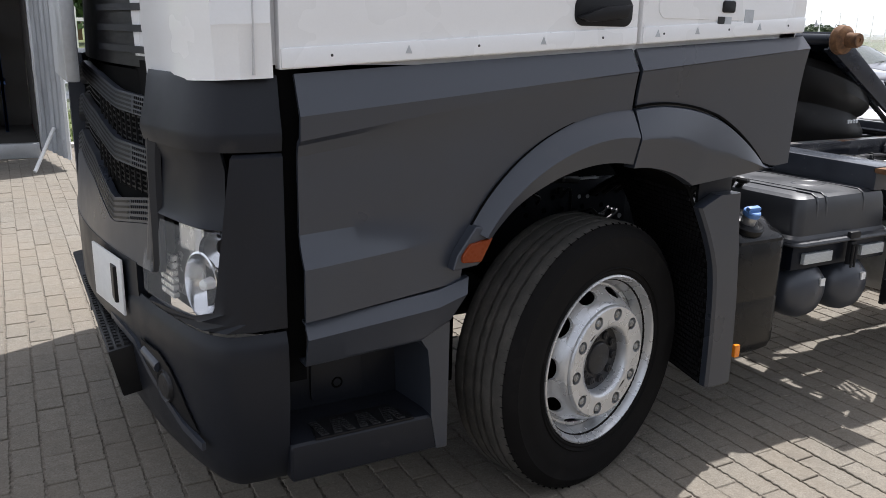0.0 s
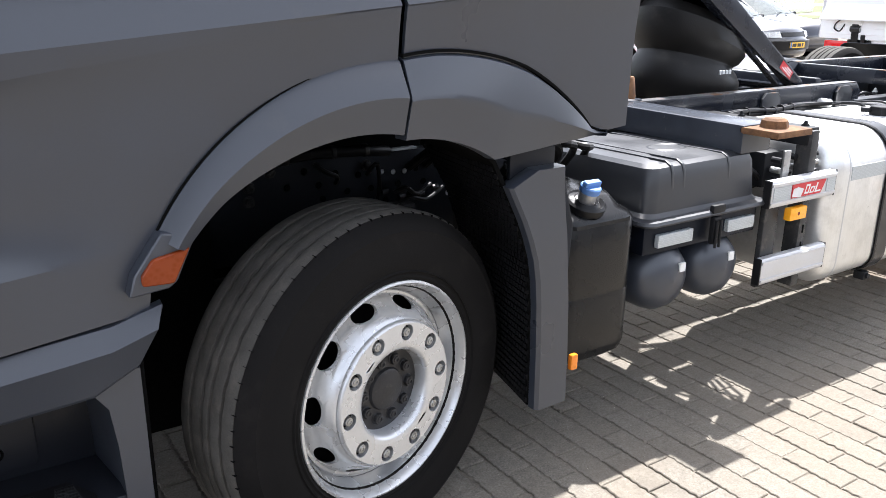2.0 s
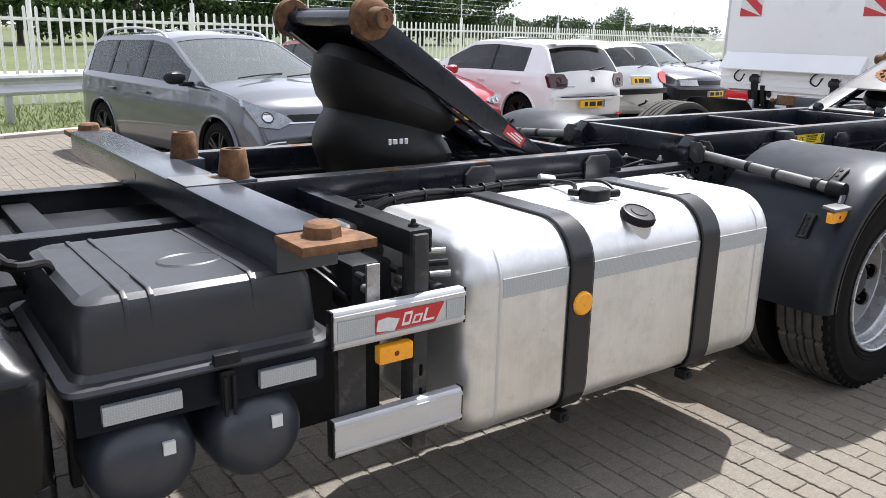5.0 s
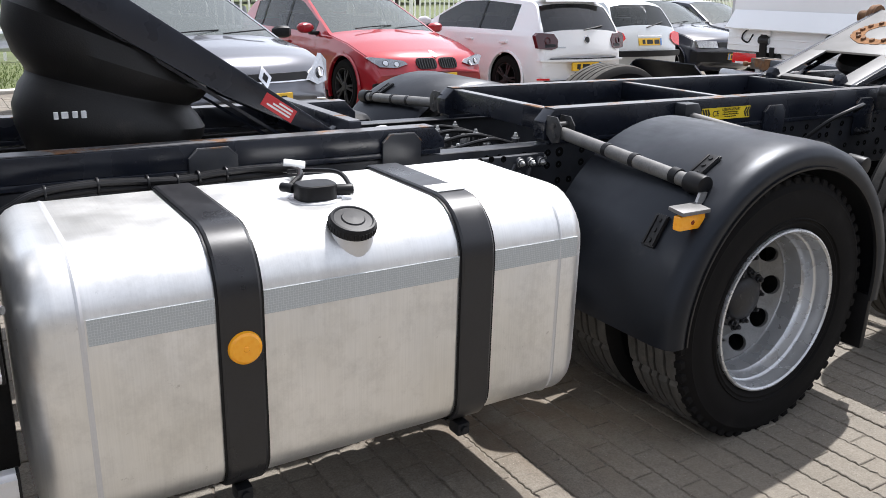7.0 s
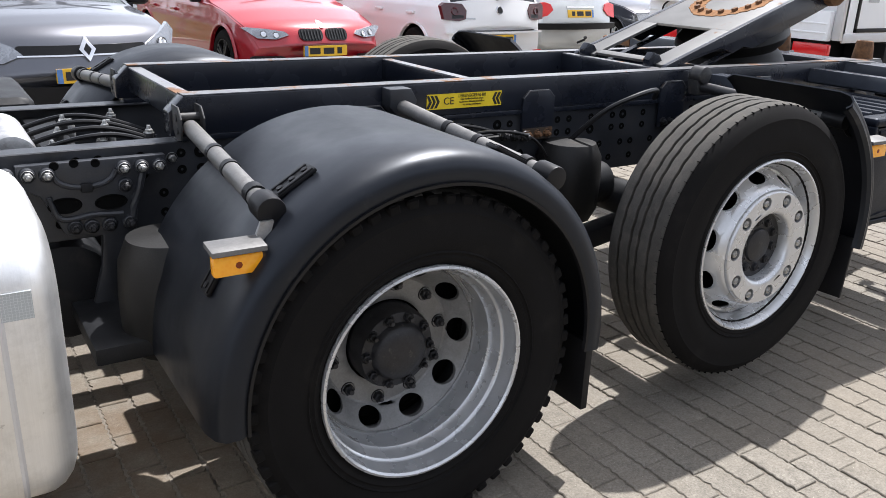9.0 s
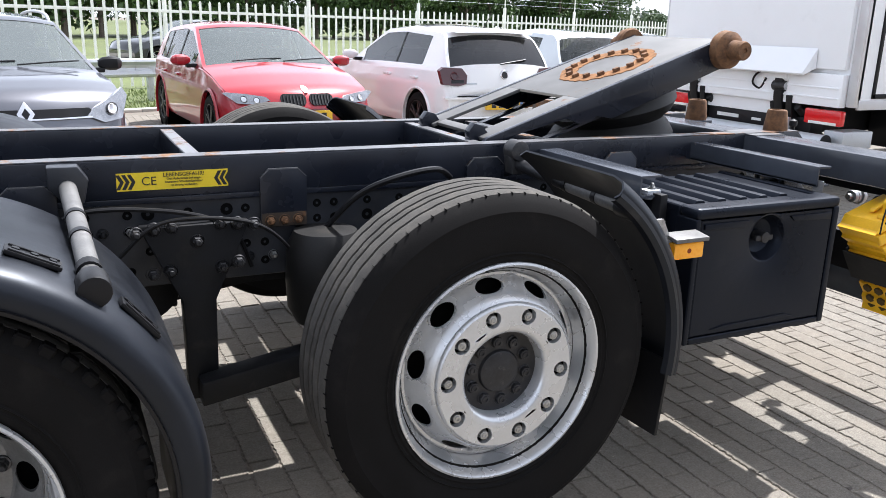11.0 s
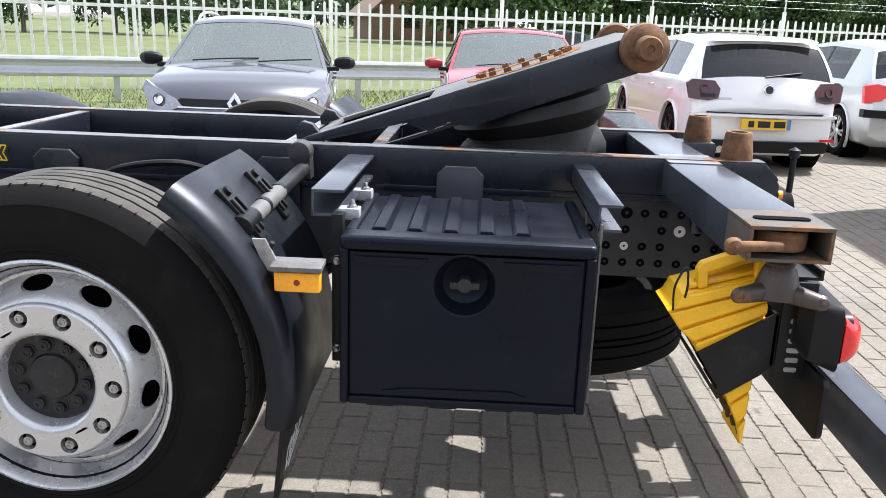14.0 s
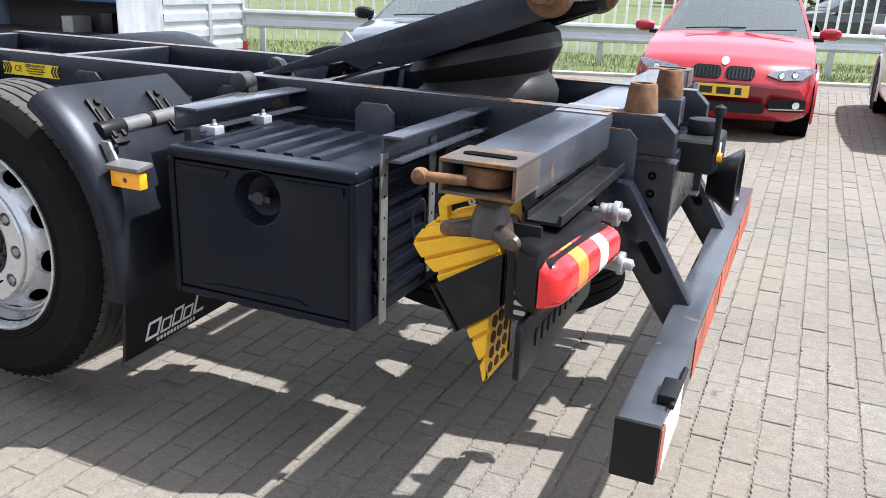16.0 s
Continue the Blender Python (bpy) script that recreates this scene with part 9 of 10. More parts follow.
def build_cars():
    # red hatchback, nose to the truck
    L, W = 4.32, 1.765
    bm, sk = car("red_hatchback", "red five-door hatchback parked nose-out by the fence", L, W, P_RED,
                 [(-2.16, 0.55), (-2.14, 0.86), (-2.04, 0.98), (-1.72, 1.27), (-1.45, 1.365), (-0.5, 1.425), (-0.05, 1.395), (0.35, 1.24), (0.98, 0.965), (1.5, 0.885), (1.95, 0.775), (2.11, 0.68), (2.16, 0.50)],
                 0.90, place(7.11, 8.96, (0.06, -1.0)), (0.96, 0.04), (-2.02, -1.66), [(-0.32, 0.62), (-1.12, -0.38), (-1.50, -1.17)], (1.36, -1.33), 0.325, M_HUB)
    for s in (-1, 1):
        g = part("kidney_grille", sk(dense(prism(rounded(s * 0.155 - 0.135, s * 0.155 + 0.135, 0.585, 0.705, 0.05), "x", -0.06, 0.012)), 1), M_BLACK, bm, "black rounded grille")
        for k in range(7):
            part("grille_bar", sk(box(0.012, 0.022, s * 0.155 - 0.108 + 0.035 * k, s * 0.155 - 0.100 + 0.035 * k, 0.60, 0.695), 1), M_HUB, g)
        lp = flat_lamp(bm, sk, "headlamp", mirrored([(0.40, 0.640), (0.54, 0.598), (0.72, 0.605), (0.845, 0.70), (0.80, 0.712), (0.62, 0.700), (0.44, 0.675)], s), 1, M_LAMPBOWL, "clear swept headlamp")
        lamp_eye(bm, sk, s * 0.535, 0.640, 0.034, 1, M_CHROME, lp)
        lamp_eye(bm, sk, s * 0.655, 0.650, 0.036, 1, M_CHROME, lp)
        part("side_intake", sk(dense(prism(rounded(s * 0.62 - 0.17, s * 0.62 + 0.17, 0.30, 0.42, 0.03), "x", -0.06, 0.006)), 1), M_BLACK, bm)
        lamp_eye(bm, sk, s * 0.70, 0.365, 0.042, 1, M_CLEARW, bm)
        part("chrome_strip", sk(dense(box(0.004, 0.014, min(s * 0.46, s * 0.78), max(s * 0.46, s * 0.78), 0.318, 0.330)), 1), M_CHROME, bm)
    part("lower_intake", sk(dense(prism(rounded(-0.42, 0.42, 0.27, 0.37, 0.04), "x", -0.06, 0.008)), 1), M_BLACK, bm)
    part("round_badge", sk(lathe([(0.0001, -0.014), (0.034, -0.012), (0.038, 0.0)], 20, Matrix.Translation((0.002, 0, 0.745)) @ pose(0, 0, 0, 0, 0, 90)), 1), M_GALV, bm, "plain round badge")
    plate_on(bm, sk, 0.475, 1)
    # grey estate, nose to the truck
    L, W = 4.27, 1.73
    cl, sk = car("grey_estate_car", "grey metallic estate car parked nose-out by the fence", L, W, P_GREY,
                 [(-2.135, 0.5), (-2.12, 0.95), (-2.06, 1.02), (-1.80, 1.36), (-1.6, 1.42), (-0.3, 1.46), (0.12, 1.42), (0.55, 1.24), (1.14, 0.995), (1.65, 0.93), (1.93, 0.86), (2.08, 0.74), (2.135, 0.45)],
                 0.93, place(4.22, 7.50, (0.17, -0.985)), (1.12, 0.20), (-2.04, -1.80), [(-0.28, 0.78), (-1.10, -0.34), (-1.78, -1.16)], (1.32, -1.28), 0.31, M_HUB)
    part("grille", sk(dense(prism(rounded(-0.50, 0.50, 0.655, 0.725, 0.03), "x", -0.06, 0.008)), 1), M_BLACK, cl, "black grille with chrome edge")
    part("chrome_edge", sk(dense(box(0.008, 0.016, -0.50, 0.50, 0.645, 0.657)), 1), M_CHROME, cl)
    bd = part("diamond_badge", sk(prism([(0, 0.60), (0.066, 0.695), (0, 0.79), (-0.066, 0.695)], "x", -0.04, 0.022, 0.004), 1), M_CHROME, cl, "plain chrome diamond badge")
    part("badge_hole", sk(prism([(0, 0.65), (0.030, 0.695), (0, 0.74), (-0.030, 0.695)], "x", 0.018, 0.026), 1), M_BLACK, bd)
    part("lower_intake", sk(dense(prism(rounded(-0.55, 0.55, 0.27, 0.42, 0.05), "x", -0.06, 0.008)), 1), M_BLACK, cl)
    plate_on(cl, sk, 0.50, 1)
    for s in (-1, 1):
        lp = flat_lamp(cl, sk, "headlamp", mirrored([(0.46, 0.66), (0.60, 0.60), (0.76, 0.62), (0.84, 0.80), (0.82, 0.86), (0.70, 0.80), (0.52, 0.72)], s), 1, M_LAMPBOWL, "clear tall headlamp")
        lamp_eye(cl, sk, s * 0.68, 0.705, 0.055, 1, M_CHROME, lp)
        lamp_eye(cl, sk, s * 0.66, 0.40, 0.042, 1, M_CLEARW, cl)
        part("chrome_hook", sk(tube([(0.012, s * 0.56, 0.48), (0.012, s * 0.70, 0.46), (0.012, s * 0.76, 0.40), (0.012, s * 0.70, 0.33)], 0.010, 6), 1), M_CHROME, cl)
        part("roof_rail", tube([(0.0, s * 0.615, 1.36), (-0.2, s * 0.615, 1.445), (-0.8, s * 0.61, 1.475), (-1.45, s * 0.60, 1.44), (-1.7, s * 0.595, 1.34)], 0.016, 8), M_ALU, cl, "silver roof rail")
    # white hatchback, tail to the truck
    L, W = 3.97, 1.685
    po, sk = car("white_hatchback", "white three-door hatchback parked tail-out", L, W, P_WHITE,
                 [(-1.985, 0.55), (-1.975, 0.80), (-1.93, 0.99), (-1.64, 1.35), (-1.52, 1.405), (-0.5, 1.46), (0.05, 1.43), (0.45, 1.26), (1.02, 0.985), (1.6, 0.89), (1.86, 0.77), (1.95, 0.66), (1.985, 0.50)],
                 0.94, place(9.66, 9.02, (-0.05, 1.0)), (1.0, 0.14), (-1.90, -1.63), [(-0.52, 0.62), (-1.30, -0.56)], (1.24, -1.23), 0.32, M_HUB, side_glass=M_DGLASS)
    bdg = part("round_badge", sk(lathe([(0.0001, -0.010), (0.050, -0.008), (0.056, 0.0)], 24, Matrix.Translation((0.004, 0, 0.885)) @ pose(0, 0, 0, 0, 0, 90)), -1), M_CHROME, po, "plain round chrome badge")
    part("badge_field", sk(lathe([(0.0001, -0.012), (0.040, -0.011), (0.041, 0.0)], 20, Matrix.Translation((0.005, 0, 0.885)) @ pose(0, 0, 0, 0, 0, 90)), -1), M_HUB, bdg)
    plate_on(po, sk, 0.53, -1)
    part("rear_skirt", sk(dense(prism(rounded(-0.72, 0.72, 0.23, 0.35, 0.05), "x", -0.10, 0.010), 6), -1), M_BLACK, po, "black rear skirt")
    part("bumper_fold", sk(dense(box(-0.05, 0.018, -0.78, 0.78, 0.60, 0.625), 6), -1), P_WHITE, po)
    part("tailgate_gap", sk(dense(box(-0.02, 0.002, -0.62, 0.62, 0.632, 0.642), 6), -1), M_BLACK, po)
    part("model_bar", sk(box(0.0, 0.003, 0.38, 0.52, 0.775, 0.795), -1), M_GALV, po)
    for s in (-1, 1):
        lp = flat_lamp(po, sk, "tail_lamp", mirrored([(0.52, 0.78), (0.62, 0.755), (0.80, 0.77), (0.83, 0.93), (0.78, 0.97), (0.56, 0.96), (0.50, 0.88)], s), -1, M_DKRED, "smoked dark red tail lamp")
        part("lamp_ring", sk(lathe([(0.030, -0.012), (0.045, -0.014), (0.05, 0.0)], 18, Matrix.Translation((0.012, s * 0.66, 0.87)) @ pose(0, 0, 0, 0, 0, 90)), -1), M_DKRED, lp)
        part("reverse_lens", sk(prism(mirrored([(0.55, 0.79), (0.70, 0.785), (0.70, 0.825), (0.55, 0.83)], s), "x", 0.01, 0.016), -1), M_HUB, lp)
        part("bumper_reflector", sk(box(0.0, 0.008, min(s * 0.62, s * 0.80), max(s * 0.62, s * 0.80), 0.355, 0.38), -1), M_RED, po)
        part("exhaust", cyl((-L / 2 - 0.01, 0.42 + 0.045 * s, 0.26), (-L / 2 + 0.12, 0.42 + 0.045 * s, 0.26), 0.035, 16), M_CHROME, po)
    part("roof_spoiler", loft([[(-1.42, y, 1.428 - 0.05 * y * y) for y in (-0.56, -0.3, 0, 0.3, 0.56)], [(-1.68, y, 1.400 - 0.05 * y * y) for y in (-0.56, -0.3, 0, 0.3, 0.56)], [(-1.69, y, 1.375 - 0.05 * y * y) for y in (-0.55, -0.3, 0, 0.3, 0.55)], [(-1.55, y, 1.37 - 0.05 * y * y) for y in (-0.55, -0.3, 0, 0.3, 0.55)]]), P_WHITE, po, "roof spoiler over the rear window")
    part("sunroof", loft([[(x, y, 1.469 - 0.035 * y * y / 0.3 - 0.02 * (x + 0.5) ** 2) for y in (-0.45, -0.2, 0, 0.2, 0.45)] for x in (-0.75, -0.5, -0.2, 0.0)]), M_DGLASS, po)
    part("wiper", cyl((-1.925, 0.05, 1.01), (-1.86, -0.35, 1.06), 0.010, 6), M_BLACK, po)
    part("aerial", cyl((-1.40, 0, 1.42), (-1.60, 0, 1.60), 0.005, 6), M_BLACK, po)
    # silver hatchback, tail to the truck
    L, W = 3.90, 1.65
    pe, sk = car("silver_hatchback", "silver small hatchback parked tail-out", L, W, P_SILVER,
                 [(-1.95, 0.5), (-1.93, 0.86), (-1.86, 0.98), (-1.55, 1.34), (-1.42, 1.40), (-0.4, 1.44), (0.15, 1.40), (0.55, 1.22), (1.08, 0.95), (1.6, 0.85), (1.85, 0.73), (1.92, 0.62), (1.95, 0.45)],
                 0.91, place(12.0, 10.05, (-0.03, 1.0)), (1.06, 0.22), (-1.82, -1.54), [(-0.40, 0.66), (-1.16, -0.44)], (1.22, -1.22), 0.30, M_RIM, rear_glass=M_GLASS)
    plate_on(pe, sk, 0.77, -1)
    part("rear_bumper", sk(dense(box(-0.08, 0.03, -0.80, 0.80, 0.54, 0.63), 6), -1), M_BLACK, pe, "black bumper strip")
    part("handle_strip", sk(dense(box(-0.02, 0.012, -0.28, 0.28, 0.850, 0.875)), -1), M_CHROME, pe)
    part("tow_bar", put(cyl((-2.05, 0, 0.40), (-1.90, 0, 0.34), 0.018, 10), lathe([(0.0001, -0.028), (0.02, -0.02), (0.028, 0), (0.02, 0.02), (0.0001, 0.028)], 14, Matrix.Translation((-2.06, 0, 0.43)))), M_HUB, pe)
    for s in (-1, 1):
        flat_lamp(pe, sk, "tail_lamp", mirrored([(0.80, 0.70), (0.62, 0.74), (0.52, 0.82), (0.56, 0.90), (0.66, 0.93), (0.80, 0.90)], s), -1, M_RED, "red tail lamp")
    part("wiper", cyl((-1.86, 0.05, 0.99), (-1.76, -0.40, 1.07), 0.010, 6), M_BLACK, pe)
    # navy saloons, nose to the truck
    sal = [(-2.07, 0.5), (-2.05, 0.88), (-1.55, 0.95), (-1.12, 1.28), (-0.9, 1.37), (-0.3, 1.42), (0.15, 1.385), (0.45, 1.24), (0.92, 0.965), (1.6, 0.87), (1.95, 0.78), (2.05, 0.66), (2.075, 0.50)]
    L, W = 4.15, 1.69
    vw, sk = car("navy_saloon_car", "dark navy saloon car parked nose-out", L, W, P_NAVY, sal, 0.88, place(14.6, 10.6, (0.04, -1.0)), (0.90, 0.12), (-1.52, -1.08), [(-0.36, 0.55), (-0.98, -0.42)], (1.28, -1.20), 0.30)
    part("grille", sk(dense(prism(rounded(-0.40, 0.40, 0.63, 0.71, 0.02), "x", -0.06, 0.010)), 1), M_BLACK, vw)
    part("bumper", sk(dense(box(-0.10, 0.05, -0.83, 0.83, 0.36, 0.54), 6), 1), M_BLACK, vw)
    plate_on(vw, sk, 0.46, 1, out=0.06)
    for s in (-1, 1):
        flat_lamp(vw, sk, "headlamp", mirrored([(0.43, 0.61), (0.78, 0.61), (0.80, 0.72), (0.43, 0.73)], s), 1, M_LAMPBOWL, "rectangular headlamp")
    far = [(x * 1.06, z) for x, z in sal]
    car("dark_saloon_car", "dark blue saloon car at the end of the row", 4.4, 1.75, P_NAVY, far, 0.90, place(17.2, 11.6, (0.04, -1.0)), (0.95, 0.12), (-1.6, -1.15), [(-0.36, 0.58), (-1.0, -0.42)], (1.36, -1.27), 0.31)
    car("black_car", "black car parked beyond the fence", 4.4, 1.8, P_BLACKC, far, 0.90, place(8.6, 24.0, (-0.93, -0.36)), (0.95, 0.12), (-1.6, -1.15), [(-0.36, 0.58), (-1.0, -0.42)], (1.36, -1.27), 0.32)


build_cars()


# ---- box truck ----
def build_box_truck():
    v = thing("box_truck", "white box truck with folded tail lift, seen from its tail", "truck")
    x0, x1, y0, y1, z0, z1 = 11.14, 17.2, 3.30, 5.86, 0.86, 3.35
    part("box_body", box(x0 + 0.02, x1, y0, y1, z0, z1, 0.02), M_VAN, v, "white box body")
    for y in (y0, y1 - 0.09):
        part("corner_post", box(x0, x0 + 0.08, y, y + 0.09, z0 - 0.02, z1, 0.012), M_ALU, v, "aluminium corner post")
    part("tail_lift_platform", box(x0 - 0.035, x0 + 0.018, y0 + 0.12, y1 - 0.07, z0 + 0.30, z1 - 0.05, 0.01), M_VAN, v, "white folded tail-lift platform")
    part("lift_lip", prism([(x0 - 0.04, 1.16), (x0 - 0.20, 1.10), (x0 - 0.21, 1.115), (x0 - 0.05, 1.34)], "y", y0 + 0.42, y1 - 0.10, 0.004), M_VAN, v, "white sloping lip")
    part("lower_ledge", box(x0 - 0.06, x0 + 0.02, y0 + 0.10, y1 - 0.05, z0 - 0.03, z0 + 0.26, 0.012), M_VAN, v, "white ribbed rear ledge")
    for k in range(2):
        part("ledge_rib", box(x0 - 0.07, x0 - 0.055, y0 + 0.12, y1 - 0.07, z0 + 0.04 + 0.09 * k, z0 + 0.055 + 0.09 * k, 0.003), M_VAN, v)
    for y in (y0 + 0.78, y1 - 0.62):
        arm = prism([(x0 - 0.10, 1.08), (x0 - 0.02, 1.10), (x0 + 0.05, 0.70), (x0 + 0.40, 0.55), (x0 + 0.40, 0.48), (x0, 0.60), (x0 - 0.09, 0.86)], "y", y - 0.05, y + 0.05, 0.012)
        a = part("lift_arm", arm, M_BLACK, v, "black tail-lift arm")
        part("pivot", cyl((x0 - 0.06, y - 0.075, 0.98), (x0 - 0.06, y + 0.075, 0.98), 0.05, 20, w=0.008), M_HUB, a)
        part("pivot_cap", lathe([(0.0001, -0.004), (0.022, -0.004), (0.026, 0.0), (0.034, 0.0), (0.038, -0.003), (0.042, 0.002)], 20, Matrix.Translation((x0 - 0.06, y - 0.076, 0.98))), M_GALV, a, "pale pivot cap")
        part("mount_plate", prism([(x0 - 0.045, 1.01), (x0 - 0.10, 1.05), (x0 - 0.10, 1.16), (x0 - 0.045, 1.18)], "y", y - 0.09, y + 0.06, 0.006), M_VAN, a, "white hinge plate")
        part("link", prism([(x0 - 0.08, 0.90), (x0 - 0.02, 0.90), (x0 + 0.10, 0.62), (x0 + 0.02, 0.55), (x0 - 0.05, 0.70)], "y", y - 0.16, y - 0.09, 0.012), M_BLACK, a)
        part("link", prism([(x0 - 0.05, 0.82), (x0 + 0.02, 0.84), (x0 + 0.12, 0.46), (x0 + 0.06, 0.42)], "y", y + 0.07, y + 0.12, 0.010), M_BLACK, a)
        part("ram", cyl((x0 - 0.03, y - 0.20, 0.80), (x0 + 0.35, y - 0.20, 0.50), 0.035, 16), M_HUB, a)
        part("lift_hose", tube([(x0 - 0.07, y + 0.22, 1.12), (x0 - 0.09, y + 0.30, 1.06), (x0 - 0.08, y + 0.33, 0.98), (x0 - 0.06, y + 0.25, 0.94), (x0 - 0.07, y + 0.18, 1.04)], 0.010, 8), M_BLACK, a)
    part("lift_tube", cyl((x0 - 0.10, y0 + 0.15, 0.52), (x0 - 0.10, y1 - 0.05, 0.52), 0.065, 24, w=0.008), M_GALV, v, "grey round tail-lift tube")
    for y in (y0 + 0.62, y1 - 0.62):
        part("tube_clamp", cyl((x0 - 0.10, y - 0.03, 0.52), (x0 - 0.10, y + 0.03, 0.52), 0.074, 20, w=0.004), M_GALV, v, "clamp round the tail-lift tube")
        part("clamp_stem", box(x0 - 0.12, x0 - 0.08, y - 0.035, y + 0.035, 0.58, 0.70, 0.008), M_GALV, v)
    for y in (y0 + 0.148, y1 - 0.062):
        part("tube_cap", cyl((x0 - 0.10, y, 0.52), (x0 - 0.10, y + 0.014, 0.52), 0.068, 24, w=0.004), M_BLACK, v)
    part("lift_beam", box(x0 + 0.03, x0 + 0.20, y0 + 0.45, y1 - 0.45, 0.52, 0.70, 0.01), M_BLACK, v, "black tail-lift cross beam")
    for k, (ya, wd) in enumerate(((y0 + 1.05, 0.12), (y0 + 1.35, 0.30), (y0 + 1.80, 0.12))):
        part("beam_label", box(x0 + 0.024, x0 + 0.031, ya, ya + wd, 0.61, 0.635 + 0.01 * (k % 2)), M_STICK, v)
    part("underrun", box(x0 + 0.0, x0 + 0.10, y0 + 0.9, y1 - 0.75, 0.70, 0.86, 0.01), M_VAN, v)
    part("white_step_box", box(x0 - 0.01, x0 + 0.38, y0 + 0.05, y0 + 0.26, 0.46, 0.62, 0.012), M_GALV, v, "white locker box under the tail")
    for y in (y0 + 0.30, y1 - 0.32):
        lp = part("tail_lamp", box(x0 - 0.02, x0 + 0.05, y - 0.20, y + 0.20, 0.66, 0.80, 0.02), M_RED, v, "red tail lamp")
        part("reverse_lamp", box(x0 - 0.024, x0 - 0.015, y - 0.16, y + 0.14, 0.665, 0.69, 0.003), M_CLEARW, lp)
    for y0c in (y0 + 0.22, y1 - 0.58):
        ch = part("marker_board", box(x0 - 0.043, x0 - 0.036, y0c, y0c + 0.34, 1.82, 2.5, 0.002), M_STICK, v, "red and white diagonal marker board")
        for k in range(-1, 4):
            z = 1.82 + 0.30 * k
            q = [(y0c, z), (y0c + 0.34, z + 0.28), (y0c + 0.34, z + 0.42), (y0c, z + 0.14)]
            q = [(a, min(max(b, 1.822), 2.498)) for a, b in q]
            if q[1][1] - q[0][1] > 0.01 or q[2][1] - q[3][1] > 0.01:
                part("red_stripe", prism(q, "x", x0 - 0.0455, x0 - 0.0435), M_REDLAB, ch)
    # side door with frame and lock
    part("side_door", box(x0 + 0.24, x0 + 1.30, y0 - 0.012, y0 + 0.01, z0 + 0.10, 3.1, 0.008), M_VAN, v, "white side door")
    part("door_seal", box(x0 + 0.205, x0 + 0.24, y0 - 0.016, y0 + 0.01, z0 + 0.06, 3.15, 0.004), M_BLACK, v)
    part("door_seal", box(x0 + 0.205, x0 + 1.34, y0 - 0.016, y0 + 0.01, z0 + 0.06, z0 + 0.10, 0.004), M_BLACK, v)
    lk = part("door_lock", box(x0 + 0.35, x0 + 0.53, y0 - 0.020, y0 - 0.010, 1.21, 1.35, 0.006), M_GALV, v, "recessed steel door lock")
    part("lock_grip", box(x0 + 0.385, x0 + 0.495, y0 - 0.030, y0 - 0.018, 1.25, 1.30, 0.006), M_CHROME, lk)
    part("side_rail", box(x0 + 0.05, x1, y0 - 0.006, y0 + 0.02, z0 - 0.04, z0 + 0.05, 0.006), M_ALU, v, "aluminium side rail")
    part("frame", box(x0 + 0.25, x1, y0 + 0.55, y1 - 0.55, 0.55, 0.84, 0.02), M_FRAME, v)
    part("side_locker", box(x0 + 0.9, x0 + 2.2, y0 + 0.03, y0 + 0.5, 0.42, 0.80, 0.02), M_BLACK, v)
    for x in (x0 + 1.9, x1 - 0.9):
        for y, s in ((y0 + 0.05, 0), (y1 - 0.05, 180)):
            wv = part("wheel", lathe(tyre_profile(0.40, 0.26, 0.23), 40, Matrix.Translation((x, y, 0.40)) @ pose(0, 0, 0, 0, 0, s)), M_TYRE, v)
            part("rim", lathe([(0.24, 0.02), (0.22, 0.06), (0.15, 0.03), (0.06, 0.0), (0.0001, -0.01)], 28, Matrix.Translation((x, y, 0.40)) @ pose(0, 0, 0, 0, 0, s)), M_RIM, wv)
    part("cab", box(x1 + 0.05, x1 + 1.9, y0 + 0.15, y1 - 0.15, 0.5, 2.6, 0.15, 3), M_WHITE, v)


build_box_truck()


# ---- edge of the yard: verge, guard rail, fence, container, trees ----
EDGE = Vector((1.0, 0.394, 0)).normalized()          # runs along the yard's slanting edge
OUT = Vector((-EDGE.y, EDGE.x, 0))                    # away from the yard


def edge_pt(s, out, z=0.0):
    p = Vector((0.0, 11.07, 0)) + EDGE * s + OUT * out
    return (p.x, p.y, z)


EDGE_M = Matrix.Translation((0.0, 11.07, 0)) @ pose(0, 0, 0, 0, 0, math.degrees(math.atan2(EDGE.y, EDGE.x)))


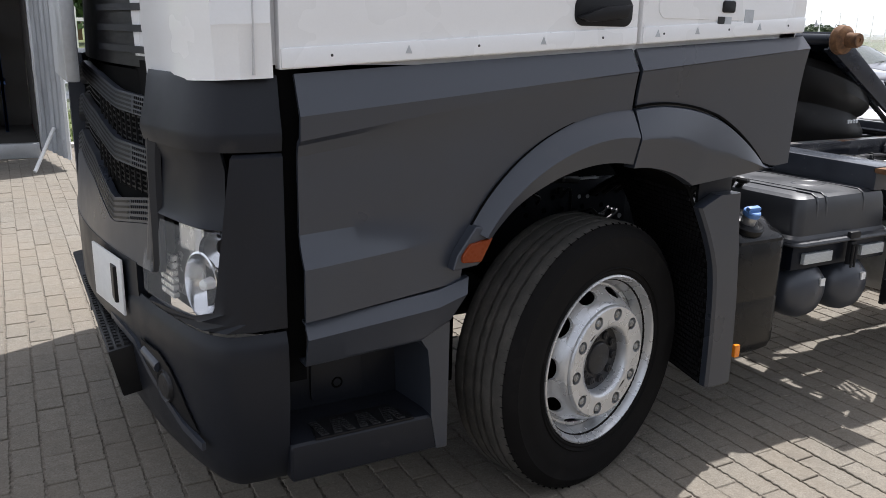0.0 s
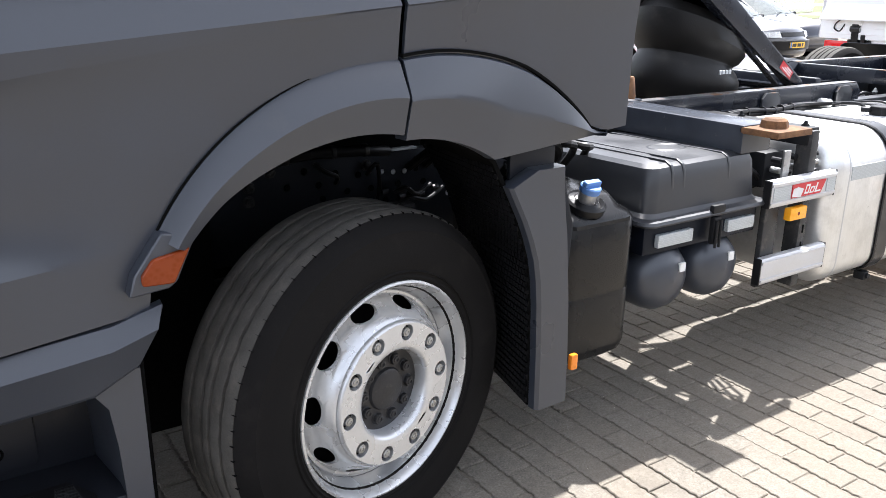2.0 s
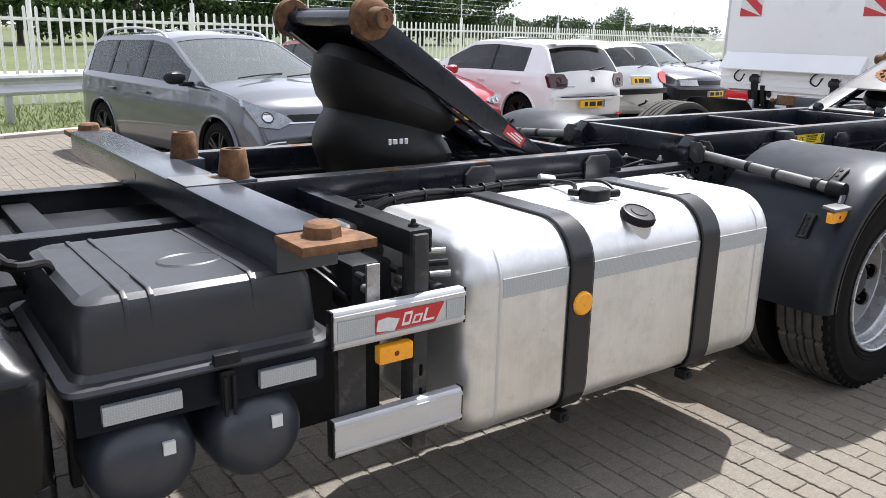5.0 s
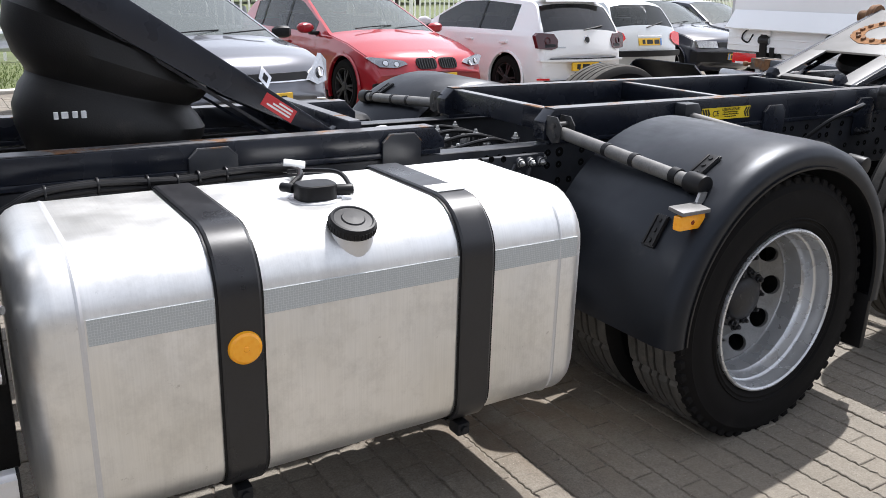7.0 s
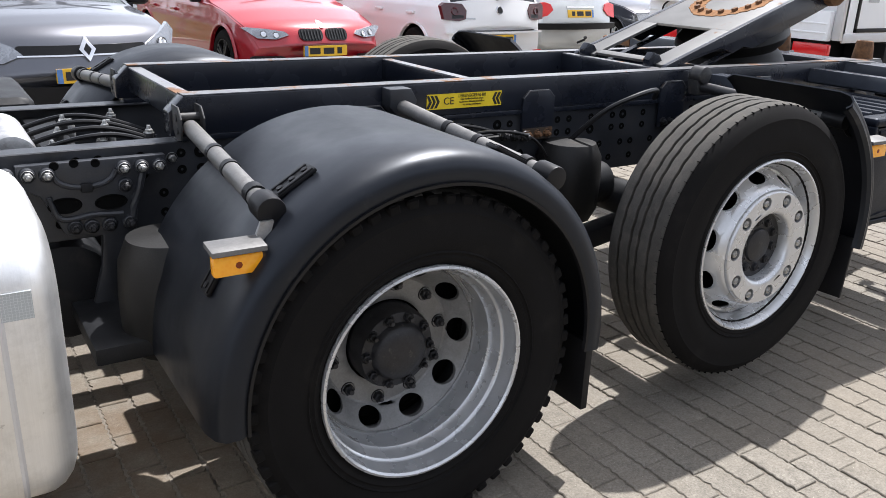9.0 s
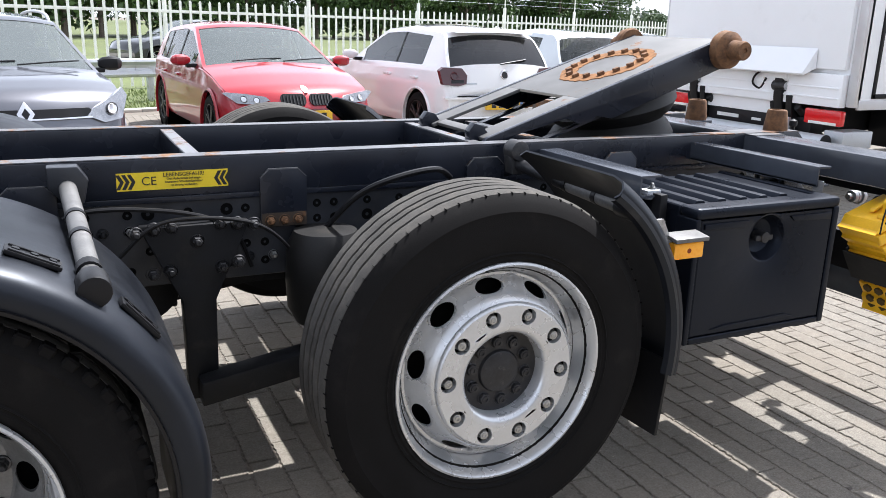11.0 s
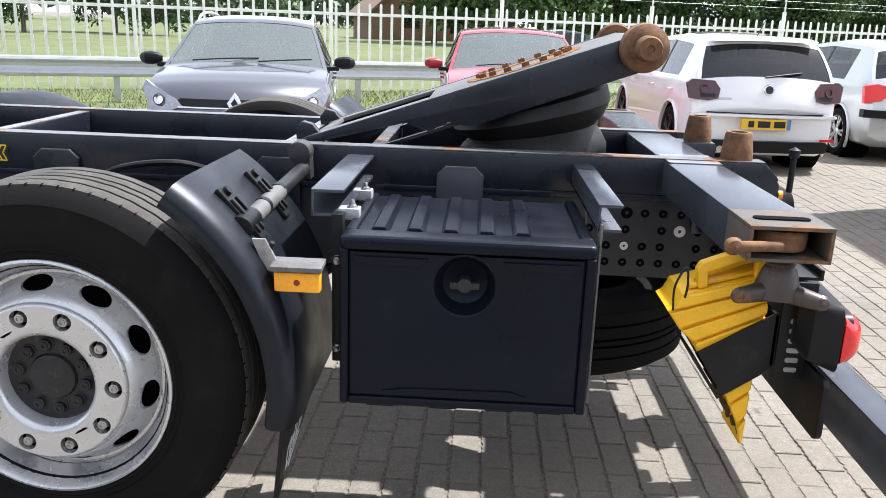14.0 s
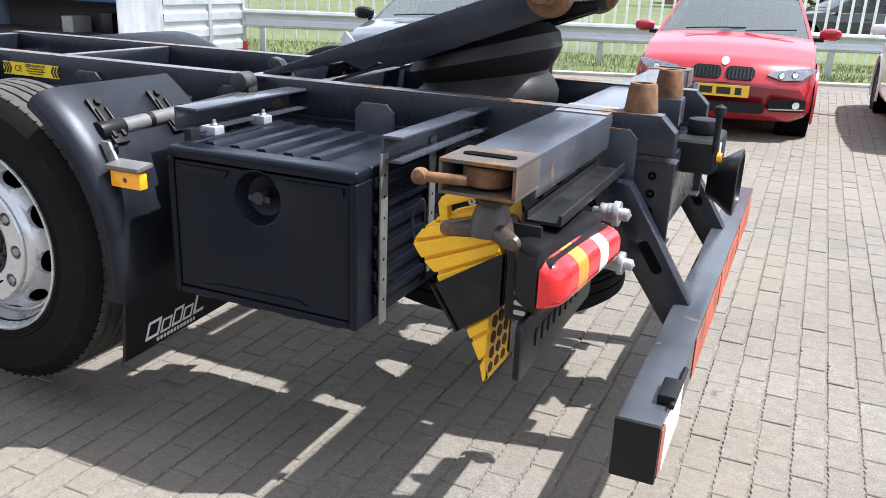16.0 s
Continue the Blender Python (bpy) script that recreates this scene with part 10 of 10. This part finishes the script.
def build_edge():
    kb = BM()
    for k in range(46):
        put(kb, box(-3.0 + k * 1.0, -2.01 + k * 1.0, -1.35, -1.15, -0.02, 0.045, 0.01))
    bmesh.ops.transform(kb, matrix=EDGE_M, verts=kb.verts)
    solid("kerb", kb, M_CURB, "pale concrete edging stones along the verge", "kerb", kind="structure")
    vg = BM()
    rows = []
    for i in range(120):
        s = -3.5 + i * 0.5
        rows.append([edge_pt(s, o, 0.02 + 0.03 * noise.noise((s * 0.7, o, 0)) + (0.0 if o < 9 else -0.02)) for o in (-1.16, -0.9, -0.5, 0.0, 0.6, 1.4, 2.5, 4.0, 6.0)])
    solid("verge_ground", loft(rows), M_FIELD, "grassy verge along the yard's edge", "verge", kind="structure")
    # grass blades on the verge
    rng = np.random.default_rng(5)
    vs, fs = [], []
    for k in range(26000):
        s, o = rng.uniform(-3, 28), rng.uniform(-1.12, 2.4)
        x, y, _ = edge_pt(s, o)
        h, a, ln = rng.uniform(0.04, 0.11), rng.uniform(0, 6.28), rng.normal(0, 0.05)
        w = 0.008
        b = len(vs)
        ca, sa = math.cos(a), math.sin(a)
        vs += [(x - w * ca, y - w * sa, 0.0), (x + w * ca, y + w * sa, 0.0), (x + w * 0.6 * ca + ln * 0.4, y + w * 0.6 * sa, h * 0.6), (x - w * 0.6 * ca + ln * 0.4, y - w * 0.6 * sa, h * 0.6), (x + ln, y + ln * sa, h)]
        fs += [(b, b + 1, b + 2, b + 3), (b + 3, b + 2, b + 4)]
    me = bpy.data.meshes.new("grass")
    me.from_pydata(vs, [], fs)
    me.materials.append(M_GRASS)
    tagged(new("grass", me), "uneven green grass on the verge", "grass", kind="stuff")
    # guard rail: two-wave beam on posts
    gr = thing("guard_rail", "galvanised two-wave guard rail on posts", "guard rail")
    prof = [(0.0, 0.44), (0.045, 0.455), (0.055, 0.49), (0.01, 0.545), (0.0, 0.595), (0.01, 0.645), (0.055, 0.70), (0.045, 0.735), (0.0, 0.75)]
    s0, s1 = -1.40, 27.0
    for k in range(7):
        a, b = s0 + 4.0 * k, s0 + 4.0 * k + 4.02
        rows = [[edge_pt(s, -p, z) for p, z in prof] for s in (a, b)]
        part("rail_beam", thicken(loft(rows), 0.004), M_GALV, gr, angle=20)
    for k in range(14):
        s = s0 + 0.3 + 2.0 * k
        p = box(s - 0.05, s + 0.05, 0.03, 0.11, -0.02, 0.70, 0.006)
        bmesh.ops.transform(p, matrix=EDGE_M, verts=p.verts)
        part("rail_post", p, M_GALV, gr)
        bl = box(s - 0.06, s + 0.06, -0.008, 0.035, 0.52, 0.66, 0.005)
        bmesh.ops.transform(bl, matrix=EDGE_M, verts=bl.verts)
        part("spacer_block", bl, M_GALV, gr)
    # picket fence
    fe = thing("picket_fence", "cream-painted tall steel picket fence with barbed wires", "fence")
    o = 2.6
    tops = 1.80
    pick = prism([(-0.025, 0.06), (0.025, 0.06), (0.025, tops - 0.03), (0.0, tops), (-0.025, tops - 0.03)], "y", -0.012, 0.012)
    pme = finish("picket", pick, M_FENCE, False)
    for k in range(300):
        ob = new("picket", pme)
        ob.parent = fe
        ob.matrix_basis = EDGE_M @ pose(-2.5 + 0.235 * k, o, 0)
    for z in (0.32, 1.54):
        r = box(-2.6, 68.0, o + 0.012, o + 0.05, z, z + 0.06, 0.004)
        bmesh.ops.transform(r, matrix=EDGE_M, verts=r.verts)
        part("fence_rail", r, M_FENCE, fe)
    for k in range(17):
        p = box(-2.6 + 3.76 * k - 0.035, -2.6 + 3.76 * k + 0.035, o + 0.02, o + 0.09, -0.02, 2.0, 0.006)
        put(p, cyl((-2.6 + 3.76 * k, o + 0.05, 1.9), (-2.6 + 3.76 * k, o + 0.05, 3.0), 0.016, 8))
        for j in range(6):
            put(p, cyl((-2.6 + 3.76 * k - 0.02, o + 0.05, 2.10 + 0.16 * j), (-2.6 + 3.76 * k + 0.02, o + 0.05, 2.10 + 0.16 * j), 0.022, 8))
        bmesh.ops.transform(p, matrix=EDGE_M, verts=p.verts)
        part("fence_post", p, M_FENCE, fe)
    for j in range(6):
        w = cyl((-2.6, o + 0.05, 2.10 + 0.16 * j), (60.0, o + 0.05, 2.10 + 0.16 * j), 0.0035, 5)
        bmesh.ops.transform(w, matrix=EDGE_M, verts=w.verts)
        part("fence_wire", w, M_GALV, fe)
    # meadow and road beyond
    fd = BM()
    rows = [[edge_pt(s, oo, 0.01) for oo in (2.5, 9.0)] for s in (-80, 140)]
    solid("meadow", loft(rows), M_FIELD, "mown meadow beyond the fence", "meadow", kind="structure")
    rows = [[edge_pt(s, oo, 0.012) for oo in (9.0, 13.5)] for s in (-80, 140)]
    solid("road", loft(rows), M_CURB, "pale road beyond the fence", "road", kind="structure")
    rows = [[edge_pt(s, oo, 0.010) for oo in (13.5, 260.0)] for s in (-300, 400)]
    solid("far_meadow", loft(rows), M_FIELD, "wide green meadow in the distance", "meadow", kind="structure")


build_edge()


def leaf_cloud(rng, centres, n, size):
    vs, fs = [], []
    for cx, cy, cz, r in centres:
        for _ in range(n):
            d = rng.normal(size=3)
            d /= np.linalg.norm(d)
            p = np.array((cx, cy, cz)) + d * r * rng.uniform(0.45, 1.05) * np.array((1, 1, 0.85))
            u = rng.normal(size=3)
            u /= np.linalg.norm(u)
            w = np.cross(u, rng.normal(size=3))
            w /= np.linalg.norm(w)
            s = size * rng.uniform(0.6, 1.4)
            b = len(vs)
            vs += [tuple(p - u * s), tuple(p + w * s * 0.5), tuple(p + u * s), tuple(p - w * s * 0.5)]
            fs.append((b, b + 1, b + 2, b + 3))
    return vs, fs


def build_trees():
    rng = np.random.default_rng(11)
    spots = []
    for k in range(30):
        s = 22 + 2.35 * k + rng.uniform(-1.0, 1.0)
        spots.append((s, 45.0 + rng.uniform(-4, 6), rng.uniform(9.5, 12.5)))
    for k in range(7):
        spots.append((-22 + 5.0 * k + rng.uniform(-1, 1), 48 + rng.uniform(-3, 4), rng.uniform(7, 9)))
    spots.append((70.8, 17.0, 4.3))
    for s, o, h in spots:
        x, y, _ = edge_pt(s, o)
        t = thing("tree", "leafy green tree beyond the fence", "tree", "trees beyond the fence")
        bm = cyl((x, y, -0.1), (x + 0.1, y, h * 0.55), 0.02 * h, 10, 0.01 * h)
        tips = []
        for j in range(7):
            a = 2 * math.pi * j / 7 + rng.uniform(-0.3, 0.3)
            z = h * rng.uniform(0.2, 0.5)
            q = (x + math.cos(a) * h * 0.24, y + math.sin(a) * h * 0.24, z + h * rng.uniform(0.1, 0.3))
            put(bm, cyl((x + 0.05, y, z), q, 0.05, 6, 0.015))
            tips.append(q)
        part("trunk", bm, M_BARK, t)
        cen = [(q[0], q[1], q[2], h * rng.uniform(0.13, 0.20)) for q in tips]
        cen += [(x + rng.uniform(-0.2, 0.2) * h, y + rng.uniform(-0.2, 0.2) * h, h * rng.uniform(0.35, 0.92), h * rng.uniform(0.12, 0.2)) for _ in range(9)]
        cen += [(x + rng.uniform(-0.3, 0.3) * h, y, h * rng.uniform(0.12, 0.3), h * rng.uniform(0.10, 0.16)) for _ in range(4)]
        vs, fs = leaf_cloud(rng, cen, 230, 0.02 * h)
        me = bpy.data.meshes.new("crown")
        me.from_pydata(vs, [], fs)
        me.materials.append(M_LEAF)
        cr = new("crown", me)
        cr.parent = t
    # low brick house with a steep roof, beyond the meadow
    hs = thing("far_house", "low brick house with a brown roof across the meadow", "house")
    base = EDGE_M @ pose(22.5, 58.0, 0)
    brick = surface("brown_brick_wall", (0.20, 0.12, 0.08), 0.85, var=0.15, scale=2, fine=12, bump=0.3)
    tile = surface("brown_roof_tiles", (0.17, 0.12, 0.085), 0.8, var=0.2, scale=1, fine=9, bump=0.5)
    for nm, bm, mt in (("wall", prism([(-4, 0), (4, 0), (4, 2.2), (0, 5.6), (-4, 2.2)], "y", -3.5, 3.5), brick), ("roof", prism([(-4.5, 1.85), (0, 5.8), (4.5, 1.85), (4.5, 2.1), (0, 6.05), (-4.5, 2.1)], "y", -3.9, 3.9), tile), ("window", box(-1.2, 0.2, -3.56, -3.45, 1.0, 2.1, 0.02), M_DGLASS), ("chimney", box(1.2, 1.8, -0.3, 0.3, 4.4, 6.6, 0.03), brick)):
        bmesh.ops.transform(bm, matrix=base, verts=bm.verts)
        part(nm, bm, mt, hs)
    # far wood along the horizon
    cen = []
    for k in range(170):
        s = -150 + 4.2 * k
        x, y, _ = edge_pt(s, 150 + rng.uniform(-12, 12))
        cen.append((x, y, rng.uniform(2.5, 6.0), rng.uniform(3.5, 6.0)))
    vs, fs = leaf_cloud(rng, cen, 240, 0.85)
    me = bpy.data.meshes.new("far_wood")
    me.from_pydata(vs, [], fs)
    me.materials.append(M_LEAF2)
    tagged(new("far_wood", me), "distant belt of woodland on the horizon", "woods", kind="stuff")


build_trees()


def build_container():
    c = thing("storage_container", "open grey-blue storage container with shelves inside", "container")
    x0, x1, y0, y1, h = -7.2, -1.32, 8.50, 10.55, 2.6
    wall = surface("blue_grey_container_paint", (0.20, 0.25, 0.31), 0.5, var=0.08, scale=2, bump=0.03)
    # inside surfaces are dark because the container's inner shade is in their colour
    dark = surface("shaded_container_interior", (0.06, 0.055, 0.05), 0.8, var=0.2, scale=3)
    part("floor", box(x0, x1 - 0.03, y0 + 0.1, y1, 0.08, 0.16, 0.01), dark, c, "wooden container floor darkened for the inner shade")
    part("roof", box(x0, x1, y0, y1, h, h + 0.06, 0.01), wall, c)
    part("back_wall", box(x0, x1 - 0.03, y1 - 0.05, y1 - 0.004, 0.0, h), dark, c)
    part("sill", box(x0, x1 - 0.03, y0, y0 + 0.10, 0.0, 0.17, 0.01), M_GALV, c, "galvanised threshold")
    rows = []
    for k in range(25):
        y = y0 + (y1 - y0) * k / 24
        d = 0.025 if (k // 2) % 2 else 0.0
        rows.append([(x0 + 0.025 + d, y, z) for z in (0.02, h)])
    part("corrugated_wall", thicken(loft(rows), 0.01), wall, c, "corrugated side wall", angle=15)
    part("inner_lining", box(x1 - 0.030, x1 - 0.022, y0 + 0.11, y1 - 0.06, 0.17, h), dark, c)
    for k in range(10):                                       # side wall of ribbed sheets
        z = 0.06 + 0.255 * k
        rows = [[(x1 + dx - 0.02, y, min(zz, h)) for dx, zz in ((0.0, z), (0.035, z + 0.02), (0.035, z + 0.13), (0.0, z + 0.165), (0.0, z + 0.255))] for y in (y0 + 0.06, y1 - 0.02)]
        part("sheet_panel", thicken(loft(rows), 0.006), M_GALV, c, "pale ribbed wall sheet", angle=15)
    for y in (y0, y0 + 1.15, y1):
        part("wall_post", box(x1 - 0.02, x1 + 0.035, y - 0.05, y + 0.03, 0.10, h, 0.006), M_GALV, c, "galvanised wall post")
    part("red_foot", box(x1 - 0.03, x1 + 0.045, y1 - 0.06, y1 + 0.04, 0.0, 0.20, 0.004), M_REDLAB, c, "red painted post foot")
    leaf = BM()
    rows = []
    for k in range(21):
        y = y0 - 0.02 - 1.05 * k / 20
        d = 0.03 if (k // 2) % 2 else 0.0
        rows.append([(x1 + 0.03 + d * 0.8 + 0.19 * k / 20, y, z) for z in (0.12, h)])
    part("open_door", thicken(loft(rows), 0.03), M_GALV, c, "open corrugated door leaf", angle=15)
    part("door_prop", cyl((x1 + 0.10, y0 - 0.72, 0.42), (x1 - 0.14, y0 - 1.10, 0.015), 0.020, 8), M_STICK, c, "pale prop holding the door")
    blue = surface("blue_shelf_paint", (0.03, 0.08, 0.22), 0.5)
    for z in (0.75, 1.35, 1.95):
        sh = part("shelf", box(x0 + 0.2, x1 - 0.3, y1 - 0.75, y1 - 0.10, z, z + 0.05, 0.005), blue, c, "blue steel shelf")
    rng = random.Random(8)
    for z, hh in ((0.80, 0.30), (1.42, 0.36)):
        part("shelf_post", box(x1 - 0.36, x1 - 0.32, y1 - 0.76, y1 - 0.70, 0.16, z + 0.6, 0.004), blue, c)
    for k in range(12):
        x = x1 - 0.6 - 0.33 * k
        z = (0.16, 0.80, 1.40)[k % 3]
        b = thing("storage_box", "pale cardboard box on a container shelf", "box", "boxes in the container")
        part("carton", box(x - 0.14, x + 0.14, y1 - 0.65, y1 - 0.2, z, z + rng.uniform(0.2, 0.4), 0.01), M_CURB if k % 2 else M_BLACK, b)


build_container()


# ---- unseen wall added behind the walk: cuts low sky light and reflections ----
wb = box(-26.0, 34.0, -13.6, -13.2, 0.0, 4.6)
solid("unseen_wall_south", wb, surface("unseen_wall_grey", (0.16, 0.162, 0.17), 0.6, var=0.12, scale=0.8, fine=20, bump=0.1), "unseen plain grey wall added to dim light on the truck's near side", "wall", kind="structure")


# ---- paving stones ----
def build_pavers():
    vs, fs, single = paver_rows()
    me = bpy.data.meshes.new("paving")
    me.from_pydata(vs, [], fs)
    me.materials.append(M_PAVER)
    me.update()
    tagged(new("paving", me), "grey concrete paving stones with sandy joints", "paving", kind="stuff")
    pv = thing("near_paving", "grey concrete paving behind the truck", "paving", kind="structure")
    stones = []
    for seed in range(7):
        poly = np.array(paver_poly(seed, 6))
        inner = poly * np.array([0.945, 0.972])
        n = len(poly)
        v = [(px, py, z) for ring, z in ((poly, -0.012), (poly, -0.0030), (inner, 0.0)) for px, py in ring]
        f = [(r * n + q, r * n + (q + 1) % n, (r + 1) * n + (q + 1) % n, (r + 1) * n + q) for r in range(2) for q in range(n)] + [tuple(2 * n + q for q in range(n))]
        stone = bpy.data.meshes.new("paving_stone")
        stone.from_pydata(v, [], f)
        stone.materials.append(M_PAVER_ONE)
        stones.append(stone)
    for k, (x, y, dz, tx, ty) in enumerate(single):
        ob = new("paving_stone", stones[k * 3 % 7])
        ob.parent = pv
        ob.matrix_basis = Matrix.Translation((x, y, dz)) @ Euler((ty, -tx, 0)).to_matrix().to_4x4()


build_pavers()
